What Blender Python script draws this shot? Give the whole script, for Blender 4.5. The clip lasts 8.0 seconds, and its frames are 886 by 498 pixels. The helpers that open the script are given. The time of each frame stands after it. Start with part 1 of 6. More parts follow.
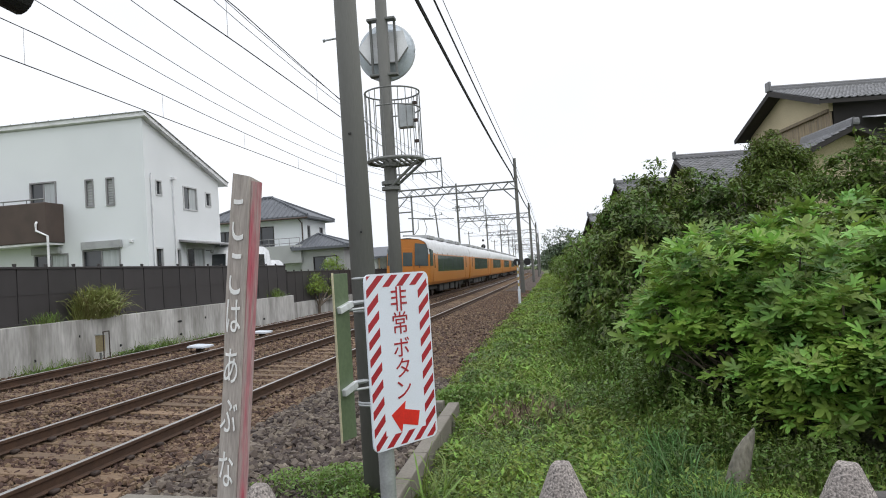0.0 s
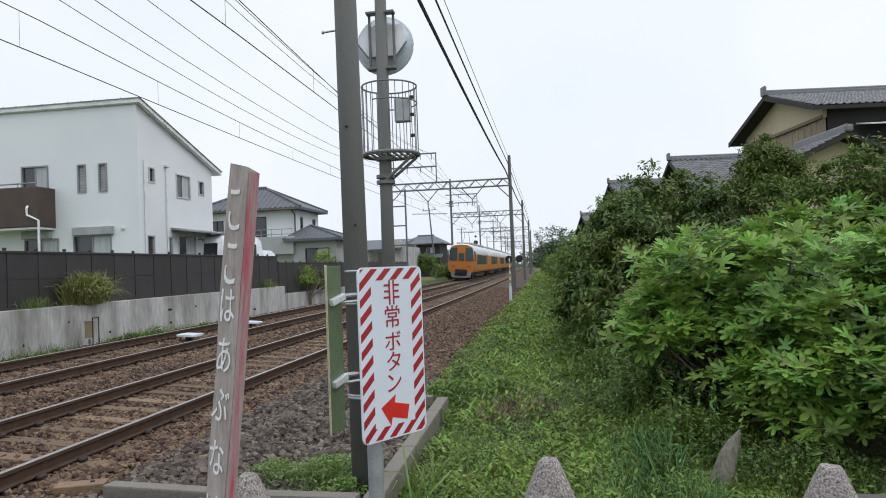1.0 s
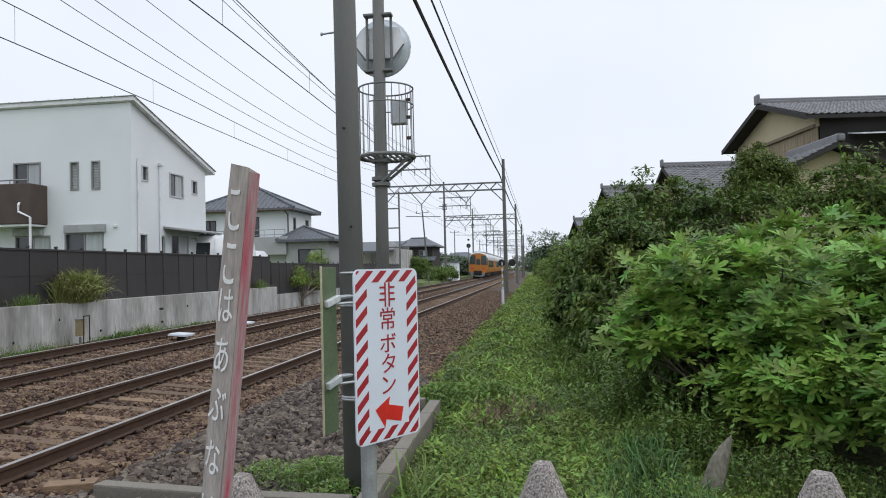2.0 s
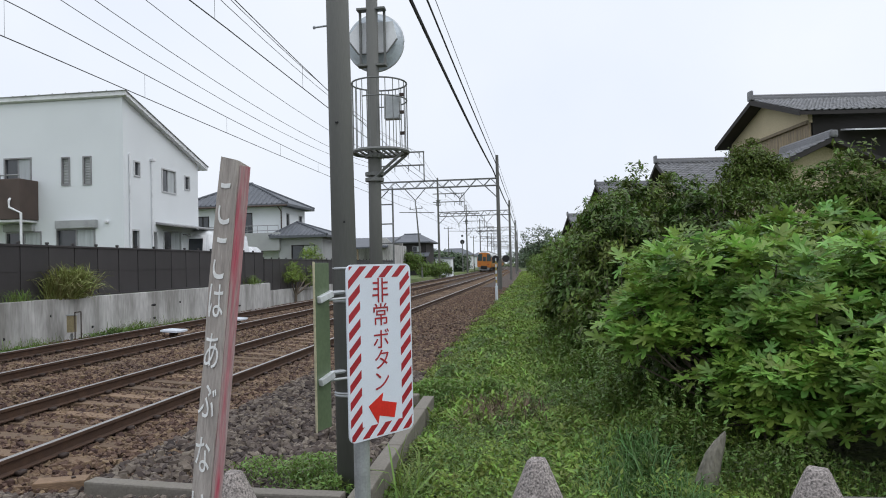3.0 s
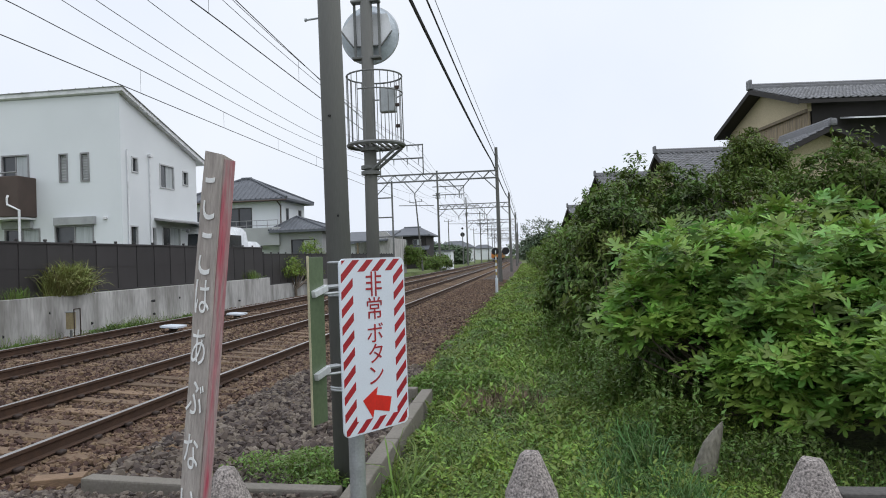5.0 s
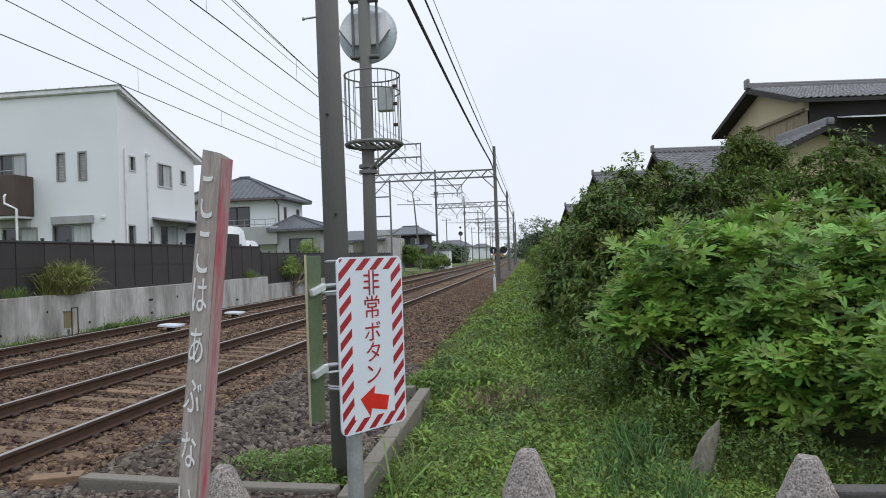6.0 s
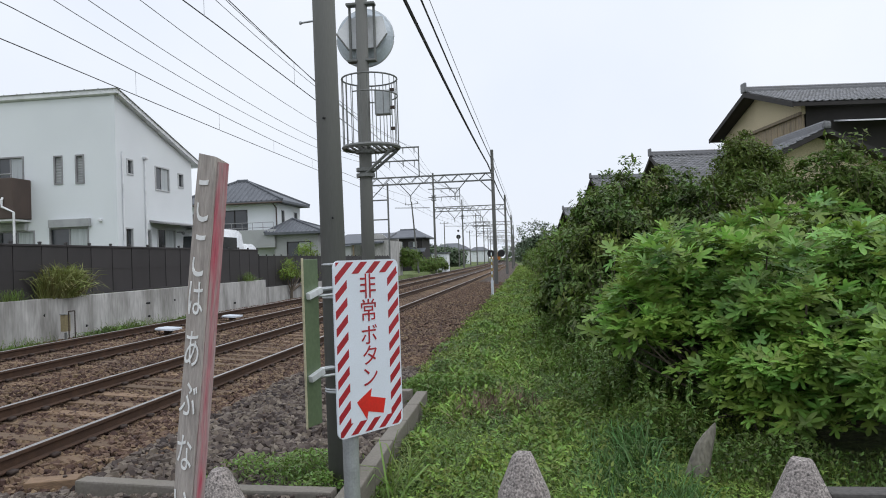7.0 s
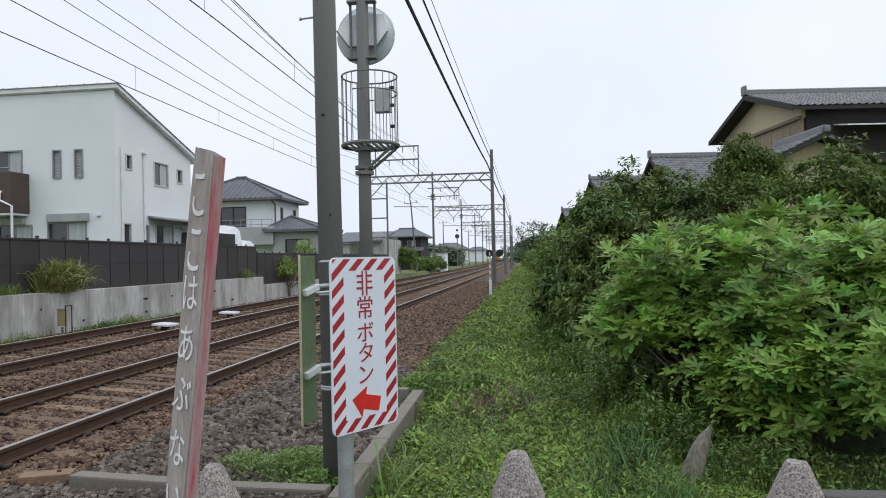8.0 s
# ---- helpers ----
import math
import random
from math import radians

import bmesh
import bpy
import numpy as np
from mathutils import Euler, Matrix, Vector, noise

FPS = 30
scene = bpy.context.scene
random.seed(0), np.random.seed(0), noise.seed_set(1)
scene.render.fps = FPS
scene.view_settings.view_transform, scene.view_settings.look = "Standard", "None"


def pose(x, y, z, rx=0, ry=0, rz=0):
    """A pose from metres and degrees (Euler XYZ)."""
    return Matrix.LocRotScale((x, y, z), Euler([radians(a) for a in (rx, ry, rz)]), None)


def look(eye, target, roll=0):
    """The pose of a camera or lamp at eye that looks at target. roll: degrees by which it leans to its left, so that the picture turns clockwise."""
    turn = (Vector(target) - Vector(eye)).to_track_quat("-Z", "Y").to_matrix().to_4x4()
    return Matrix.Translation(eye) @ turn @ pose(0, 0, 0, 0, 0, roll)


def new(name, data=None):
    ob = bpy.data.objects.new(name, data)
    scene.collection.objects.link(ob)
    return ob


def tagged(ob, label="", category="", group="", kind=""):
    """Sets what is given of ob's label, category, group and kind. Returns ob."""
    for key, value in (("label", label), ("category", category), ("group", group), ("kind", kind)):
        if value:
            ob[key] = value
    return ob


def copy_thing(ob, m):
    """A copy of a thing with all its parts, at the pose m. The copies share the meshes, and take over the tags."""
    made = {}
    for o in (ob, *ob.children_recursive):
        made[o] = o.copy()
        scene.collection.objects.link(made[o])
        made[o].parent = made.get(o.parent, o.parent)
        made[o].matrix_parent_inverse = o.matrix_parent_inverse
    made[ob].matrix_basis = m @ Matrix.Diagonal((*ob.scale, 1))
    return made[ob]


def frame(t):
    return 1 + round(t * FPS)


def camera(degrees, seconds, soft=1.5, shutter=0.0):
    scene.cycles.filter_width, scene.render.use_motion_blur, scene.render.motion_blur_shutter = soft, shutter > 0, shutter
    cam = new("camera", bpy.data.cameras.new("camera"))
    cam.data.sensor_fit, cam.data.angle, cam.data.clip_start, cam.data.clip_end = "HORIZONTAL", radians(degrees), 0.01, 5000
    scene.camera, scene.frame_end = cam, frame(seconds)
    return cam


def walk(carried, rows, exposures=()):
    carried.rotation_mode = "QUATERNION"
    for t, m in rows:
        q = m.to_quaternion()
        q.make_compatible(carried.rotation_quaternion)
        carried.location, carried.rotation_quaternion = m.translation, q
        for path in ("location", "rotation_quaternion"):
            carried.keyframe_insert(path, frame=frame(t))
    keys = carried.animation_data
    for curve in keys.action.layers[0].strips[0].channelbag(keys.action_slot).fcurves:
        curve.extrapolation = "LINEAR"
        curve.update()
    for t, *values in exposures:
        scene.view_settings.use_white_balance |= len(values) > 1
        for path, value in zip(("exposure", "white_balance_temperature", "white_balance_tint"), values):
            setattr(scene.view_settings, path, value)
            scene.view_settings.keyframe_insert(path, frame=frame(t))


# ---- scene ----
cam = camera(64.0, 8.0, soft=1.0)
PATH = [
    (0, (-0.029, -0.001, 1.764), (-0.359, 1.971, 1.827), -3.7),
    (0.5, (-0.003, 0.008, 1.763), (-0.319, 1.982, 1.811), -2.8),
    (1, (-0.037, -0.021, 1.765), (-0.346, 1.954, 1.813), -2.2),
    (1.5, (-0.054, -0.04, 1.767), (-0.353, 1.936, 1.824), -1.7),
    (3, (-0.064, -0.002, 1.761), (-0.335, 1.979, 1.805), -1.4),
    (3.5, (-0.056, 0.035, 1.757), (-0.324, 2.016, 1.788), -2.0),
    (4, (-0.046, 0.044, 1.756), (-0.319, 2.025, 1.776), -2.0),
    (4.5, (-0.023, 0.039, 1.76), (-0.297, 2.02, 1.785), -2.0),
    (6, (-0.014, 0.026, 1.758), (-0.282, 2.008, 1.779), -2.0),
    (6.5, (-0.005, 0.022, 1.754), (-0.269, 2.004, 1.778), -2.0),
    (7, (-0.001, 0.014, 1.758), (-0.263, 1.997, 1.788), -2.0),
    (7.5, (0.002, 0.024, 1.752), (-0.26, 2.006, 1.775), -1.5),
    (8, (0.005, 0.027, 1.75), (-0.253, 2.01, 1.778), -1.3),
]
walk(cam, [(t, look(eye, target, roll)) for t, eye, target, roll in PATH],
     exposures=[(0, 0.22, 6750, 10), (0.5, 0.10, 6560, 10), (1, 0.05, 6500, 10), (1.5, 0.02, 6480, 10), (3, 0.0, 6480, 10), (8, 0.0, 6480, 10)])
SKY, SUN = 1.08, 0.6


# ---------------------------------------------------------------- light
def build_world():
    w = bpy.data.worlds.new("overcast")
    w.use_nodes = True
    nt = w.node_tree
    nt.nodes.clear()
    out = nt.nodes.new("ShaderNodeOutputWorld")
    bg = nt.nodes.new("ShaderNodeBackground")
    sky = nt.nodes.new("ShaderNodeTexSky")
    sky.sky_type, sky.sun_disc = "NISHITA", False
    sky.sun_elevation, sky.sun_rotation = radians(52), radians(75)
    sky.dust_density = 4.0
    scale = nt.nodes.new("ShaderNodeMix")
    scale.data_type, scale.blend_type = "RGBA", "MULTIPLY"
    scale.inputs[0].default_value = 1.0
    nt.links.new(sky.outputs[0], scale.inputs[6])
    scale.inputs[7].default_value = (0.1, 0.1, 0.1, 1)
    tex = nt.nodes.new("ShaderNodeTexCoord")
    cloud = nt.nodes.new("ShaderNodeTexNoise")
    cloud.inputs["Scale"].default_value, cloud.inputs["Detail"].default_value = 2.2, 4
    nt.links.new(tex.outputs["Generated"], cloud.inputs["Vector"])
    ramp = nt.nodes.new("ShaderNodeValToRGB")
    ramp.color_ramp.elements[0].position, ramp.color_ramp.elements[1].position = 0.3, 0.7
    ramp.color_ramp.elements[0].color = (0.80, 0.86, 0.97, 1)
    ramp.color_ramp.elements[1].color = (0.90, 0.94, 1.0, 1)
    nt.links.new(cloud.outputs[0], ramp.inputs[0])
    mix = nt.nodes.new("ShaderNodeMix")
    mix.data_type = "RGBA"
    mix.inputs[0].default_value = 0.92
    nt.links.new(scale.outputs[2], mix.inputs[6])
    nt.links.new(ramp.outputs[0], mix.inputs[7])
    # an overcast sky is brightest overhead
    axes = nt.nodes.new("ShaderNodeSeparateXYZ")
    nt.links.new(tex.outputs["Generated"], axes.inputs[0])
    rise = nt.nodes.new("ShaderNodeMapRange")
    rise.inputs["From Min"].default_value, rise.inputs["From Max"].default_value = 0.40, 1.0
    rise.inputs["To Min"].default_value, rise.inputs["To Max"].default_value = 1.0, 1.95
    nt.links.new(axes.outputs["Z"], rise.inputs["Value"])
    lift = nt.nodes.new("ShaderNodeVectorMath")
    lift.operation = "SCALE"
    nt.links.new(mix.outputs[2], lift.inputs[0])
    nt.links.new(rise.outputs["Result"], lift.inputs["Scale"])
    nt.links.new(lift.outputs[0], bg.inputs[0])
    bg.inputs[1].default_value = SKY
    nt.links.new(bg.outputs[0], out.inputs[0])
    scene.world = w
    sun = bpy.data.lights.new("sun", "SUN")
    sun.energy, sun.angle, sun.color = SUN, radians(40), (1.0, 0.97, 0.93)
    ob = new("sun", sun)
    ob.matrix_world = look((50, -22, 58), (0, 0, 0))


build_world()


# ---------------------------------------------------------------- materials
def mat(name, base, rough=0.7, metal=0.0, var=0.18, scale=3.0, fine=40.0, bump=0.25, other=None, amount=0.5,
        island=0.0, obrand=0.0, trans=0.0, spec=0.5, stretch=(1, 1, 1), dist=0.01):
    m = bpy.data.materials.new(name)
    m.use_nodes = True
    nt = m.node_tree
    n, l = nt.nodes, nt.links
    bsdf = n["Principled BSDF"]
    bsdf.inputs["Roughness"].default_value = rough
    bsdf.inputs["Metallic"].default_value = metal
    bsdf.inputs["Specular IOR Level"].default_value = spec
    tc = n.new("ShaderNodeTexCoord")
    mp = n.new("ShaderNodeMapping")
    mp.inputs["Scale"].default_value = stretch
    l.new(tc.outputs["Object"], mp.inputs[0])

    def nz(sc, detail=5):
        t = n.new("ShaderNodeTexNoise")
        t.inputs["Scale"].default_value, t.inputs["Detail"].default_value = sc, detail
        l.new(mp.outputs[0], t.inputs["Vector"])
        return t

    def math_node(op, a, b):
        t = n.new("ShaderNodeMath")
        t.operation = op
        for i, v in enumerate((a, b)):
            if isinstance(v, (int, float)):
                t.inputs[i].default_value = v
            else:
                l.new(v, t.inputs[i])
        return t.outputs[0]

    big, small = nz(scale), nz(fine, 3)
    col = n.new("ShaderNodeMix")
    col.data_type = "RGBA"
    o = other or tuple(c * 0.55 for c in base)
    col.inputs[6].default_value, col.inputs[7].default_value = (*base, 1), (*o, 1)
    ramp = n.new("ShaderNodeValToRGB")
    ramp.color_ramp.elements[0].position, ramp.color_ramp.elements[1].position = 0.42, 0.72
    l.new(big.outputs[0], ramp.inputs[0])
    l.new(math_node("MULTIPLY", ramp.outputs[0], amount), col.inputs[0])
    hsv = n.new("ShaderNodeHueSaturation")
    l.new(col.outputs[2], hsv.inputs["Color"])
    val = math_node("ADD", math_node("MULTIPLY", small.outputs[0], 4.4 * var), 1 - 2.2 * var)
    if island:
        g = n.new("ShaderNodeNewGeometry")
        val = math_node("MULTIPLY", val, math_node("ADD", math_node("MULTIPLY", g.outputs["Random Per Island"], 2 * island), 1 - island))
        l.new(math_node("ADD", math_node("MULTIPLY", g.outputs["Random Per Island"], 0.05), 0.475), hsv.inputs["Hue"])
    if obrand:
        g = n.new("ShaderNodeObjectInfo")
        val = math_node("MULTIPLY", val, math_node("ADD", math_node("MULTIPLY", g.outputs["Random"], 2 * obrand), 1 - obrand))
    l.new(val, hsv.inputs["Value"])
    l.new(hsv.outputs[0], bsdf.inputs["Base Color"])
    l.new(math_node("ADD", math_node("MULTIPLY", small.outputs[0], 0.2), rough - 0.1), bsdf.inputs["Roughness"])
    if bump:
        b = n.new("ShaderNodeBump")
        b.inputs["Strength"].default_value, b.inputs["Distance"].default_value = bump, dist
        l.new(small.outputs[0], b.inputs["Height"])
        l.new(b.outputs[0], bsdf.inputs["Normal"])
    if trans:
        t = n.new("ShaderNodeBsdfTranslucent")
        l.new(hsv.outputs[0], t.inputs[0])
        s = n.new("ShaderNodeMixShader")
        s.inputs[0].default_value = trans
        l.new(bsdf.outputs[0], s.inputs[1])
        l.new(t.outputs[0], s.inputs[2])
        l.new(s.outputs[0], n["Material Output"].inputs[0])
    return m


M = {
    "earth": mat("earth", (0.13, 0.10, 0.065), 0.95, scale=0.6, fine=14, other=(0.05, 0.07, 0.025), bump=0.6, dist=0.05),
    # bed darker than the stones on it: shade in their gaps is coloured in
    "bed": mat("ballast_bed", (0.058, 0.040, 0.030), 0.95, scale=1.2, fine=26, var=0.45, bump=1.0, dist=0.05, other=(0.075, 0.056, 0.045)),
    "stone": mat("ballast_stone", (0.122, 0.075, 0.050), 0.9, scale=0.5, fine=30, island=0.62, other=(0.084, 0.057, 0.042), amount=0.7),
    "stone_grey": mat("grey_stone", (0.083, 0.064, 0.053), 0.9, scale=2, fine=30, island=0.7, other=(0.16, 0.13, 0.11)),
    "rail": mat("rusty_rail", (0.060, 0.033, 0.021), 0.85, scale=6, fine=70, other=(0.11, 0.058, 0.032)),
    "rail_top": mat("worn_steel", (0.38, 0.37, 0.36), 0.42, 0.9, var=0.1, scale=8, fine=60, bump=0.05),
    "sleeper": mat("weathered_sleeper", (0.165, 0.108, 0.066), 0.9, scale=3, fine=24, obrand=0.35, var=0.35, stretch=(1, 6, 6), other=(0.10, 0.068, 0.045)),
    "iron": mat("dark_iron", (0.045, 0.03, 0.024), 0.8, scale=8),
    "concrete": mat("weathered_concrete", (0.45, 0.445, 0.435), 0.9, var=0.2, scale=1.8, fine=14, other=(0.20, 0.195, 0.18), amount=1.0, stretch=(1, 1, 0.22)),
    "kerb": mat("old_concrete", (0.175, 0.158, 0.135), 0.9, scale=3, fine=40, other=(0.15, 0.14, 0.11), amount=0.8),
    "peg": mat("rough_concrete", (0.28, 0.25, 0.232), 0.95, var=0.75, scale=14, fine=95, bump=1.0, other=(0.16, 0.14, 0.13), amount=0.9),
    "pole": mat("pole_concrete", (0.128, 0.129, 0.120), 0.85, var=0.07, scale=2.5, fine=90, other=(0.085, 0.086, 0.08), amount=0.8, stretch=(1, 1, 0.15)),
    "galv": mat("galvanised_steel", (0.42, 0.44, 0.45), 0.5, 0.6, var=0.12, scale=6, fine=60, bump=0.05),
    "alu": mat("bright_aluminium", (0.80, 0.82, 0.85), 0.35, 0.4, var=0.08, bump=0.05),
    "steel": mat("painted_gantry_steel", (0.17, 0.175, 0.17), 0.7, 0.2, scale=3, fine=30),
    "wire": mat("wire", (0.06, 0.06, 0.062), 0.6, 0.3, bump=0),
    "cable": mat("black_cable", (0.02, 0.02, 0.022), 0.7, bump=0),
    "white_sign": mat("white_sheet", (0.64, 0.69, 0.76), 0.35, var=0.04, scale=2, fine=90, bump=0.03, other=(0.56, 0.60, 0.65), amount=0.5),
    "red": mat("faded_red_paint", (0.34, 0.012, 0.02), 0.45, var=0.15, scale=5, fine=60, bump=0.05),
    "red_arrow": mat("red_paint", (0.60, 0.02, 0.012), 0.45, var=0.1, scale=5, fine=60, bump=0.05),
    "wood": mat("weathered_board", (0.40, 0.36, 0.325), 0.9, var=0.16, scale=6, fine=40, stretch=(3.5, 3.5, 0.5), other=(0.235, 0.205, 0.185), amount=0.8, bump=0.6),
    "red_wood": mat("worn_red_board", (0.34, 0.26, 0.25), 0.9, var=0.18, scale=7, fine=36, stretch=(4, 4, 0.45), other=(0.42, 0.045, 0.085), amount=1.0, bump=0.6),
    "paint_white": mat("brushed_white_paint", (0.80, 0.80, 0.78), 0.7, var=0.12, scale=20, fine=80, bump=0.1),
    "green_plate": mat("dull_green_plate", (0.11, 0.15, 0.085), 0.45, var=0.15, scale=2, fine=30, bump=0.1),
    "cream": mat("cream_edge", (0.46, 0.42, 0.28), 0.6, bump=0.05),
    "mirror_back": mat("grey_mirror_back", (0.47, 0.52, 0.57), 0.5, 0.1, scale=4, var=0.1, bump=0.05),
    "house_white": mat("white_render", (0.70, 0.73, 0.75), 0.85, var=0.05, scale=0.5, fine=60, other=(0.62, 0.65, 0.67), amount=0.5, bump=0.15),
    "trim_white": mat("white_fascia", (0.74, 0.75, 0.77), 0.6, var=0.05, bump=0.05),
    "roof_dark": mat("grey_roof_tile", (0.088, 0.096, 0.11), 0.7, scale=1.5, fine=18, other=(0.125, 0.133, 0.15), amount=0.6),
    "roof_tile": mat("silver_roof_tile", (0.155, 0.158, 0.168), 0.55, scale=1.5, fine=20, obrand=0.15, island=0.2, other=(0.13, 0.13, 0.13), amount=0.8),
    "brown": mat("brown_cladding", (0.075, 0.052, 0.043), 0.7, var=0.1, scale=2, bump=0.1),
    "fence": mat("dark_fence_panel", (0.036, 0.032, 0.033), 0.6, var=0.12, scale=1.5, fine=50, obrand=0.12, bump=0.1, stretch=(1, 1, 0.4)),
    "frame": mat("grey_window_frame", (0.27, 0.27, 0.275), 0.5, 0.3, bump=0.03),
    "shutter": mat("grey_shutter", (0.35, 0.36, 0.365), 0.6, var=0.06, bump=0.05),
    "pane": mat("window_glass", (0.03, 0.035, 0.04), 0.12, var=0.05, bump=0, spec=0.8),
    "curtain": mat("pale_curtain", (0.42, 0.45, 0.46), 0.6, var=0.1, scale=2, fine=6, stretch=(8, 8, 0.3)),
    "cream_wall": mat("cream_plaster", (0.50, 0.43, 0.29), 0.9, scale=0.8, fine=20, other=(0.38, 0.32, 0.22)),
    "old_wood": mat("weathered_planks", (0.24, 0.19, 0.125), 0.9, var=0.3, scale=3, fine=16, stretch=(4, 4, 0.3), obrand=0.2, other=(0.13, 0.11, 0.09), amount=0.8),
    "dark_wood": mat("dark_timber", (0.026, 0.023, 0.022), 0.8, scale=3),
    "grey_wall": mat("grey_render", (0.36, 0.37, 0.37), 0.9, scale=0.6, other=(0.25, 0.25, 0.25), amount=0.6),
    "orange": mat("orange_train_paint", (0.47, 0.165, 0.022), 0.35, var=0.05, scale=0.6, bump=0.02, other=(0.42, 0.145, 0.022)),
    "ivory": mat("white_train_paint", (0.62, 0.63, 0.64), 0.35, var=0.05, bump=0.02),
    "train_glass": mat("train_glass", (0.03, 0.05, 0.05), 0.15, var=0.1, bump=0, spec=0.8),
    "underframe": mat("underframe", (0.045, 0.043, 0.042), 0.85, scale=3),
    "skirt": mat("grey_skirt", (0.28, 0.29, 0.30), 0.6, bump=0.05),
    "fig": mat("fig_leaf", (0.208, 0.338, 0.062), 0.5, scale=2.2, fine=30, var=0.08, island=0.3, obrand=0.2, other=(0.09, 0.175, 0.052), amount=1.0, trans=0.34, bump=0.15, spec=0.4),
    "fig_stalk": mat("fig_stalk", (0.24, 0.31, 0.085), 0.5, var=0.08, bump=0),
    "leaf_light": mat("evergreen_leaf", (0.10, 0.145, 0.026), 0.6, spec=0.3, scale=0.8, fine=14, island=0.5, other=(0.09, 0.12, 0.02), amount=0.8, trans=0.25, bump=0),
    "clover": mat("clover_leaf", (0.145, 0.235, 0.045), 0.55, scale=0.8, fine=10, island=0.4, other=(0.09, 0.14, 0.045), amount=0.9, trans=0.3, bump=0),
    "stone_post": mat("lichen_stone", (0.20, 0.185, 0.15), 0.95, var=0.4, scale=5, fine=40, bump=0.8, other=(0.09, 0.085, 0.07), amount=0.9, stretch=(1, 1, 0.4)),
    "beam": mat("dark_concrete", (0.075, 0.07, 0.065), 0.9, var=0.3, scale=3, fine=50, bump=0.4),
    "leaf_dark": mat("dark_leaf", (0.066, 0.112, 0.022), 0.6, spec=0.35, scale=0.9, fine=14, island=0.65, other=(0.15, 0.18, 0.03), amount=0.8, trans=0.2, bump=0),
    "leaf_mid": mat("hedge_leaf", (0.10, 0.155, 0.028), 0.6, spec=0.3, scale=0.8, fine=14, island=0.5, other=(0.075, 0.11, 0.02), amount=0.8, trans=0.25, bump=0),
    "weed": mat("weed_leaf", (0.195, 0.278, 0.048), 0.6, scale=0.8, fine=10, island=0.5, other=(0.13, 0.14, 0.055), amount=0.9, trans=0.25, bump=0, spec=0.3),
    "mugwort": mat("mugwort_leaf", (0.135, 0.205, 0.062), 0.65, scale=0.9, fine=10, island=0.45, other=(0.17, 0.21, 0.10), amount=0.8, trans=0.2, bump=0, spec=0.3),
    "fresh": mat("fresh_weed_leaf", (0.175, 0.265, 0.048), 0.6, scale=0.9, fine=10, island=0.4, other=(0.11, 0.17, 0.04), amount=0.8, trans=0.2, bump=0, spec=0.3),
    "dry": mat("withered_stems", (0.20, 0.145, 0.10), 0.9, scale=2, fine=12, island=0.45, other=(0.13, 0.085, 0.07), amount=0.8, bump=0),
    "pale_blade": mat("pale_grass_blade", (0.25, 0.29, 0.09), 0.6, scale=2, fine=10, island=0.4, other=(0.19, 0.16, 0.07), amount=0.9, trans=0.25, bump=0, spec=0.3),
    "cool_blade": mat("lush_grass_blade", (0.085, 0.165, 0.045), 0.55, scale=0.8, fine=10, island=0.4, other=(0.075, 0.15, 0.05), amount=0.8, trans=0.25, bump=0, spec=0.3),
    "frame_pale": mat("pale_window_frame", (0.50, 0.51, 0.52), 0.5, var=0.05, bump=0.03),
    "blade": mat("grass_blade", (0.16, 0.25, 0.05), 0.55, scale=0.7, fine=10, island=0.4, other=(0.12, 0.17, 0.04), amount=0.9, trans=0.3, bump=0),
    "turf": mat("turf", (0.09, 0.13, 0.03), 0.95, scale=0.9, fine=16, var=0.4, other=(0.085, 0.085, 0.035), amount=0.9, bump=1.0, dist=0.05),
    "bark": mat("bark", (0.13, 0.105, 0.08), 0.9, scale=8, fine=40, bump=0.5, stretch=(1, 1, 0.3)),
    "asphalt": mat("asphalt", (0.055, 0.055, 0.056), 0.9, scale=1.5, fine=90, var=0.3, bump=0.4),
    "far_wood": mat("far_wood", (0.075, 0.11, 0.055), 0.8, scale=0.3, fine=3, island=0.35, other=(0.07, 0.10, 0.055), amount=0.8, bump=0),
    "yellow": mat("yellow_paint", (0.36, 0.28, 0.08), 0.6, bump=0.05),
    "box_beige": mat("faded_beige_paint", (0.27, 0.225, 0.125), 0.6, scale=5, bump=0.05),
    "black": mat("matt_black", (0.012, 0.012, 0.013), 0.7, bump=0.05),
    "van_white": mat("white_car_paint", (0.72, 0.74, 0.76), 0.25, var=0.03, bump=0),
}


# ---------------------------------------------------------------- mesh helpers
def thing(name, label, category, at=(0, 0, 0), rz=0.0, group="", kind="", tilt=(0, 0)):
    ob = new(name)
    ob.empty_display_size = 0.1
    ob.matrix_basis = pose(*at, tilt[0], tilt[1], rz)
    return tagged(ob, label, category, group, kind)


def mesh_of(name, bm, material, smooth=False):
    me = bpy.data.meshes.new(name)
    bm.normal_update()
    bm.to_mesh(me)
    bm.free()
    me.materials.append(material)
    if smooth:
        me.polygons.foreach_set("use_smooth", [True] * len(me.polygons))
    return me


def part(name, bm, material, parent, label="", smooth=False):
    ob = new(name, mesh_of(name, bm, material, smooth))
    ob.parent = parent
    return tagged(ob, label)


def piece(name, me, parent, m):
    """An object of its own on shared mesh data."""
    ob = new(name, me)
    ob.parent = parent
    ob.matrix_basis = m
    return ob


def setting(name, bm, material, label, category, kind="structure", smooth=False):
    return tagged(new(name, mesh_of(name, bm, material, smooth)), label, category, kind=kind)


def B():
    return bmesh.new()


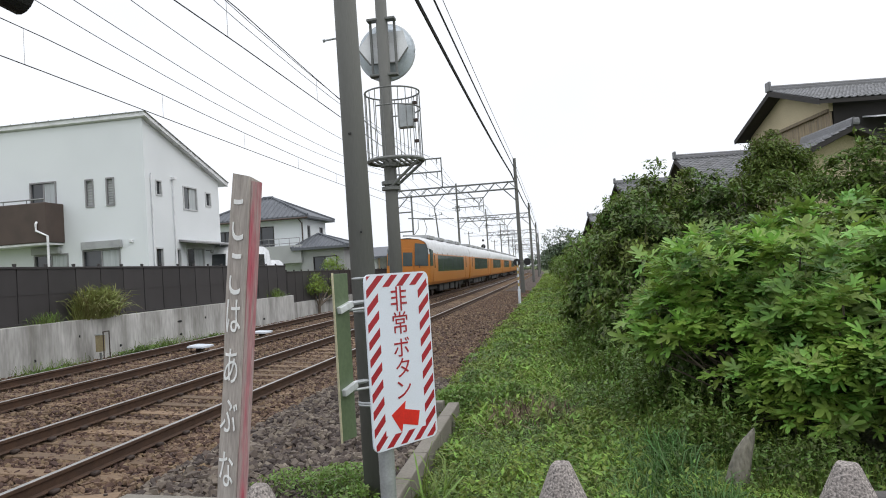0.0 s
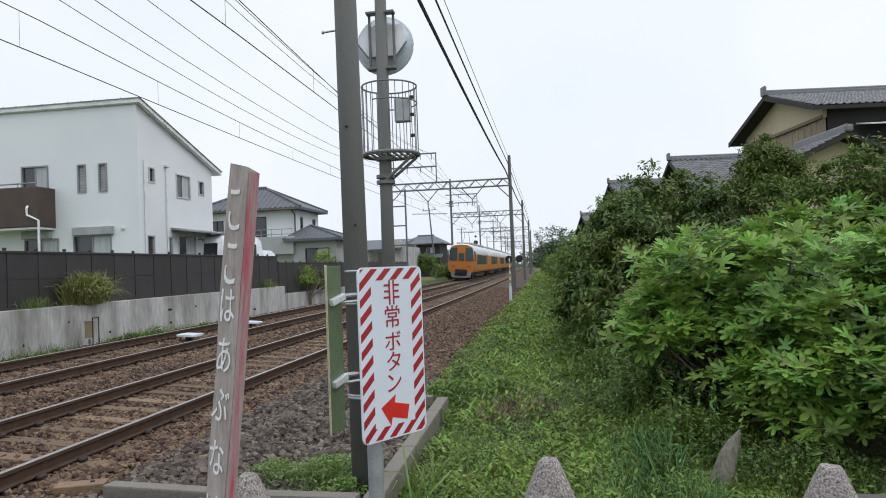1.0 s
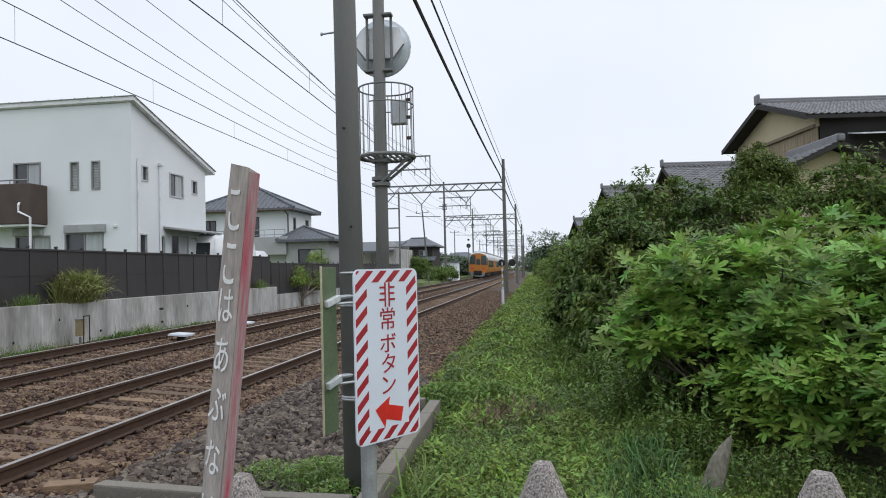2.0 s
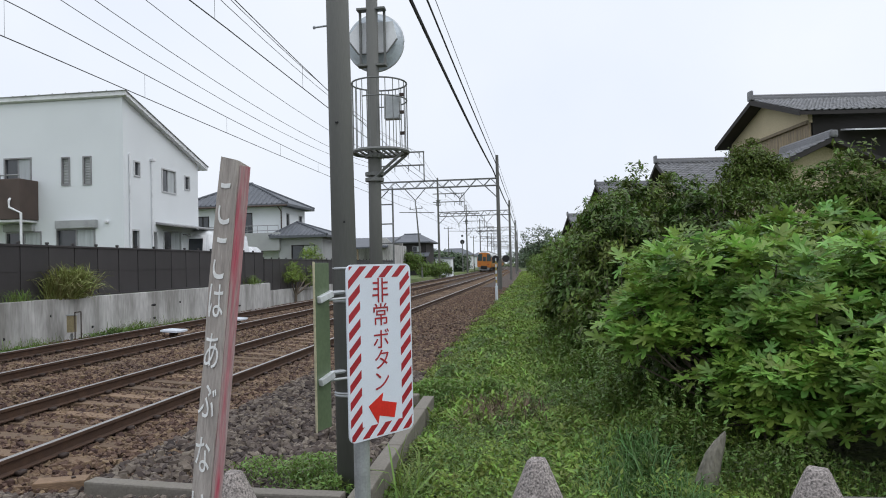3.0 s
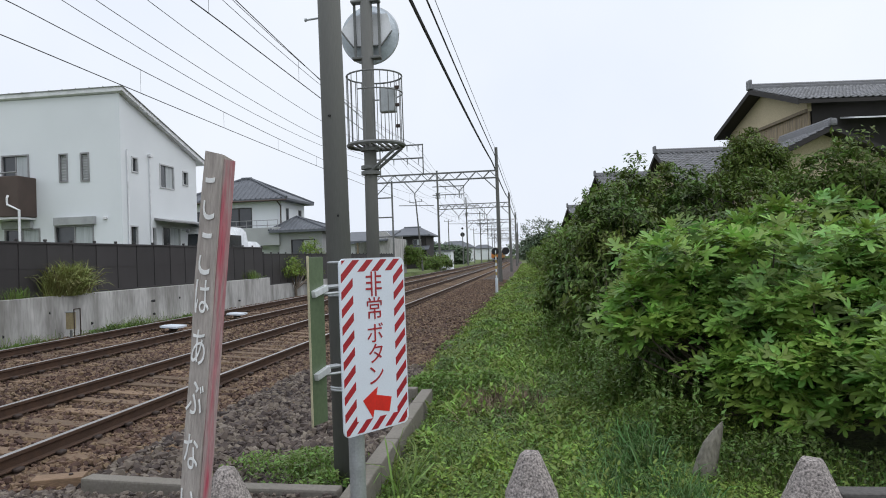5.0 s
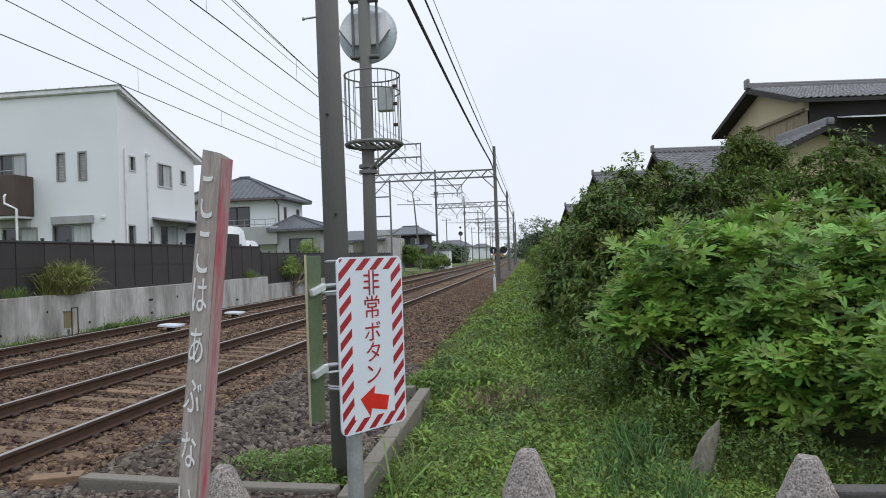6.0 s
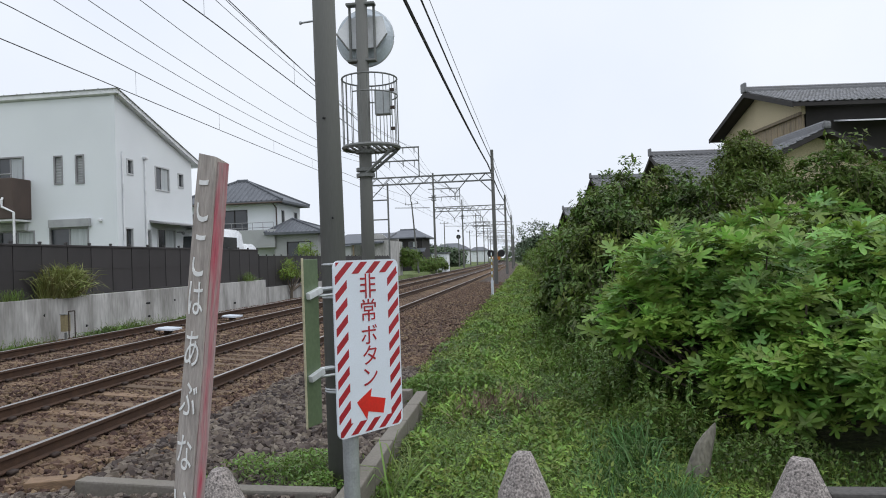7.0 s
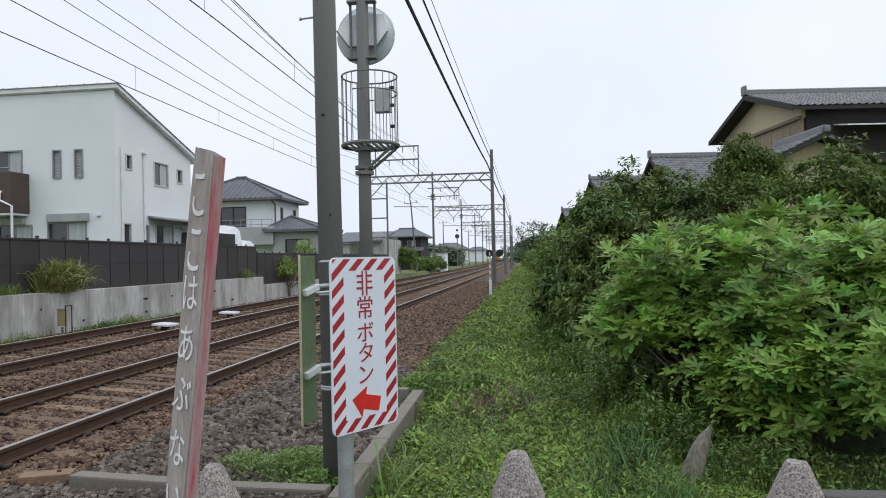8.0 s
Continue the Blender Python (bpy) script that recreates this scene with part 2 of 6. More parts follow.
def box(bm, c, s, rx=0, ry=0, rz=0, bev=0.0):
    m = pose(*c, rx, ry, rz) @ Matrix.Diagonal((*s, 1))
    made = bmesh.ops.create_cube(bm, size=1, matrix=m)["verts"]
    if bev:
        edges = list({e for v in made for e in v.link_edges})
        bmesh.ops.bevel(bm, geom=edges, offset=bev, segments=2, affect="EDGES", profile=0.6)
    return bm


def span(bm, lo, hi, bev=0.0):
    return box(bm, [(a + b) / 2 for a, b in zip(lo, hi)], [b - a for a, b in zip(lo, hi)], bev=bev)


def rod(bm, a, b, r, r2=None, seg=8, caps=True):
    a, b = Vector(a), Vector(b)
    d = b - a
    m = Matrix.Translation((a + b) / 2) @ d.to_track_quat("Z", "Y").to_matrix().to_4x4()
    bmesh.ops.create_cone(bm, cap_ends=caps, segments=seg, radius1=r, radius2=r if r2 is None else r2, depth=d.length, matrix=m)
    return bm


def tube(bm, pts, r, seg=6, closed=False):
    pts = [Vector(p) for p in pts]
    rings = []
    for i, p in enumerate(pts):
        a = pts[i - 1] if (i or closed) else p
        b = pts[(i + 1) % len(pts)] if (i < len(pts) - 1 or closed) else p
        d = (b - a).normalized()
        side = d.cross(Vector((0, 0, 1)))
        side = (side if side.length > 1e-3 else d.cross(Vector((1, 0, 0)))).normalized()
        up = side.cross(d)
        rings.append([bm.verts.new(p + r * (math.cos(2 * math.pi * k / seg) * side + math.sin(2 * math.pi * k / seg) * up)) for k in range(seg)])
    for i in range(len(rings) - (0 if closed else 1)):
        q, w = rings[i], rings[(i + 1) % len(rings)]
        for k in range(seg):
            bm.faces.new((q[k], q[(k + 1) % seg], w[(k + 1) % seg], w[k]))
    if not closed:
        bm.faces.new(rings[0][::-1])
        bm.faces.new(rings[-1])
    return bm


def prism(bm, pts, d):
    """The polygon pts carried along d."""
    d = Vector(d)
    a = [bm.verts.new(Vector(p)) for p in pts]
    b = [bm.verts.new(Vector(p) + d) for p in pts]
    bm.faces.new(a)
    bm.faces.new(b[::-1])
    for i in range(len(a)):
        j = (i + 1) % len(a)
        bm.faces.new((a[j], a[i], b[i], b[j]))
    bmesh.ops.recalc_face_normals(bm, faces=bm.faces)
    return bm


def sweep(bm, profile, path, closed=True):
    """Rows of a profile (across, up) along path rows (origin, across, up)."""
    rows = [[bm.verts.new(Vector(o) + Vector(ax) * u + Vector(up) * v) for u, v in profile] for o, ax, up in path]
    n = len(profile)
    for a, b in zip(rows, rows[1:]):
        for k in range(n if closed else n - 1):
            bm.faces.new((a[k], a[(k + 1) % n], b[(k + 1) % n], b[k]))
    if closed:
        bm.faces.new(rows[0])
        bm.faces.new(rows[-1][::-1])
    bmesh.ops.recalc_face_normals(bm, faces=bm.faces)
    return bm


def many(name, tv, tf, turns, locs, material, flat_faces=False):
    """One mesh of len(locs) copies of a small template, by numpy."""
    tv = np.asarray(tv, np.float32)
    count, nv = len(locs), len(tv)
    v = np.einsum("nij,vj->nvi", turns, tv) + locs[:, None, :]
    sizes = [len(f) for f in tf]
    flat = np.concatenate([np.asarray(f) for f in tf])
    loops = (flat[None, :] + (np.arange(count) * nv)[:, None]).ravel().astype(np.int32)
    starts = np.concatenate([[0], np.cumsum(sizes)[:-1]])
    ls = (starts[None, :] + (np.arange(count) * len(flat))[:, None]).ravel().astype(np.int32)
    me = bpy.data.meshes.new(name)
    me.vertices.add(count * nv)
    me.vertices.foreach_set("co", v.astype(np.float32).ravel())
    me.loops.add(len(loops))
    me.loops.foreach_set("vertex_index", loops)
    me.polygons.add(len(ls))
    me.polygons.foreach_set("loop_start", ls)
    if flat_faces:
        me.polygons.foreach_set("use_smooth", np.zeros(len(ls), bool))
    me.update(calc_edges=True)
    me.materials.append(material)
    return me


def turns_of(n, rng, tilt=0.5, size=(0.8, 1.2), aim=None):
    """n random turns with scale: about z at will, tipped by about tilt radians; aim: unit ways that the leaf's z leans to."""
    a = rng.uniform(0, 2 * np.pi, n)
    x = np.stack([np.cos(a), np.sin(a), np.zeros(n)], -1)
    z = rng.normal(0, tilt, (n, 3)) + (np.array([0, 0, 1.0]) if aim is None else aim)
    z /= np.linalg.norm(z, axis=1, keepdims=True)
    x -= (x * z).sum(1, keepdims=True) * z
    x /= np.linalg.norm(x, axis=1, keepdims=True)
    y = np.cross(z, x)
    return np.stack([x, y, z], -1) * rng.uniform(*size, n)[:, None, None]


def stuff(name, me, label, category, parent=None):
    ob = new(name, me)
    if parent:
        ob.parent = parent
        ob["kind"] = "stuff"
        return ob
    return tagged(ob, label, category, kind="stuff")


# ---------------------------------------------------------------- track lines
CURVE = 0.8e-4
GAUGE = 1.505
CANT = 4.0
NEAR_X, FAR_X = -5.2 - GAUGE / 2, -5.2 - 3.55 - GAUGE / 2
NEAR_Z, FAR_Z = 0.053, 0.235


def bend(y):
    return -CURVE * y * y if y > 0 else 0.0


def track_row(cx, cz, y):
    """Origin, across and up of a track at y; across falls to the right with the cant."""
    slope = -2 * CURVE * max(y, 0)
    ahead = Vector((slope, 1, 0)).normalized()
    flat = Vector((ahead.y, -ahead.x, 0))
    c = radians(CANT)
    return Vector((cx + bend(y), y, cz)), flat * math.cos(c) - Vector((0, 0, math.sin(c))), Vector((0, 0, math.cos(c))) + flat * math.sin(c)


def bed_z(x, y=0.0):
    """Height of the ballast and verge across the line."""
    x = x - bend(y)
    pts = [(-13, 0.1), (-11.6, 0.08), (-11.0, 0.04), (-10.6, 0.085), (-8.2, -0.085), (-7.6, -0.17), (-7.0, -0.10), (-4.85, -0.23), (-4.2, -0.26), (-3.0, -0.30), (-2.2, -0.34)]
    return float(np.interp(x, [p[0] for p in pts], [p[1] for p in pts]))


def ground_z(x, y):
    """Height of the land."""
    if x < -11.9 + bend(y):
        return (1.08 if y < 29.8 or x < -12.78 + bend(y) else -0.2) if y < 62 else 0.35
    base = float(np.interp(x - bend(y), [-11.9, -2.6, -1.6, 0.0, 3.0, 6.0, 12], [-0.45, -0.45, -0.30, -0.26, -0.22, 0.1, 0.3]))
    return base


# ---------------------------------------------------------------- ground and track
def build_ground():
    xs = [-2500, -600, -150, -60, -30, -20, -14, -12.8, -12.76, -12.2, -11.9, -11.6, -10, -8, -6, -4, -3, -2.6, -2, -1.6, -1, 0, 1, 2, 3, 4, 6, 9, 12, 20, 40, 100, 500, 2500]
    ys = [-400, -60, -20, -8, -4, -2, 0, 1, 2, 3, 3.6, 4, 5, 6, 7, 8, 9, 10, 12, 14, 16, 18, 20, 23, 26, 29.75, 29.85, 35, 40, 45, 50, 55, 60, 64, 70, 80, 100, 130, 160, 200, 260, 340, 450, 700, 1200, 2600]
    bm = B()
    grid = []
    for y in ys:
        row = []
        for x in xs:
            bx = x + (bend(min(y, 400)) if abs(x) < 100 else 0)
            z = ground_z(bx, min(y, 400)) + 0.05 * noise.noise((x * 0.6, y * 0.6, 0)) * (abs(x) < 40)
            row.append(bm.verts.new((bx, y, z)))
        grid.append(row)
    for a, b in zip(grid, grid[1:]):
        for k in range(len(xs) - 1):
            bm.faces.new((a[k], a[k + 1], b[k + 1], b[k]))
    setting("ground", bm, M["turf"], "rough grassy ground beside the railway", "ground", smooth=True)
    # gravel bed under both tracks
    bm = B()
    bx = [-12.1, -11.6, -11.0, -10.6, -8.2, -7.6, -7.0, -4.85, -4.2, -3.0, -2.2]
    rows = []
    for y in [-30, -10, 0, 3, 6, 9, 12, 16, 20, 25, 30, 40, 50, 60, 80, 100, 130, 160, 200, 250, 300, 400, 600]:
        rows.append([bm.verts.new((x + bend(y), y, bed_z(x + bend(y), y) - 0.02)) for x in bx])
    for a, b in zip(rows, rows[1:]):
        for k in range(len(bx) - 1):
            bm.faces.new((a[k], a[k + 1], b[k + 1], b[k]))
    setting("ballast_bed", bm, M["bed"], "brown stone ballast bed under the railway tracks", "ballast")
    # road that the camera stands on
    bm = B()
    span(bm, (-14, -9, -0.6), (14, 3.25, 0.1))
    setting("road", bm, M["asphalt"], "grey asphalt road over the level crossing", "road")


STONE_V = [(0.95, -0.45, -0.5), (0.6, 0.75, -0.55), (-0.75, 0.6, -0.5), (-0.95, -0.55, -0.6), (0.7, -0.6, 0.35), (0.45, 0.5, 0.6), (-0.5, 0.7, 0.4), (-0.65, -0.35, 0.65)]
STONE_F = [(4, 5, 7), (5, 6, 7), (0, 1, 5), (0, 5, 4), (1, 2, 6, 5), (2, 3, 7), (2, 7, 6), (3, 0, 4, 7), (3, 2, 1, 0)]


def build_stones():
    rng = np.random.default_rng(3)

    def lay(n, ylo, yhi, xlo, xhi, size, power=1.0):
        y = ylo + (yhi - ylo) * rng.random(n) ** power
        x = rng.uniform(xlo, xhi, n)
        bx = x - CURVE * y * y
        z = np.array([bed_z(a, b) for a, b in zip(bx, y)]) + 0.004
        t = turns_of(n, rng, 0.9, size) * rng.uniform(0.6, 1.4, (n, 1, 3))
        return np.stack([bx, y, z], -1), t

    a = lay(38000, 4.2, 15, -11.8, -2.3, (0.02, 0.048))
    b = lay(34000, 15, 60, -11.8, -2.35, (0.03, 0.06), 1.6)
    # strays that lie on the sleepers
    c = lay(9500, 4.2, 40, -11.2, -4.6, (0.02, 0.045), 1.5)
    c[0][:, 2] += 0.025
    me = many("ballast_stones", STONE_V, STONE_F, np.concatenate([a[1], b[1], c[1]]), np.concatenate([a[0], b[0], c[0]]), M["stone"], True)
    stuff("ballast_stones", me, "loose brown and grey ballast stones between the tracks", "stones")
    # greyer, larger stones of the shoulder by the kerb
    n = 6500
    y = rng.uniform(4.6, 13, n)
    x = rng.uniform(-4.4, -1.75, n)
    keep = (y < 9.4) | (x < -2.2)
    x, y = x[keep], y[keep]
    z = np.interp(x, [-4.4, -3, -2.2, -1.7], [-0.25, -0.27, -0.24, -0.2]) + 0.03 * rng.random(len(x))
    me = many("shoulder_stones", STONE_V, STONE_F, turns_of(len(x), rng, 0.9, (0.028, 0.066)) * rng.uniform(0.6, 1.4, (len(x), 1, 3)), np.stack([x, y, z], -1), M["stone_grey"], True)
    stuff("shoulder_stones", me, "grey crushed stones beside the track", "stones")


RAIL = [(-0.0325, -0.002), (-0.028, 0), (0.028, 0), (0.0325, -0.002), (0.0325, -0.035), (0.008, -0.05), (0.008, -0.135), (0.0635, -0.143),
        (0.0635, -0.153), (-0.0635, -0.153), (-0.0635, -0.143), (-0.008, -0.135), (-0.008, -0.05), (-0.0325, -0.035)]


def build_track(cx, cz, label):
    tr = thing("railway_track", label, "railway track", kind="structure", group="tracks")
    ys = [-8, 0, 4, 8, 12, 16, 20, 25, 30, 35, 40, 50, 60, 70, 80, 90, 100, 115, 130, 150, 170, 190, 210, 240, 270, 300, 340, 380, 430, 500]
    for side in (-1, 1):
        rows = []
        for y in ys:
            o, ax, up = track_row(cx, cz, y)
            rows.append((o + ax * (side * GAUGE / 2), ax, up))
        rail = part("rail", sweep(B(), RAIL, rows), M["rail"], tr)
        top = [(-0.024, 0.0), (-0.02, 0.0025), (0.02, 0.0025), (0.024, 0.0)]
        part("running_surface", sweep(B(), top, rows), M["rail_top"], rail, "bright worn steel running surface")
    bm = box(B(), (0, 0, -0.07), (2.4, 0.23, 0.14), bev=0.012)
    me = mesh_of("sleeper", bm, M["sleeper"])
    rng = random.Random(5)
    far = B()
    clips_t, clips_l = [], []
    y = 3.2
    while y < 190:
        o, ax, up = track_row(cx, cz, y)
        fwd = up.cross(ax)
        rot = Matrix((ax, fwd, up)).transposed()
        m = Matrix.Translation(o + up * (-0.178 if cz < 0.1 else -0.196)) @ rot.to_4x4() @ pose(rng.uniform(-.04, .04), 0, rng.uniform(-.008, .004), 0, 0, rng.uniform(-1, 1))
        if y < 75:
            piece("sleeper", me, tr, m)
        else:
            bmesh.ops.create_cube(far, size=1, matrix=m @ pose(0, 0, -0.07) @ Matrix.Diagonal((2.4, 0.23, 0.14, 1)))
        if y < 70:
            for s in (-1, 1):
                for t in (-1, 1):
                    clips_t.append(np.array(rot))
                    clips_l.append(np.array(o + ax * (s * GAUGE / 2 + t * 0.10) + up * -0.145))
        y += 0.62
    ob = part("far_sleepers", far, M["sleeper"], tr)
    ob["kind"] = "stuff"
    v = [(sx * 0.03, sy * 0.05, sz) for sz in (-0.02, 0.015) for sy in (-1, 1) for sx in (-1, 1)]
    f = [(0, 2, 3, 1), (4, 5, 7, 6), (0, 1, 5, 4), (2, 6, 7, 3), (0, 4, 6, 2), (1, 3, 7, 5)]
    stuff("rail_fastenings", many("rail_fastenings", v, f, np.array(clips_t), np.array(clips_l), M["iron"]), "", "", parent=tr)
    return tr


build_ground()
build_stones()
build_track(NEAR_X, NEAR_Z, "canted railway track with rusty rails on brown ballast")
build_track(FAR_X, FAR_Z, "far railway track with rusty rails beside the concrete wall")


# ---------------------------------------------------------------- left side: wall, fence, box, pads
def build_wall():
    bm = B()
    span(bm, (-12.0, 8, -0.3), (-11.8, 29.75, 1.15), bev=0.015)
    ob = setting("retaining_wall", bm, M["concrete"], "stained grey concrete retaining wall beside the track", "wall")
    holes = B()
    rng = random.Random(2)
    for y in np.arange(9.5, 29.5, 1.55):
        for z in (0.35, 0.75):
            if rng.random() < 0.45:
                rod(holes, (-11.83, y + rng.uniform(-.2, .2), z), (-11.796, y, z), 0.035, seg=10)
    h = part("weep_holes", holes, M["black"], ob)
    h["kind"] = "stuff"
    bm = B()
    span(bm, (-12.75, 29.9, -0.3), (-12.55, 62, 0.75), bev=0.015)
    setting("low_wall", bm, M["concrete"], "low overgrown concrete wall beside the track", "wall")


def build_fence(x, y0, y1, zlo, zhi, label):
    f = thing("fence", label, "fence", at=(x, y0, 0), group="garden fences")
    w = 0.99
    n = int(round((y1 - y0) / w))
    w = (y1 - y0) / n
    panel = box(B(), (0, w / 2, 0), (0.022, w - 0.05, zhi - zlo - 0.1), bev=0.004)
    box(panel, (0.012, w / 2, 0.02), (0.014, w - 0.052, 0.03))
    me_panel = mesh_of("panel", panel, M["fence"])
    post = box(B(), (0, 0, 0), (0.05, 0.05, zhi - zlo), bev=0.004)
    box(post, (0, 0, (zhi - zlo) / 2 + 0.025), (0.06, 0.075, 0.05), bev=0.005)
    me_post = mesh_of("post", post, M["fence"])
    for i in range(n):
        piece("panel", me_panel, f, pose(0, i * w, (zlo + zhi) / 2))
    for i in range(n + 1):
        piece("post", me_post, f, pose(-0.03, i * w, (zlo + zhi) / 2))
    part("rail_top", span(B(), (-0.02, 0, zhi - 0.07), (0.035, y1 - y0, zhi - 0.02), 0.004), M["fence"], f)
    part("rail_bottom", span(B(), (-0.02, 0, zlo), (0.035, y1 - y0, zlo + 0.05), 0.004), M["fence"], f)


def build_trackside():
    b = thing("equipment_box", "small beige equipment box on a short metal post frame", "equipment box", at=(-11.3, 15.75, 0.05))
    part("box", span(B(), (-0.07, -0.09, 0.30), (0.07, 0.09, 0.70), 0.012), M["box_beige"], b)
    part("lid", span(B(), (-0.085, -0.105, 0.702), (0.085, 0.105, 0.725), 0.006), M["galv"], b)
    fr = B()
    for y in (-0.06, 0.17):
        rod(fr, (0.13, y, -0.1), (0.13, y, 0.78), 0.014)
    rod(fr, (0.13, -0.06, 0.78), (0.13, 0.17, 0.78), 0.014)
    part("frame", fr, M["iron"], b)
    part("leg", rod(B(), (0, 0, -0.1), (0, 0, 0.27), 0.03), M["steel"], b)
    for y in (17.5, 21.45):
        o, ax, up = track_row(FAR_X, FAR_Z, y)
        t = thing("track_beacon", "flat white signalling beacon lying between the rails", "beacon", at=tuple(o - up * 0.06 + ax * -0.1), tilt=(0, CANT), group="beacons")
        bm = prism(B(), [(-0.22, -0.3, 0), (0.22, -0.3, 0), (0.27, 0, 0), (0.22, 0.3, 0), (-0.22, 0.3, 0), (-0.27, 0, 0)], (0, 0, 0.045))
        part("plate", bm, M["white_sign"], t)
        part("bracket", box(B(), (0, 0, -0.045), (0.1, 0.3, 0.09), bev=0.005), M["iron"], t)


build_wall()
build_fence(-12.1, 8.2, 29.7, 1.15, 2.5, "dark brown panelled garden fence on the concrete wall")
build_fence(-12.65, 31.2, 60.5, 0.75, 2.25, "dark panelled fence on a low overgrown wall")
build_trackside()


# ---------------------------------------------------------------- houses
def wall_panel(bm, o, ax, w, z0, z1, openings, thick, inward):
    """A wall from o along ax with real openings (a0, a1, z0, z1)."""
    o, ax, inward = Vector(o), Vector(ax), Vector(inward)
    us = sorted({0, w, *(v for q in openings for v in q[:2])})
    zs = sorted({z0, z1, *(v for q in openings for v in q[2:])})
    for a, b in zip(us, us[1:]):
        run = None
        for c, d in zip(zs, zs[1:]):
            hole = any(q[0] <= a and b <= q[1] and q[2] <= c and d <= q[3] for q in openings)
            if hole or run is None:
                if run:
                    prism_box(bm, o, ax, inward * thick, a, b, *run)
                run = None if hole else [c, d]
            else:
                run[1] = d
        if run:
            prism_box(bm, o, ax, inward * thick, a, b, *run)
    bmesh.ops.remove_doubles(bm, verts=bm.verts, dist=0.0004)


def prism_box(bm, o, ax, depth, a, b, c, d):
    pts = [o + ax * a + Vector((0, 0, c)), o + ax * b + Vector((0, 0, c)), o + ax * b + Vector((0, 0, d)), o + ax * a + Vector((0, 0, d))]
    x = [bm.verts.new(p) for p in pts]
    y = [bm.verts.new(p + depth) for p in pts]
    for f in (x, y[::-1], *[(x[(i + 1) % 4], x[i], y[i], y[(i + 1) % 4]) for i in range(4)]):
        bm.faces.new(f)


def window(parent, o, ax, inward, u0, u1, z0, z1, kind="sash", frame="frame", proud=0.03):
    """A window set in an opening of the wall line o + ax * u."""
    o, ax, inward = Vector(o), Vector(ax), Vector(inward)
    rot = Matrix((ax, inward, Vector((0, 0, 1)))).transposed().to_4x4()
    base = Matrix.Translation(o + ax * ((u0 + u1) / 2) + Vector((0, 0, (z0 + z1) / 2))) @ rot
    w, h, t = u1 - u0, z1 - z0, 0.05

    def put(name, bm, m, p):
        bm.transform(base)
        bmesh.ops.recalc_face_normals(bm, faces=bm.faces)
        return part(name, bm, M[m], p)

    bm = B()
    for x, ww, z, hh in ((0, w, h / 2 - t / 2, t), (0, w, -h / 2 + t / 2, t), (-w / 2 + t / 2, t, 0, h - 2 * t), (w / 2 - t / 2, t, 0, h - 2 * t)):
        box(bm, (x, 0.05 - proud, z), (ww, 0.1, hh))
    if kind == "sash":
        box(bm, (0, 0.055, 0), (t, 0.07, h - 2 * t))
    win = put("window", bm, frame, parent)
    iw, ih = w - 2 * t, h - 2 * t
    if kind == "shutter":
        n = max(3, int(ih / 0.09))
        ribs = [(0.04 if i % 2 else 0.056, -ih / 2 + i * ih / (2 * n)) for i in range(2 * n + 1)]
        bm = prism(B(), [(-iw / 2, d, z) for d, z in ribs] + [(-iw / 2, 0.07, ih / 2), (-iw / 2, 0.07, -ih / 2)], (iw, 0, 0))
        put("shutter", bm, "shutter", win)
    elif kind == "sash":
        for s in (-1, 1):
            put("pane", box(B(), (s * (iw / 4 + t / 4), 0.06 + 0.008 * s, 0), (iw / 2 - t / 2 - 0.004, 0.008, ih)), "pane", win)
        put("curtain", box(B(), (iw / 4, 0.03, 0), (iw / 2 - 0.07, 0.006, ih - 0.01)), "curtain", win)
    else:
        put("pane", box(B(), (0, 0.06, 0), (iw, 0.008, ih)), "pane", win)
    return win


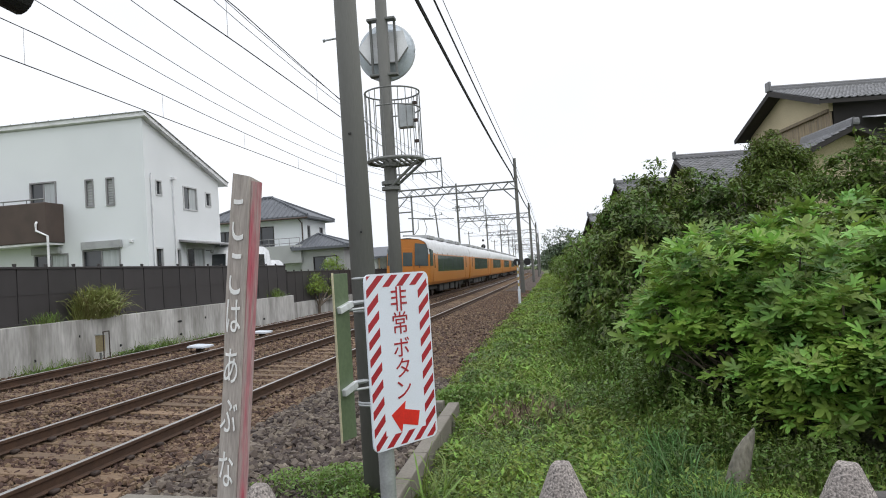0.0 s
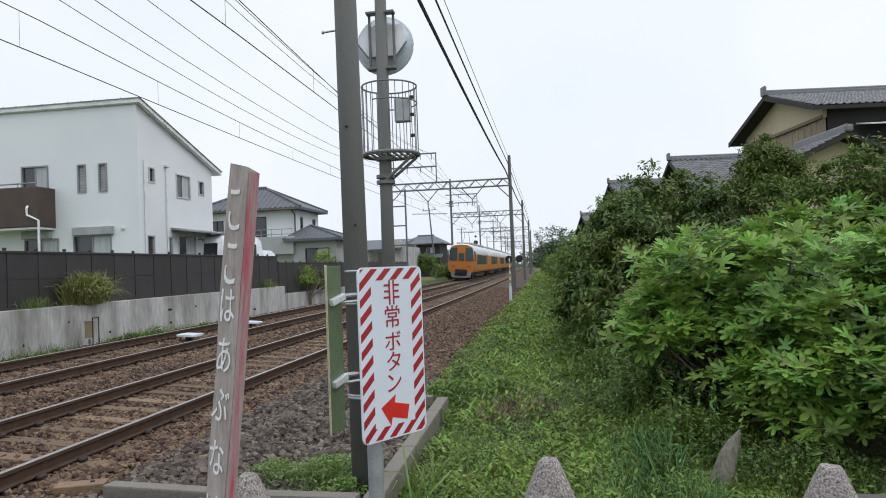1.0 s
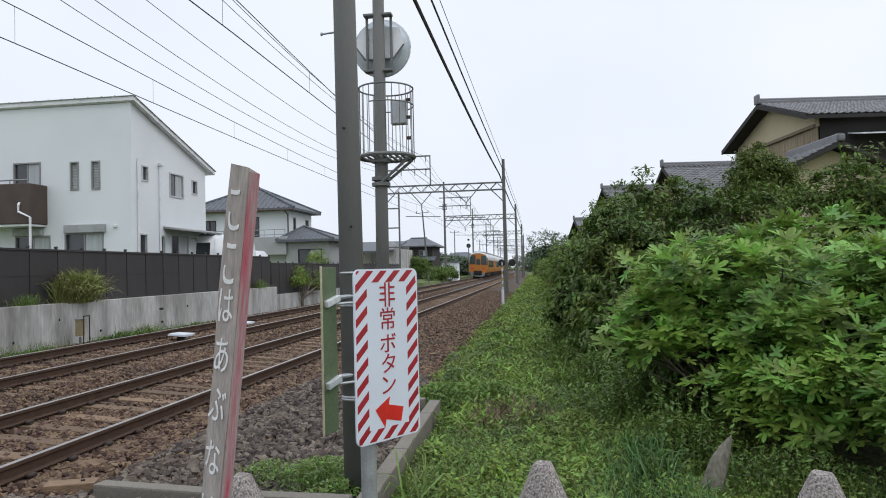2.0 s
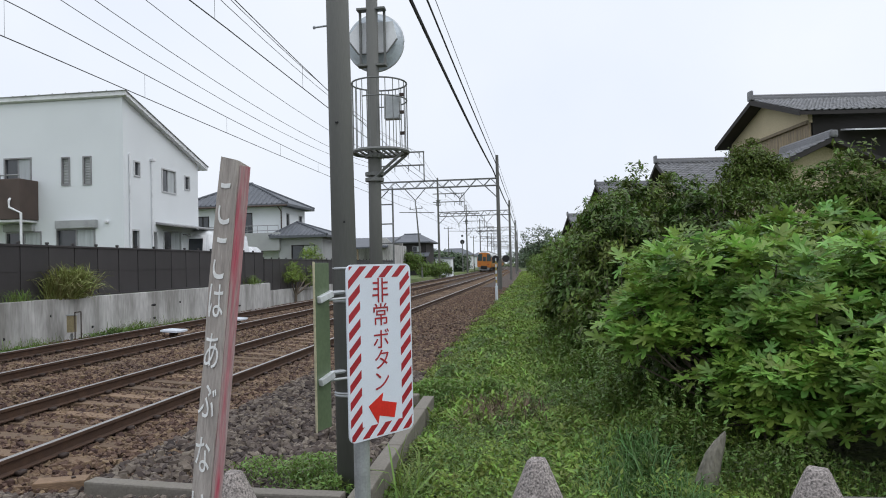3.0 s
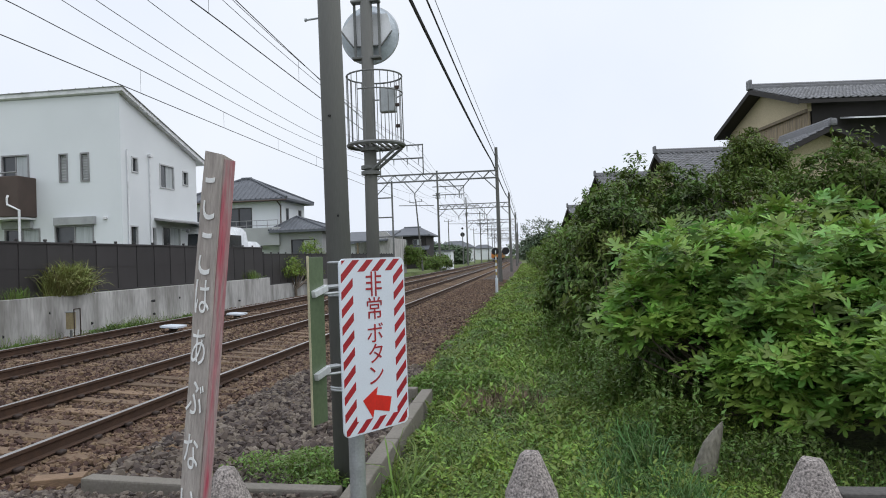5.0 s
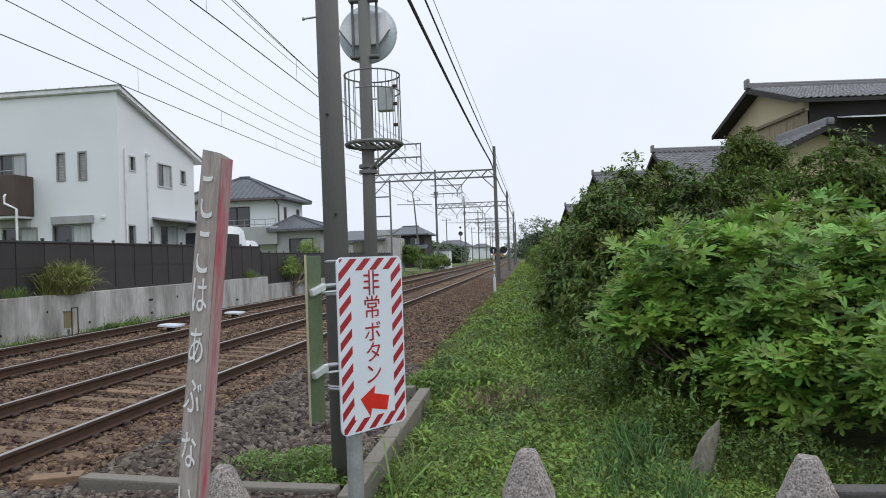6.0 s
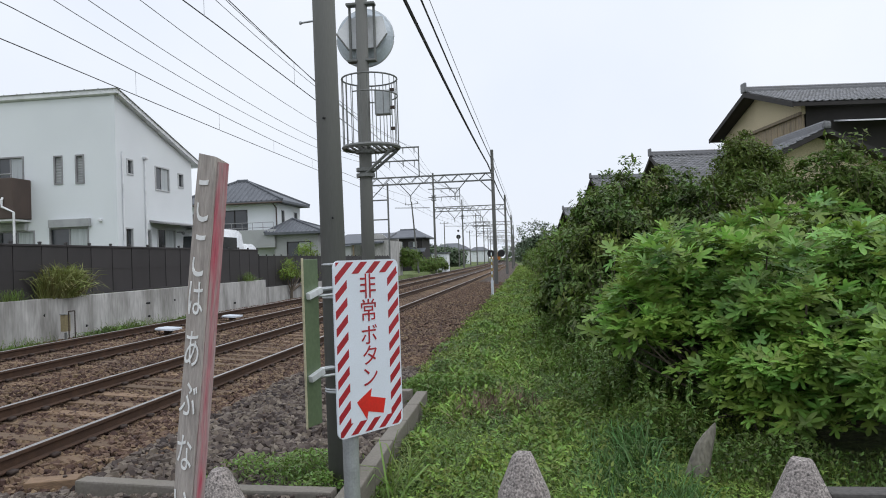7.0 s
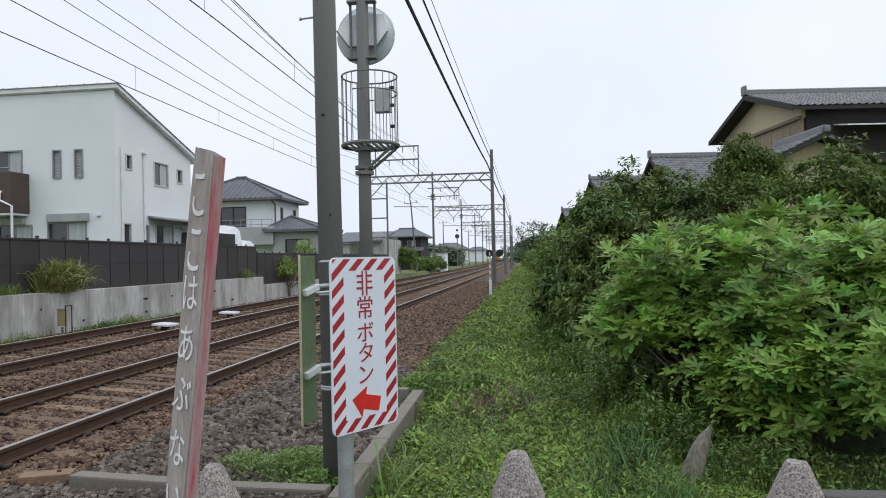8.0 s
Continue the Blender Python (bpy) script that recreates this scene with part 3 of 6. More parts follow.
def white_house():
    h = thing("white_house", "white two-storey house with a single-pitch roof and brown balcony", "house", at=(0, 0, 0))
    X0, Y0, Y1, XL, base = -14.0, 22.3, 27.6, -23.0, 1.05
    # track side, seen along its length
    side = [(0.62, 1.02, 5.1, 5.66), (2.45, 3.5, 4.72, 5.64), (4.15, 4.6, 4.98, 5.56), (0.42, 0.92, 1.9, 3.25), (1.8, 2.1, 1.9, 3.25), (2.5, 3.85, 1.6, 3.3), (4.6, 5.15, 1.5, 3.1)]
    bm = B()
    wall_panel(bm, (X0, Y0, 0), (0, 1, 0), Y1 - Y0, base, 5.8, side, 0.18, (-1, 0, 0))
    prism(bm, [(X0, Y0, 5.8), (X0, Y1, 5.8), (X0, Y1, 6.09), (X0, Y0, 7.72)], (-0.18, 0, 0))
    part("side_wall", bm, M["house_white"], h)
    for i, q in enumerate(side):
        window(h, (X0, Y0, 0), (0, 1, 0), (-1, 0, 0), *q, kind="plain" if i in (0, 2, 3, 4) else "sash", frame="frame_pale")
    # end wall towards the crossing
    end = [(5.72, 6.05, 4.78, 5.77), (6.52, 6.85, 4.77, 5.77), (3.55, 4.6, 4.4, 5.82), (5.5, 6.95, 1.6, 3.3), (3.6, 4.95, 1.4, 3.25)]
    end = [(q[0] + 1.0, q[1] + 1.0, q[2], q[3]) for q in end]
    bm = B()
    wall_panel(bm, (XL, Y0 + 0.001, 0), (1, 0, 0), X0 - XL - 0.181, base, 7.71, end, 0.18, (0, 1, 0))
    part("end_wall", bm, M["house_white"], h)
    for i, q in enumerate(end):
        window(h, (XL, Y0, 0), (1, 0, 0), (0, 1, 0), *q, kind="shutter" if i < 2 else "sash")
    # shutter housings over the ground floor windows
    part("shutter_box", span(B(), (-16.45, Y0 - 0.16, 3.3), (-14.95, Y0, 3.58), 0.02), M["shutter"], h)
    part("shutter_box", span(B(), (-18.4, Y0 - 0.16, 3.25), (-17.3, Y0, 3.5), 0.02), M["shutter"], h)
    bm = B()
    span(bm, (XL, Y1 - 0.18, base), (X0 - 0.18, Y1, 5.9))
    span(bm, (XL, Y0 + 0.2, base), (XL + 0.18, Y1 - 0.18, 5.9))
    part("back_wall", bm, M["house_white"], h)
    part("floor_slab", span(B(), (XL + 0.2, Y0 + 0.2, 3.95), (X0 - 0.2, Y1 - 0.2, 4.1)), M["grey_wall"], h)
    # roof slab, falling away from the camera
    lo, hi, ov = 6.08, 7.71, 0.20
    sl = (hi - lo) / (Y1 - Y0)
    prof = [(Y0 - 0.12, hi + 0.12 * sl + 0.02), (Y1 + 0.5, lo - 0.5 * sl + 0.02), (Y1 + 0.5, lo - 0.5 * sl + 0.16), (Y0 - 0.12, hi + 0.12 * sl + 0.16)]
    part("roof", prism(B(), [(XL - 0.3, a, b) for a, b in prof], (X0 + ov - XL + 0.3, 0, 0)), M["trim_white"], h)
    top = [(a, b + 0.143 if i < 2 else b + 0.022) for i, (a, b) in enumerate(prof)]
    part("roof_sheet", prism(B(), [(XL - 0.34, a - (0.04 if i in (0, 3) else -0.04), b) for i, (a, b) in enumerate(top)], (X0 + ov - XL + 0.38, 0, 0)), M["shutter"], h)
    bm = B()
    for i in range(int((X0 + ov - XL - 0.1) / 0.5)):
        x = XL + i * 0.5
        prism(bm, [(x, prof[3][0] - 0.03, prof[3][1] + 0.02), (x, prof[2][0], prof[2][1] + 0.02), (x, prof[2][0], prof[2][1] + 0.05), (x, prof[3][0] - 0.03, prof[3][1] + 0.05)], (0.03, 0, 0))
    part("roof_seams", bm, M["shutter"], h)
    # balcony
    part("balcony", span(B(), (-22.5, Y0 - 0.9, 3.62), (-17.15, Y0, 4.98), 0.03), M["brown"], h)
    bm = B()
    rod(bm, (-22.5, Y0 - 0.85, 5.1), (-17.2, Y0 - 0.85, 5.1), 0.025)
    for x in np.arange(-22.4, -17.2, 0.9):
        rod(bm, (x, Y0 - 0.85, 4.95), (x, Y0 - 0.85, 5.1), 0.015)
    part("balcony_rail", bm, M["frame"], h)
    part("balcony_floor", span(B(), (-22.5, Y0 - 0.85, 3.54), (-17.2, Y0 - 0.002, 3.615), 0.01), M["trim_white"], h)
    # pipes and canopy
    part("downpipe", tube(B(), [(-17.5, Y0 - 0.9, 4.32), (-17.5, Y0 - 0.96, 4.24), (-17.5, Y0 - 0.96, 4.02), (-17.09, Y0 - 0.93, 3.82), (-17.09, Y0 - 0.93, 1.1)], 0.04), M["trim_white"], h)
    for y, z in ((22.62, 5.85), (24.02, 5.75)):
        part("downpipe", tube(B(), [(X0 + 0.05, y, z), (X0 + 0.05, y, 1.1)], 0.03), M["trim_white"], h)
    part("vent_hood", box(B(), (X0 + 0.07, 24.05, 5.82), (0.14, 0.2, 0.1), bev=0.02), M["trim_white"], h)
    part("vent_hood", box(B(), (-14.6, Y0 - 0.05, 3.5), (0.12, 0.1, 0.1), bev=0.02), M["trim_white"], h)
    part("canopy", prism(B(), [(X0, 24.3, 3.5), (X0 + 0.7, 24.3, 3.4), (X0 + 0.7, 24.3, 3.45), (X0, 24.3, 3.58)], (0, 3.3, 0)), M["frame"], h)
    bm = B()
    rod(bm, (X0, 26.3, 3.2), (X0 + 0.25, 26.3, 3.2), 0.02)
    bmesh.ops.create_icosphere(bm, subdivisions=1, radius=0.08, matrix=pose(X0 + 0.25, 26.3, 3.15))
    part("wall_lamp", bm, M["frame"], h)


def hip_roof(bm, x0, x1, y0, y1, z, zr, ov, ridge, peak=None):
    """Hipped roof; ridge: half length of the ridge along x; peak: its middle."""
    cx, cy = (x0 + x1) / 2 if peak is None else peak, (y0 + y1) / 2
    e = [(x0 - ov, y0 - ov, z), (x1 + ov, y0 - ov, z), (x1 + ov, y1 + ov, z), (x0 - ov, y1 + ov, z)]
    a = [bm.verts.new(p) for p in e]
    lo = [bm.verts.new((p[0], p[1], p[2] - 0.16)) for p in e]
    r0, r1 = bm.verts.new((cx - ridge, cy, zr)), bm.verts.new((cx + ridge, cy, zr))
    for f in ((a[0], a[1], r1, r0), (a[1], a[2], r1), (a[2], a[3], r0, r1), (a[3], a[0], r0), lo[::-1]):
        bm.faces.new(f)
    for i in range(4):
        j = (i + 1) % 4
        bm.faces.new((a[j], a[i], lo[i], lo[j]))
    return bm


def hip_house():
    h = thing("hip_roof_house", "grey and white two-storey house with a dark hipped tile roof", "house")
    x0, x1, y0, y1 = -25.0, -17.95, 47.8, 52.6
    ops = [(2.9, 4.85, 4.25, 5.75), (0.6, 1.6, 4.6, 5.6)]
    bm = B()
    wall_panel(bm, (x0, y0, 0), (1, 0, 0), x1 - x0, 1.0, 6.2, ops, 0.2, (0, 1, 0))
    side = [(0.6, 1.15, 4.7, 5.7), (3.2, 3.9, 4.6, 5.7)]
    wall_panel(bm, (x1, y0 + 0.201, 0), (0, 1, 0), y1 - y0 - 0.2, 1.0, 6.2, side, 0.2, (-1, 0, 0))
    span(bm, (x0, y1 - 0.2, 1.0), (x1 - 0.2, y1, 6.2))
    span(bm, (x0, y0 + 0.2, 1.0), (x0 + 0.2, y1 - 0.2, 6.2))
    part("wall", bm, M["house_white"], h)
    for q in ops:
        w = window(h, (x0, y0, 0), (1, 0, 0), (0, 1, 0), *q, kind="plain", frame="dark_wood")
        part("sash_bar", span(B(), (x0 + (q[0] + q[1]) / 2 - 0.04, y0 + 0.03, q[2] + 0.05), (x0 + (q[0] + q[1]) / 2 + 0.04, y0 + 0.052, q[3] - 0.05)), M["dark_wood"], w)
    for q in side:
        window(h, (x1, y0 + 0.2, 0), (0, 1, 0), (-1, 0, 0), *q, kind="plain")
    bm = hip_roof(B(), x0, x1, y0, y1, 6.3, 8.05, 0.6, 0.35)
    part("roof", bm, M["roof_dark"], h)
    cx, cy = (x0 + x1) / 2, (y0 + y1) / 2
    bm = B()
    for i in range(1, 22):
        t = i / 22
        x = x0 - 0.6 + t * (x1 - x0 + 1.2)
        u = min(t, 1 - t) / 0.45
        u = min(u, 1.0)
        top = Vector((x if u < 1 else cx - 0.35 + (t - 0.45) / 0.1 * 0.7, y0 - 0.6 + u * (cy - y0 + 0.6), 6.3 + u * 1.75))
        rod(bm, (x, y0 - 0.6, 6.3), top, 0.07, seg=4, caps=False)
    for c in ((x0 - 0.6, y0 - 0.6), (x1 + 0.6, y0 - 0.6), (x1 + 0.6, y1 + 0.6)):
        rod(bm, (*c, 6.34), (cx + (0.35 if c[0] > cx else -0.35), cy, 8.09), 0.09, seg=6)
    rod(bm, (cx - 0.4, cy, 8.1), (cx + 0.4, cy, 8.1), 0.12, seg=6)
    part("roof_ridges", bm, M["roof_dark"], h)
    part("gutter", rod(B(), (x0 - 0.6, y0 - 0.66, 6.15), (x1 + 0.6, y0 - 0.66, 6.15), 0.06), M["brown"], h)
    part("downpipe", tube(B(), [(x1 - 0.1, y0 - 0.6, 6.1), (x1 - 0.05, y0 - 0.08, 5.8), (x1 - 0.05, y0 - 0.08, 2)], 0.05), M["brown"], h)
    # balcony with a rail and the grey storey below
    part("balcony", span(B(), (x0 + 0.3, y0 - 1.2, 3.0), (x1 + 0.2, y0 - 0.002, 4.25), 0.03), M["grey_wall"], h)
    bm = B()
    for z in (4.4, 4.75):
        rod(bm, (x0 + 0.3, y0 - 1.1, z), (x1 + 0.1, y0 - 1.1, z), 0.022)
    for x in np.arange(x0 + 0.4, x1 + 0.15, 0.75):
        rod(bm, (x, y0 - 1.1, 4.2), (x, y0 - 1.1, 4.75), 0.02)
    part("railing", bm, M["frame"], h)
    # single storey wing
    wx0, wx1, wy0, wy1 = -17.9, -14.8, 46.9, 51.4
    bm = B()
    wo = [(0.9, 2.6, 2.0, 3.35)]
    wall_panel(bm, (wx0, wy0, 0), (1, 0, 0), wx1 - wx0, 1.0, 3.9, wo, 0.2, (0, 1, 0))
    span(bm, (wx1 - 0.2, wy0 + 0.2, 1.0), (wx1, wy1, 3.9))
    part("wing_wall", bm, M["grey_wall"], h)
    window(h, (wx0, wy0, 0), (1, 0, 0), (0, 1, 0), *wo[0], frame="dark_wood")
    part("wing_roof", hip_roof(B(), wx0, wx1, wy0, wy1, 4.0, 5.05, 0.5, 0.05, peak=-17.35), M["roof_dark"], h)
    px, cy = -17.35, (wy0 + wy1) / 2
    bm = B()
    for i in range(1, 14):
        x = wx0 - 0.5 + (wx1 - wx0 + 1) * i / 14
        u = (x - wx0 + 0.5) / (px - wx0 + 0.5) if x < px else (wx1 + 0.5 - x) / (wx1 + 0.5 - px)
        rod(bm, (x, wy0 - 0.5, 4.0), (x, wy0 - 0.5 + u * (cy - wy0 + 0.5), 4.0 + u * 1.05), 0.06, seg=4, caps=False)
    for c in ((wx0 - 0.5, wy0 - 0.5), (wx1 + 0.5, wy0 - 0.5), (wx1 + 0.5, wy1 + 0.5)):
        rod(bm, (*c, 4.03), (px, cy, 5.08), 0.08, seg=6)
    part("wing_ridges", bm, M["roof_dark"], h)


def dark_house():
    h = thing("dark_timber_house", "two-storey dark timber house with a grey hipped roof", "house")
    x0, x1, y0, y1 = -20.7, -15.7, 97, 104
    ops = [(0.7, 2.3, 3.6, 4.4), (3.1, 4.3, 3.6, 4.4)]
    bm = B()
    wall_panel(bm, (x0, y0, 0), (1, 0, 0), x1 - x0, 0.0, 4.95, ops, 0.2, (0, 1, 0))
    span(bm, (x1 - 0.2, y0 + 0.2, 0), (x1, y1, 4.95))
    span(bm, (x0, y0 + 0.2, 0), (x0 + 0.2, y1, 4.95))
    part("wall", bm, M["dark_wood"], h)
    for q in ops:
        window(h, (x0, y0, 0), (1, 0, 0), (0, 1, 0), *q)
    part("roof", hip_roof(B(), x0, x1, y0, y1, 5.0, 6.2, 0.7, 1.2), M["roof_dark"], h)
    part("ridge", rod(B(), (-19.4, 100.5, 6.22), (-17.0, 100.5, 6.22), 0.14, seg=6), M["roof_dark"], h)
    part("lower_roof", prism(B(), [(x0 - 0.5, y0 - 1.4, 2.9), (x0 - 0.5, y0, 3.4), (x0 - 0.5, y0, 3.5), (x0 - 0.5, y0 - 1.4, 3.0)], (x1 - x0 + 1, 0, 0)), M["roof_dark"], h)
    s = thing("white_shed", "small white shed beside the dark house", "shed")
    part("wall", span(B(), (-14.3, 96, 0), (-12.2, 99, 2.6), 0.03), M["house_white"], s)
    part("roof", span(B(), (-14.5, 95.8, 2.6), (-12.0, 99.2, 2.75), 0.02), M["roof_dark"], s)


def grey_shed():
    s = thing("grey_block_shed", "grey concrete block shed with an open dark bay", "shed")
    bm = B()
    prism(bm, [(-15.3, 64, 0.3), (-13.4, 64, 0.3), (-13.4, 64, 3.7), (-14.1, 64, 4.35), (-15.3, 64, 4.3)], (0, 0.25, 0))
    span(bm, (-13.65, 64.25, 0.3), (-13.4, 70, 3.7))
    span(bm, (-18.5, 69.5, 0.3), (-13.65, 69.75, 4.0))
    part("wall", bm, M["concrete"], s)
    part("roof", prism(B(), [(-19, 63.4, 3.35), (-13.9, 63.4, 3.45), (-13.9, 70, 4.5), (-19, 70, 4.5)], (0, 0, 0.15)), M["roof_dark"], s)
    for x in (-18.4, -16.8):
        part("post", span(B(), (x, 63.6, 0.3), (x + 0.14, 63.74, 3.4)), M["old_wood"], s)


white_house()
hip_house()
dark_house()
grey_shed()


# ---------------------------------------------------------------- signs, posts and poles by the crossing
def glyph(text, size, depth=0.002):
    """A character as a mesh, centred, facing -y, in the built-in font."""
    cu = bpy.data.curves.new("glyph", "FONT")
    cu.body, cu.size, cu.extrude, cu.resolution_u = text, size, depth, 3
    ob = new("glyph", cu)
    me = bpy.data.meshes.new_from_object(ob.evaluated_get(bpy.context.evaluated_depsgraph_get()))
    bpy.data.objects.remove(ob)
    bm = B()
    bm.from_mesh(me)
    bpy.data.meshes.remove(me)
    if bm.verts:
        xs, ys = [v.co.x for v in bm.verts], [v.co.y for v in bm.verts]
        bm.transform(pose(0, 0, 0, 90) @ Matrix.Translation((-(min(xs) + max(xs)) / 2, -(min(ys) + max(ys)) / 2, 0)))
    return bm


def warning_post():
    p = thing("warning_post", "leaning weathered wooden post with hand-painted white warning, red side", "warning post", at=(-1.498, 2.72, 0.08))
    p.matrix_basis = Matrix.Translation((-1.509, 2.72, 0.08)) @ pose(0, 0, 0, 1.5, 7.0, 0) @ pose(0, 0, 0, 0, 0, -12)
    w, d, h = 0.088, 0.078, 2.14
    bm = B()
    rng = random.Random(4)
    rows = []
    for i in range(15):
        z = -0.2 + (h + 0.2) * i / 14
        j = [rng.uniform(-0.0025, 0.0025) for _ in range(4)]
        t = (0, -0.012, -0.03, -0.006) if i == 14 else (0, 0, 0, 0)
        rows.append([bm.verts.new((sx * w / 2 + j[k], sy * d / 2 + j[k - 1], z + t[k])) for k, (sx, sy) in enumerate(((-1, -1), (1, -1), (1, 1), (-1, 1)))])
    for a, b in zip(rows, rows[1:]):
        for k in range(4):
            bm.faces.new((a[k], a[(k + 1) % 4], b[(k + 1) % 4], b[k]))
    bm.faces.new(rows[0][::-1])
    bm.faces.new(rows[-1])
    bmesh.ops.bevel(bm, geom=[e for e in bm.edges if abs((e.verts[0].co - e.verts[1].co).normalized().z) > 0.9], offset=0.006, segments=1, affect="EDGES")
    part("post", bm, M["wood"], p)
    bm = box(B(), (w / 2 + 0.0015, 0.002, 0.93), (0.004, d - 0.012, 2.36))
    part("painted_side", bm, M["red_wood"], p, "flaking red paint on bare wood")
    for ch, drop in zip("ここはあぶない", (0.185, 0.40, 0.567, 0.766, 0.966, 1.178, 1.385)):
        bm = glyph(ch, 0.15, 0.001)
        bm.transform(Matrix.Diagonal((0.53, 1, 1.5 if ch == "こ" else 1.08, 1)))
        bm.transform(Matrix.Translation((-0.003, -d / 2 - 0.004, h - drop)) @ pose(0, 0, 0, 0, rng.uniform(-4, 4), 0))
        part("painted_character", bm, M["paint_white"], p, "white brushed character")


def emergency_sign():
    """Striped plate on a pipe; the plate is turned towards the road."""
    s = thing("emergency_button_sign", "red and white striped emergency button sign on a grey pipe", "sign", at=(-1.155, 4.75, -0.2), rz=56.6)
    W, H, r = 0.60, 1.17, 0.05
    zc = 0.2 + 1.19
    part("pole", rod(B(), (0.0 - 0.135, 0.072, -0.2), (-0.135, 0.072, zc + 0.42), 0.054, seg=20), M["galv"], s)

    def outline(w, h, rad, y):
        pts = []
        for cx, cz, a0 in ((w / 2 - rad, h / 2 - rad, 0), (-w / 2 + rad, h / 2 - rad, 90), (-w / 2 + rad, -h / 2 + rad, 180), (w / 2 - rad, -h / 2 + rad, 270)):
            pts += [(cx + rad * math.cos(radians(a0 + 18 * i)), y, zc + cz + rad * math.sin(radians(a0 + 18 * i))) for i in range(6)]
        return pts

    plate = part("plate", prism(B(), outline(W, H, r, 0.0), (0, 0.012, 0)), M["white_sign"], s)
    # red diagonal stripes in a border band, cut to the band
    bx, bz = 0.112, 0.09

    def clip(poly, a, b, c):
        out = []
        for i in range(len(poly)):
            p, q = poly[i], poly[(i + 1) % len(poly)]
            fp, fq = a * p[0] + b * p[1] - c, a * q[0] + b * q[1] - c
            if fp <= 0:
                out.append(p)
            if fp * fq < 0:
                t = fp / (fp - fq)
                out.append((p[0] + t * (q[0] - p[0]), p[1] + t * (q[1] - p[1])))
        return out

    rects = [(-W / 2 + 0.012, -W / 2 + bx, -H / 2 + bz, H / 2 - bz), (W / 2 - bx, W / 2 - 0.012, -H / 2 + bz, H / 2 - bz),
             (-W / 2 + 0.02, W / 2 - 0.02, H / 2 - bz, H / 2 - 0.012), (-W / 2 + 0.02, W / 2 - 0.02, -H / 2 + 0.012, -H / 2 + bz)]
    pitch = 0.114
    for x0, x1, z0, z1 in rects:
        for k in range(-16, 17):
            c = k * pitch
            poly = [(x0, z0), (x1, z0), (x1, z1), (x0, z1)]
            poly = clip(poly, -0.9, 1.0, c + pitch * 0.48)
            poly = clip(poly, 0.9, -1.0, -c) if poly else poly
            if len(poly) > 2:
                area = abs(sum(p[0] * q[1] - q[0] * p[1] for p, q in zip(poly, poly[1:] + poly[:1]))) / 2
                if area > 1e-5:
                    part("stripe", prism(B(), [(a, -0.002, zc + b) for a, b in poly], (0, 0.0018, 0)), M["red"], plate)
    for ch, z, tall in zip("非常ボタン", (0.408, 0.243, 0.077, -0.062, -0.21), (1.16, 1.04, 0.94, 0.94, 0.98)):
        bm = glyph(ch, 0.158, 0.0008)
        bm.transform(Matrix.Translation((0.0, -0.0025, zc + z)) @ Matrix.Diagonal((1.04, 1, tall, 1)))
        part("character", bm, M["red"], plate, "dark red printed character")
    a = math.radians(-14)
    arrow = [(-0.135, 0), (-0.02, 0.105), (-0.02, 0.05), (0.125, 0.05), (0.125, -0.05), (-0.02, -0.05), (-0.02, -0.105)]
    pts = [(x * math.cos(a) - z * math.sin(a) + 0.0, -0.0025, zc - 0.398 + x * math.sin(a) + z * math.cos(a)) for x, z in arrow]
    part("arrow", prism(B(), pts, (0, 0.002, 0)), M["red_arrow"], plate, "bright red arrow")
    for z in (0.3, -0.3):
        part("clamp", tube(B(), [(-0.135 + 0.06 * math.cos(t), 0.072 + 0.06 * math.sin(t), zc + z) for t in np.linspace(0, 6.28, 13)[:-1]], 0.01, closed=True), M["galv"], s)


def utility_pole():
    p = thing("utility_pole", "grey tapered concrete pole with step bolts and steel bands", "pole", at=(-1.725, 5.95, -0.35))
    part("shaft", rod(B(), (0, 0, -0.3), (-0.05, 0, 7.6), 0.112, 0.088, seg=28), M["pole"], p, smooth=True)
    rng = random.Random(1)
    for i, z in enumerate((2.5, 3.35, 4.22, 5.1)):
        a = math.pi if i % 2 else -0.6
        if z == 4.22:
            part("step_bolt", rod(B(), (-0.1, 0, z), (-0.235, 0, z - 0.01), 0.009), M["galv"], p)
            part("bolt_head", rod(B(), (-0.235, 0, z - 0.01), (-0.25, 0, z - 0.01), 0.016), M["galv"], p)
        else:
            part("step_socket", rod(B(), (0.02 * math.cos(a), -0.09, z), (0.03 * math.cos(a), -0.122, z - 0.008), 0.009), M["black"], p)
    for z in (1.82, 1.04, 1.02, 2.1):
        part("band", tube(B(), [((0.115 - z * 0.003) * math.cos(t), (0.115 - z * 0.003) * math.sin(t), z) for t in np.linspace(0, 6.283, 25)[:-1]], 0.012, closed=True), M["galv"], p)
    g = thing("side_sign_plate", "narrow green-backed sign plate on bright brackets, seen edge on", "sign plate", at=(-1.85, 5.62, -0.35))
    bm = box(B(), (0.0, 0.02, 1.47), (0.012, 0.20, 1.36), rz=-17, bev=0.004)
    part("plate", bm, M["green_plate"], g, "dull green plate back")
    part("edge", box(B(), (-0.032, -0.082, 1.47), (0.018, 0.010, 1.38), rz=-17, bev=0.003), M["cream"], g, "cream rolled edge")
    for z in (1.87, 1.2):
        br = part("bracket", box(B(), (0.025, 0.03, z), (0.045, 0.19, 0.055), rx=14, rz=-17, bev=0.006), M["alu"], g)
        part("arm", rod(B(), (0.02, 0.2, z + 0.02), (0.2, 0.27, z + 0.04), 0.02), M["galv"], br)
        part("arm", rod(B(), (0.02, 0.12, z - 0.03), (0.2, 0.23, z - 0.02), 0.012), M["galv"], br)


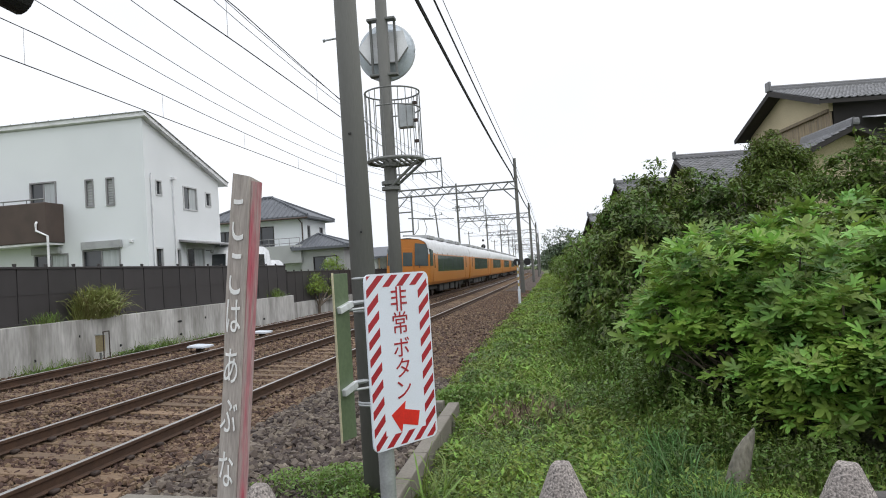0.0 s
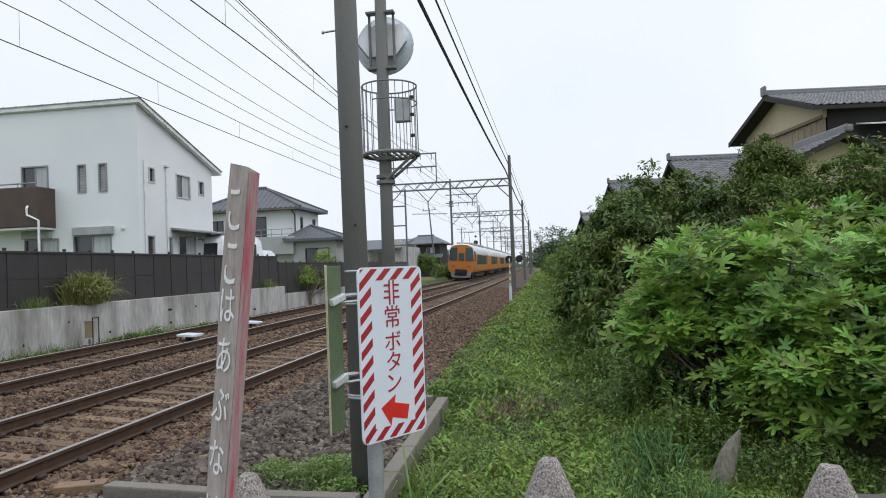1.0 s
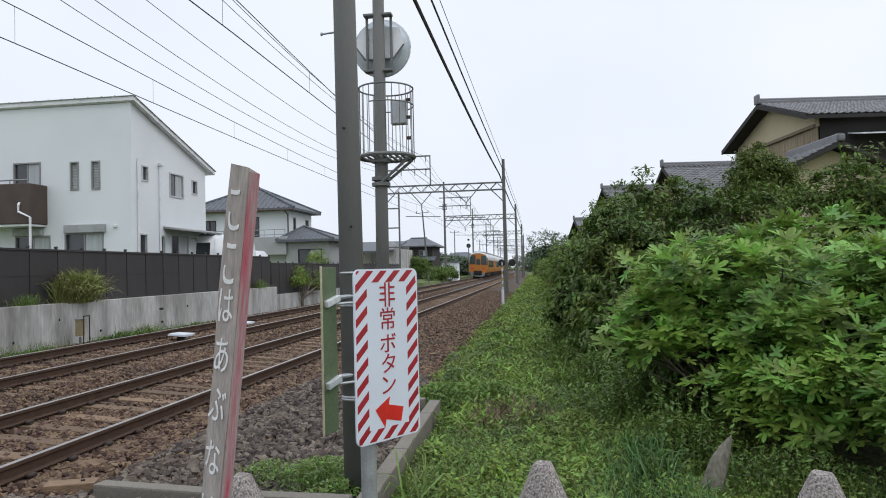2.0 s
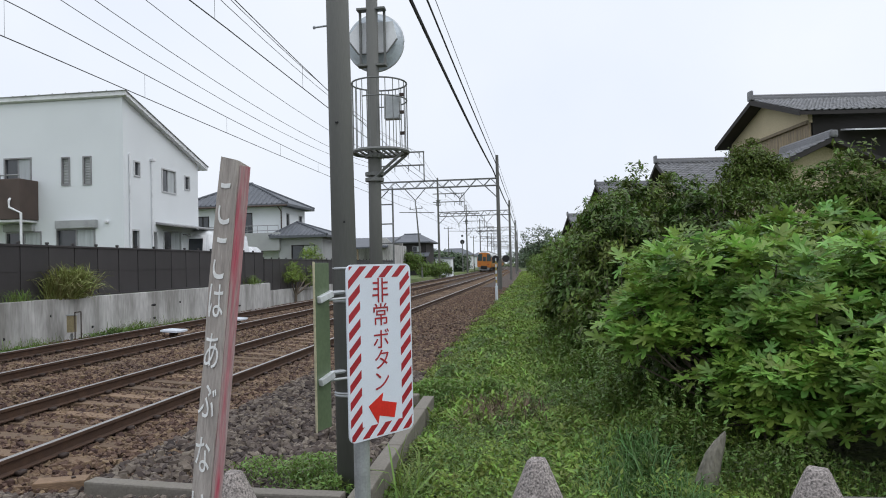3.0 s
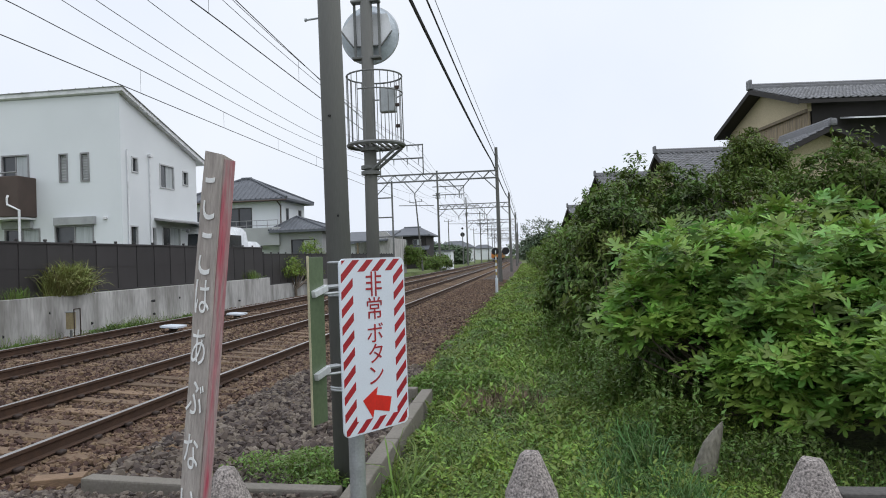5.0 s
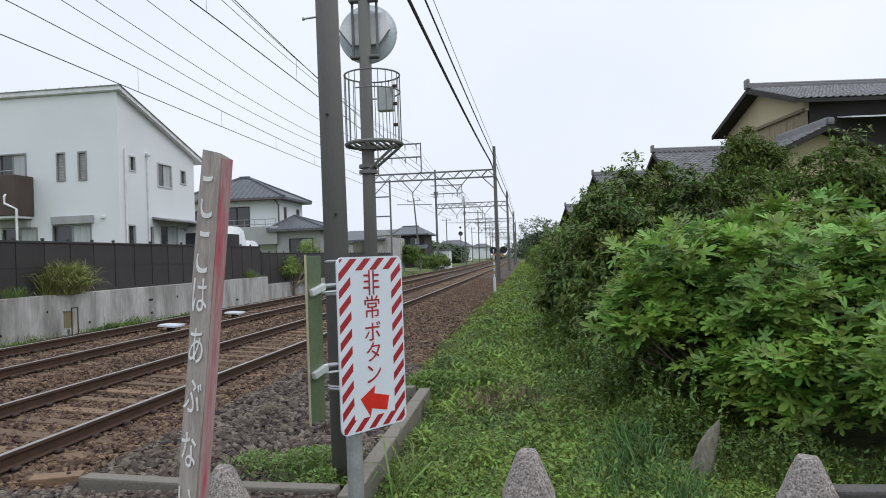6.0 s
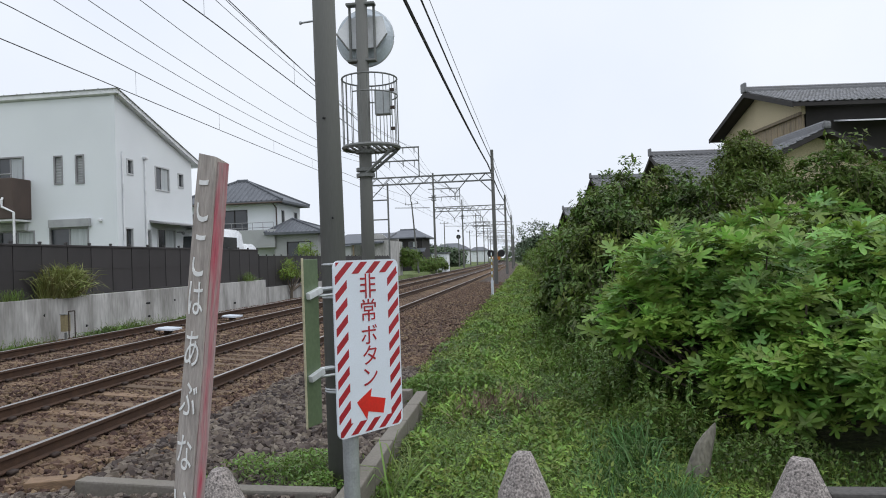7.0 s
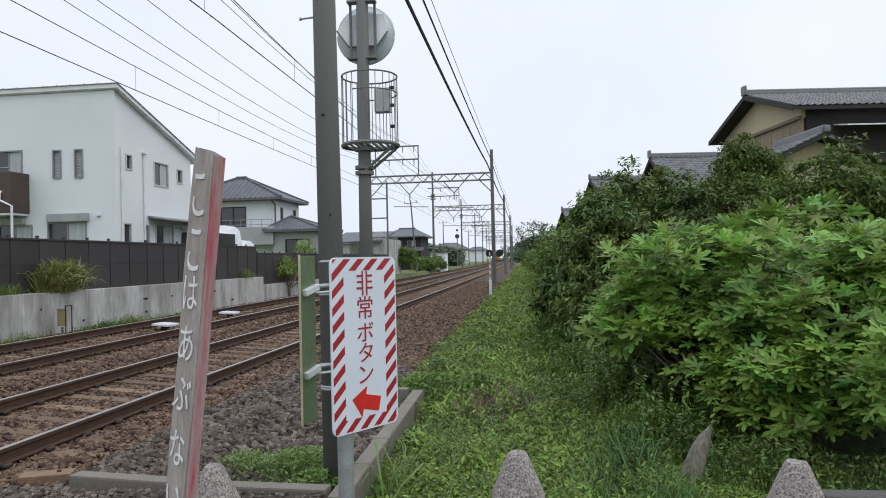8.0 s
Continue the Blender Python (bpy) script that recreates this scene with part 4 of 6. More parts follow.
def mirror_pole():
    p = thing("signal_mirror_pole", "concrete pole with round mirror back and caged platform", "pole", at=(-2.42, 10.0, -0.35))
    part("shaft", rod(B(), (0, 0, -0.3), (0.03, 0, 6.4), 0.100, 0.083, seg=26), M["pole"], p, smooth=True)
    # round mirror, seen from behind
    mz, mx = 5.42, 0.02
    bm = B()
    prof = [(0.0, 0.10), (0.2, 0.11), (0.33, 0.14), (0.40, 0.19), (0.425, 0.20), (0.425, 0.235), (0.30, 0.26), (0.0, 0.30)]
    rings = [[bm.verts.new((mx + r * math.cos(t), y + 0.02, mz + r * math.sin(t))) for t in np.linspace(0, 2 * math.pi, 37)[:-1]] if r else [bm.verts.new((mx, y + 0.02, mz))] for r, y in prof]
    for a, b in zip(rings, rings[1:]):
        for k in range(36):
            q = [a[k % len(a)], a[(k + 1) % len(a)], b[(k + 1) % len(b)], b[k % len(b)]]
            q = list(dict.fromkeys(q))
            if len(q) > 2:
                bm.faces.new(q)
    bmesh.ops.recalc_face_normals(bm, faces=bm.faces)
    mir = part("mirror", bm, M["mirror_back"], p, "grey metal back of a round traffic mirror")
    part("rim", tube(B(), [(mx + 0.425 * math.cos(t), 0.235, mz + 0.425 * math.sin(t)) for t in np.linspace(0, 2 * math.pi, 37)[:-1]], 0.014, closed=True), M["galv"], mir)
    hexa = [(mx - 0.40, 0.085, mz + 0.05), (mx - 0.22, 0.085, mz + 0.26), (mx + 0.3, 0.085, mz + 0.26), (mx + 0.36, 0.085, mz + 0.0), (mx + 0.2, 0.085, mz - 0.2), (mx - 0.22, 0.085, mz - 0.2)]
    part("stay_plate", prism(B(), hexa, (0, 0.006, 0)), M["trim_white"], mir, "pale stay plate")
    bm = B()
    for a, b in zip(hexa[3:] + hexa[:1], hexa[4:] + hexa[:1]):
        rod(bm, (a[0], 0.08, a[2]), (b[0], 0.08, b[2]), 0.012)
    part("stay", bm, M["steel"], mir)
    for x in (-0.16, 0.20):
        part("strut", box(B(), (x, 0.05, mz + 0.02), (0.035, 0.03, 0.86), bev=0.004), M["steel"], mir)
    for z in (mz + 0.42, mz - 0.40):
        part("cross_clamp", box(B(), (0.02, 0.0, z), (0.42, 0.13, 0.035), bev=0.008), M["steel"], p)
    # platform with guard cage
    cx, r = 0.10, 0.40
    z0, z1 = 3.76, 4.76
    part("platform", tube(B(), [(cx + r * math.cos(t), 0.05 + r * math.sin(t), z0) for t in np.linspace(0, 2 * math.pi, 25)[:-1]], 0.03, closed=True), M["steel"], p)
    fl = B()
    for x in np.linspace(-0.34, 0.34, 9):
        w = math.sqrt(r * r - x * x)
        box(fl, (cx + x, 0.05, z0), (0.03, 2 * w, 0.02))
    part("grating", fl, M["steel"], p)
    cage = part("cage_ring", tube(B(), [(cx + r * math.cos(t), 0.05 + r * math.sin(t), z1) for t in np.linspace(0, 2 * math.pi, 25)[:-1]], 0.012, closed=True), M["steel"], p)
    part("cage_ring", tube(B(), [(cx + r * math.cos(t), 0.05 + r * math.sin(t), z1 - 0.25) for t in np.linspace(-2.0, 2.2, 19)], 0.010), M["steel"], p)
    for i in range(22):
        t = 2 * math.pi * i / 22
        part("bar", rod(B(), (cx + r * math.cos(t), 0.05 + r * math.sin(t), z0), (cx + r * math.cos(t), 0.05 + r * math.sin(t), z1), 0.006, seg=6), M["steel"], cage)
    for z in (4.0, 4.3, 4.55):
        part("latch", box(B(), (cx + 0.36, -0.1, z), (0.06, 0.04, 0.045), bev=0.005), M["iron"], cage)
    part("control_box", box(B(), (0.30, 0.02, 4.40), (0.23, 0.14, 0.35), bev=0.015), M["galv"], p, "grey control box")
    for s in (-1, 1):
        part("brace", rod(B(), (0.02, s * 0.1, 3.36), (cx + 0.36, s * 0.14, z0 - 0.04), 0.022), M["steel"], p)
    for z in (3.36, 3.44, 3.70):
        part("collar", rod(B(), (0.015, 0, z - 0.025), (0.015, 0, z + 0.025), 0.135, seg=20), M["steel"], p)


def peg(at, h, turn, label):
    """Concrete post with a pyramid-like head."""
    p = thing("concrete_post", label, "concrete post", at=at, rz=turn, group="kerbside posts")
    bm = B()
    rows = []
    rng = random.Random(at[0])
    for w, z in ((0.26, -0.3), (0.26, h - 0.28), (0.245, h - 0.21), (0.10, h - 0.02), (0.075, h)):
        ring = []
        for k in range(8):
            a = math.pi / 8 + k * math.pi / 4
            q = 1.05 + rng.uniform(-0.03, 0.03)
            ring.append(bm.verts.new((w / 2 * q * max(-1, min(1, 1.35 * math.cos(a))), w / 2 * q * max(-1, min(1, 1.35 * math.sin(a))), z + rng.uniform(-0.006, 0.006))))
        rows.append(ring)
    for a, b in zip(rows, rows[1:]):
        for k in range(8):
            bm.faces.new((a[k], a[(k + 1) % 8], b[(k + 1) % 8], b[k]))
    bm.faces.new(rows[-1])
    bm.faces.new(rows[0][::-1])
    part("shaft", bm, M["peg"], p)


def kerbs():
    k = thing("kerb", "low weathered concrete kerb round the corner of the gravel", "kerb", kind="structure")
    runs = [((-1.50, 5.15), (-1.60, 9.45), 5), ((-1.75, 9.55), (-2.35, 9.6), 1), ((-1.65, 5.47), (-2.55, 5.52), 1), ((-2.57, 5.53), (-4.0, 5.72), 1)]
    for (ax, ay), (bx, by), n in runs:
        for i in range(n):
            a = Vector((ax, ay, 0)).lerp(Vector((bx, by, 0)), i / n)
            b = Vector((ax, ay, 0)).lerp(Vector((bx, by, 0)), (i + 1) / n)
            d = b - a
            bm = box(B(), (0, 0, 0), (d.length - 0.012, 0.15, 0.42), bev=0.018)
            bm.transform(Matrix.Translation(((a + b) / 2 + Vector((0, 0, -0.205 if by > 5.9 else -0.235)))) @ pose(0, 0, 0, 0, 0, math.degrees(math.atan2(d.y, d.x))))
            part("kerb_block", bm, M["kerb"], k)
    bm = B()
    span(bm, (-6.6, 3.25, -0.5), (-1.62, 5.36, -0.055), 0.02)
    setting("gravel_apron", bm, M["bed"], "dark gravel apron between the road and the kerb", "gravel")
    rng = np.random.default_rng(12)
    q = np.stack([rng.uniform(-6.6, -1.65, 5000), rng.uniform(3.3, 5.36, 5000), np.full(5000, -0.05)], -1)
    stuff("apron_stones", many("apron_stones", STONE_V, STONE_F, turns_of(5000, rng, 0.9, (0.018, 0.04)), q, M["stone_grey"], True), "loose stones on the gravel apron", "stones")
    w = thing("timber_offcut", "flat brown timber board lying beside the rail", "timber board", at=(-4.55, 6.12, -0.2), rz=20)
    part("board", box(B(), (0, 0, 0), (0.45, 0.2, 0.09), bev=0.01), M["sleeper"], w)
    part("bolt", rod(B(), (0.1, 0, 0.04), (0.1, 0, 0.06), 0.02), M["iron"], w)
    r = thing("barrier_beam", "dark weathered concrete barrier beam behind the posts", "barrier", at=(1.3, 3.55, 0.56))
    part("beam", span(B(), (0.0, -0.06, -0.1), (3.2, 0.06, 0.06), 0.015), M["beam"], r)
    for x in (0.5, 2.6):
        part("leg", span(B(), (x, -0.05, -0.8), (x + 0.1, 0.05, -0.095)), M["kerb"], r)
    c = thing("concrete_slab", "small grey concrete slab lying in the grass strip", "slab", at=(-0.75 + bend(50), 50, -0.27))
    part("slab", box(B(), (0, 0, 0.06), (0.95, 0.6, 0.2), bev=0.02), M["kerb"], c)
    s = thing("boundary_stone", "leaning lichen-grey boundary stone among the weeds", "stone", at=(1.31, 6.2, -0.33))
    bm = B()
    rows = []
    for x, w, z in ((-0.09, 0.22, 0.0), (-0.05, 0.215, 0.22), (-0.01, 0.185, 0.38), (0.03, 0.16, 0.50), (0.065, 0.11, 0.58), (0.085, 0.06, 0.62)):
        rows.append([bm.verts.new((x + w / 2 * math.cos(a), 0.6 * w / 2 * math.sin(a), z + 0.03 * math.cos(a))) for a in np.linspace(0, 2 * math.pi, 9)[:-1]])
    for a, b in zip(rows, rows[1:]):
        for q in range(8):
            bm.faces.new((a[q], a[(q + 1) % 8], b[(q + 1) % 8], b[q]))
    bm.faces.new(rows[-1])
    part("block", bm, M["stone_post"], s)


warning_post()
emergency_sign()
utility_pole()
mirror_pole()
kerbs()
peg((-0.105, 3.5, 0.1), 0.70, 4, "rough grey concrete post with a tapered head")
peg((1.15, 3.42, 0.1), 0.70, -5, "rough concrete post beside the dark barrier beam")
peg((-1.69, 3.55, 0.1), 0.60, 10, "rough concrete post behind the wooden warning post")


# ---------------------------------------------------------------- railway line equipment
def crossing_light(x, y, z):
    c = thing("crossing_light", "yellow and white crossing light pole with round black lamp hoods", "crossing light", at=(x, y, z))
    part("base", rod(B(), (0, 0, -0.4), (0, 0, 0.62), 0.075, seg=12), M["white_sign"], c)
    for i in range(9):
        part("pole_band", rod(B(), (0, 0, 0.62 + 0.17 * i), (0, 0, 0.79 + 0.17 * i), 0.042, seg=10), M["yellow" if i % 2 else "white_sign"], c)
    for dx in (-0.02, 0.55):
        lamp = part("backplate", rod(B(), (dx, -0.03, 2.1), (dx, 0.0, 2.1), 0.20, seg=20), M["black"], c)
        part("hood", rod(B(), (dx, 0.0, 2.1), (dx, 0.18, 2.08), 0.12, 0.13, seg=16, caps=False), M["black"], lamp)
    part("arm", rod(B(), (0, 0.02, 2.1), (0.55, 0.02, 2.1), 0.025), M["steel"], c)


def truss(bm, x0, x1, z0, z1, n):
    for z in (z0, z1):
        for y in (-0.18, 0.18):
            box(bm, ((x0 + x1) / 2, y, z), (x1 - x0, 0.07, 0.08))
    for i in range(n):
        a = x0 + (x1 - x0) * i / n
        b = x0 + (x1 - x0) * (i + 1) / n
        m = (a + b) / 2
        for y in (-0.18, 0.18):
            rod(bm, (a, y, z0), (m, y, z1), 0.026, seg=5)
            rod(bm, (m, y, z1), (b, y, z0), 0.026, seg=5)
    return bm


def gantry(y, lattice):
    off = bend(y)
    g = thing("catenary_gantry", "grey steel overhead line gantry with a lattice beam over both tracks" if lattice else
              "tall overhead line gantry with slim poles spanning both tracks", "gantry", at=(off, y, 0), group="overhead line gantries")
    xr = -3.2 + 0.24 if lattice else -3.1
    xl = -12.0 if lattice else -12.1
    part("pole", rod(B(), (xr, 0, -0.5), (xr, 0, 10.2 if lattice else 9.6), 0.17, 0.12, seg=14), M["pole"], g)
    if lattice:
        m = part("mast", span(B(), (-12.72, -0.06, -0.4), (-12.6, 0.06, 9.7)), M["steel"], g)
        part("mast_leg", span(B(), (-11.4, -0.06, -0.4), (-11.28, 0.06, 8.0)), M["steel"], g)
        for z in np.arange(0.4, 8, 1.55):
            part("rung", span(B(), (-12.6, -0.05, z), (-11.4, 0.05, z + 0.1)), M["steel"], m)
    else:
        m = part("mast", rod(B(), (xl, 0, -0.5), (xl, 0, 12.8), 0.17, 0.1, seg=12), M["pole"], g)
        part("ladder", truss(B(), xl - 0.25, xl + 0.3, 9.3, 9.9, 2), M["steel"], m)
    zb = 7.85
    part("beam", truss(B(), (-12.75 if lattice else xl), xr, zb, zb + 0.55, 9 if lattice else 10), M["steel"], g)
    for x in (-12.2 if lattice else xl, -8.75):
        part("frame_post", rod(B(), (x, 0, zb + 0.5), (x, 0, 10.8), 0.05, seg=6), M["steel"], g)
    for z in (9.7, 10.75):
        a = part("crossarm", rod(B(), (-12.75, 0, z), (-8.7, 0, z), 0.06, seg=6), M["steel"], g)
        for x in (-12.0, -11.1, -10.0, -9.1):
            part("insulator", rod(B(), (x, 0, z - 0.06), (x, 0, z - 0.5), 0.05, 0.03, seg=8), M["shutter"], a)
    for cx, cz in ((NEAR_X, NEAR_Z), (FAR_X, FAR_Z)):
        h = part("hanger", rod(B(), (cx - 0.85, 0, zb), (cx, 0, zb - 0.95), 0.035, seg=6), M["steel"], g)
        part("hanger_leg", rod(B(), (cx + 0.85, 0, zb), (cx, 0, zb - 0.95), 0.035, seg=6), M["steel"], h)
        part("insulator", rod(B(), (cx, 0, zb - 0.95), (cx, 0, zb - 1.45), 0.06, 0.04, seg=8), M["shutter"], h)
        part("steady_arm", rod(B(), (cx - 1.3, 0, cz + 5.75), (cx + 1.5, 0, cz + 5.65), 0.03, seg=6), M["steel"], h)
    for s in (-1, 1):
        x = xr if s > 0 else (-12.6 if lattice else xl)
        part("knee_brace", rod(B(), (x - s * 0.0, 0, zb - 1.0), (x - s * 1.0, 0, zb), 0.04, seg=6), M["steel"], g)
    return g


SUPPORTS = [10.0, 55.3, 89, 131, 173, 215, 257, 299]


def hang(x, z, sag, y0=-6.0, y1=299.0, step=3.0):
    pts = []
    y = y0
    while y <= y1:
        lo = max([s for s in SUPPORTS if s <= y] or [-35.0])
        hi = min([s for s in SUPPORTS if s > y] or [lo + 42])
        u = (y - lo) / (hi - lo)
        pts.append((x + bend(y), y, z - sag * 4 * u * (1 - u)))
        y += step if y < 120 else 8.0
    return pts


def wires():
    def wire(name, pts, r, label, cat="wire", material="wire"):
        ob = thing(name, label, cat, group="overhead wires")
        part("strand", tube(B(), pts, r, seg=5), M[material], ob)
        return ob

    for cx, c, m, cs, ms, tag in ((-5.5, 6.12, 6.87, 0.22, 0.7, "near"), (FAR_X, 6.07, 6.80, 0.12, 0.45, "far")):
        wire("contact_wire", hang(cx, c, cs), 0.011, "thin contact wire over the " + tag + " track")
        me = wire("messenger_wire", hang(cx, m, ms), 0.010, "sagging messenger wire with droppers over the " + tag + " track")
        bm = B()
        for y in np.arange(6.9, 120, 4.6):
            p = hang(cx, m, ms, y, y + 0.1)[0]
            rod(bm, p, hang(cx, c, cs, y, y + 0.1)[0], 0.004, seg=4, caps=False)
        part("droppers", bm, M["wire"], me)
    for x, z in ((-12.3, 9.5), (-11.5, 9.55), (-10.8, 10.05), (-9.1, 10.7), (-9.6, 10.9)):
        wire("feeder_wire", hang(x, z, 1.1), 0.011, "thin feeder wire along the railway")
    wire("aerial_cable", hang(-3.25, 9.0, 0.35), 0.052, "thick black aerial cable along the pole line", "cable", "cable")
    wire("aerial_cable", hang(-3.05, 9.55, 0.25), 0.030, "black aerial cable along the pole line", "cable", "cable")
    wire("aerial_cable", hang(-2.95, 9.9, 0.2), 0.012, "thin aerial cable along the pole line", "cable", "cable")


def telegraph_pole(x, y, h, lean, label):
    p = thing("telegraph_pole", label, "pole", at=(x, y, -0.3), tilt=(0, lean), group="telegraph poles")
    part("shaft", rod(B(), (0, 0, -0.3), (0, 0, h), 0.11, 0.07, seg=10), M["pole"], p)
    part("crossarm", box(B(), (0, 0, h - 0.3), (1.5, 0.06, 0.06)), M["steel"], p)
    for s in (-1, 0, 1):
        part("insulator", rod(B(), (s * 0.65, 0, h - 0.26), (s * 0.65, 0, h - 0.05), 0.05, seg=6), M["shutter"], p)


def signal_post(x, y):
    s = thing("railway_signal", "black round railway signal on a slim post", "signal", at=(x, y, -0.2))
    part("post", rod(B(), (0, 0, -0.3), (0, 0, 6.2), 0.09, seg=10), M["steel"], s)
    part("head", rod(B(), (0, -0.06, 6.0), (0, 0.0, 6.0), 0.4, seg=18), M["black"], s)
    part("hood", rod(B(), (0, -0.05, 7.1), (0, 0.1, 7.1), 0.2, seg=10), M["black"], s)


gantry(55.3, True)
for gy in SUPPORTS[2:]:
    gantry(gy, False)
wires()
crossing_light(-2.48, 38.9, -0.1)


def alarm_lamp():
    """Road-side alarm lamp on a bracket high over the crossing."""
    c = thing("crossing_alarm", "black round crossing alarm lamp on a striped steel pole", "crossing light", at=(-3.75, 3.0, 0.1))
    for i in range(10):
        part("pole_band", rod(B(), (0, 0, 0.4 * i), (0, 0, 0.4 * i + 0.4), 0.05, seg=12), M["yellow" if i % 2 else "black"], c)
    part("arm", tube(B(), [(0, 0, 3.5), (0.35, 0.2, 3.5), (0.65, 0.46, 3.46)], 0.025), M["steel"], c)
    lamp = part("backplate", rod(B(), (0.65, 0.5, 3.46), (0.64, 0.47, 3.46), 0.158, seg=24), M["black"], c, "round black lamp backplate")
    part("hood", rod(B(), (0.65, 0.5, 3.46), (0.69, 0.68, 3.44), 0.10, 0.11, seg=16, caps=False), M["black"], lamp)


alarm_lamp()
telegraph_pole(-12.9, 77, 8.6, -4, "slim leaning telegraph pole beside the railway")
telegraph_pole(-15.5, 120, 8.5, 0, "telegraph pole among the houses")
telegraph_pole(-14.0, 150, 8.0, 0, "telegraph pole among the houses")
signal_post(-14.0, 128)


# ---------------------------------------------------------------- train
CAR = 20.2
SECTION = [(1.28, 0.82), (1.37, 1.0), (1.40, 1.5), (1.40, 2.0), (1.385, 2.5), (1.365, 2.8), (1.335, 3.1), (1.27, 3.40), (1.10, 3.64), (0.68, 3.80), (0.0, 3.86)]


def shell(bm, lo, hi, stations):
    """Body skin between two steps of the section; stations: y, width and height factors."""
    sec = SECTION[lo:hi + 1]
    ring = [(x, z) for x, z in sec] + [(-x, z) for x, z in reversed(sec) if x > 0]
    rows = [[bm.verts.new((x * w, y, 0.82 + (z - 0.82) * h)) for x, z in ring] for y, w, h in stations]
    for a, b in zip(rows, rows[1:]):
        for k in range(len(ring) - 1):
            bm.faces.new((a[k], a[k + 1], b[k + 1], b[k]))
    return rows


def train_car(cab):
    c = thing("train_car", "orange and white express train end car with large dark cab windows" if cab else
              "orange and white express train car with long dark windows", "train car", group="train cars")
    end = [(0.0, 0.945, 0.96), (0.06, 0.965, 0.978), (0.2, 0.985, 0.99), (0.5, 1, 1)] if cab else [(0.0, 0.97, 1), (0.1, 1, 1)]
    st = end + [(CAR - 0.1, 1, 1), (CAR, 0.97, 1)]
    st = [(y - CAR / 2, w, h) for y, w, h in st]
    bm = B()
    rows = shell(bm, 0, 5, st)
    bm.faces.new(rows[0])
    bm.faces.new(rows[-1])
    bmesh.ops.recalc_face_normals(bm, faces=bm.faces)
    body = part("lower_body", bm, M["orange"], c, "orange painted lower body")
    bm = B()
    rows = shell(bm, 5, 10, st)
    bm.faces.new(rows[-1])
    if not cab:
        bm.faces.new(rows[0])
    bmesh.ops.recalc_face_normals(bm, faces=bm.faces)
    roof = part("roof_shell", bm, M["ivory"], c, "white painted upper body and roof", smooth=True)
    y0 = -CAR / 2
    # long side windows and doors
    for s in (-1, 1):
        for a, b in ((2.9, 16.2),) if cab else ((3.4, 16.6),):
            n = 6
            bm = B()
            prof = [(1.412, 1.66), (1.412, 2.0), (1.388, 2.5), (1.364, 2.8), (1.335, 3.0)]
            prism(bm, [(s * x, y0 + a, z) for x, z in prof] + [(s * (x - 0.06), y0 + a, z) for x, z in reversed(prof)], (0, b - a, 0))
            band = part("window_band", bm, M["train_glass"], body, "long dark glass window band")
            for i in range(n + 1):
                yy = y0 + a + (b - a) * i / n
                w = 0.05 if 0 < i < n else 0.1
                part("pillar", prism(B(), [(s * 1.416, yy - w, 1.64), (s * 1.416, yy - w, 2.0), (s * 1.392, yy - w, 2.5), (s * 1.368, yy - w, 2.8), (s * 1.34, yy - w, 3.02), (s * 1.28, yy - w, 3.02), (s * 1.34, yy - w, 1.64)], (0, 2 * w, 0)), M["black" if 0 < i < n else "orange"], band)
        for dy in ((1.75, 17.6) if cab else (1.6, 17.9)):
            d = part("door", prism(B(), [(s * 1.402, y0 + dy - 0.4, 1.05), (s * 1.405, y0 + dy - 0.4, 2.0), (s * 1.36, y0 + dy - 0.4, 2.85), (s * 1.36, y0 + dy + 0.4, 2.85), (s * 1.405, y0 + dy + 0.4, 2.0), (s * 1.402, y0 + dy + 0.4, 1.05)], (s * 0.01, 0, 0)), M["orange"], body)
            part("door_window", prism(B(), [(s * 1.418, y0 + dy - 0.15, 1.9), (s * 1.375, y0 + dy - 0.15, 2.7), (s * 1.375, y0 + dy + 0.15, 2.7), (s * 1.418, y0 + dy + 0.15, 1.9)], (s * 0.006, 0, 0)), M["train_glass"], d)
    if cab:
        f = y0 - 0.004
        face = B()
        prism(face, [(-1.26, f, 2.55), (1.26, f, 2.55), (1.22, f, 3.0), (1.13, f, 3.34), (0.98, f, 3.53), (0.6, f, 3.66), (-0.6, f, 3.66), (-0.98, f, 3.53), (-1.13, f, 3.34), (-1.22, f, 3.0)], (0, 0.2, 0))
        part("cab_face", face, M["orange"], c)
        for s in (-1, 1):
            ws = part("windscreen", prism(B(), [(s * 0.44, f - 0.03, 2.04), (s * 1.28, f - 0.03, 2.02), (s * 1.23, f - 0.03, 3.12), (s * 1.10, f - 0.03, 3.38), (s * 0.44, f - 0.03, 3.42)], (0, 0.05, 0)), M["train_glass"], c, "large dark cab windscreen")
            part("corner_glass", prism(B(), [(s * 1.28, f - 0.03, 2.02), (s * 1.395, y0 + 0.26, 2.02), (s * 1.355, y0 + 0.28, 3.06), (s * 1.23, f - 0.03, 3.12)], (s * 0.012, 0.01, 0)), M["train_glass"], ws)
            part("side_cab_glass", prism(B(), [(s * 1.398, y0 + 0.28, 2.02), (s * 1.402, y0 + 1.1, 2.04), (s * 1.36, y0 + 1.1, 3.0), (s * 1.352, y0 + 0.30, 3.06)], (s * 0.022, 0, 0)), M["train_glass"], ws)
            part("wiper", rod(B(), (s * 0.75, f - 0.03, 1.9), (s * 0.62, f + 0.0, 2.7), 0.018, seg=5), M["black"], ws)
            part("tail_lamp", box(B(), (s * 0.82, f - 0.005, 1.42), (0.34, 0.04, 0.12), bev=0.02), M["red"], c, "red tail lamp")
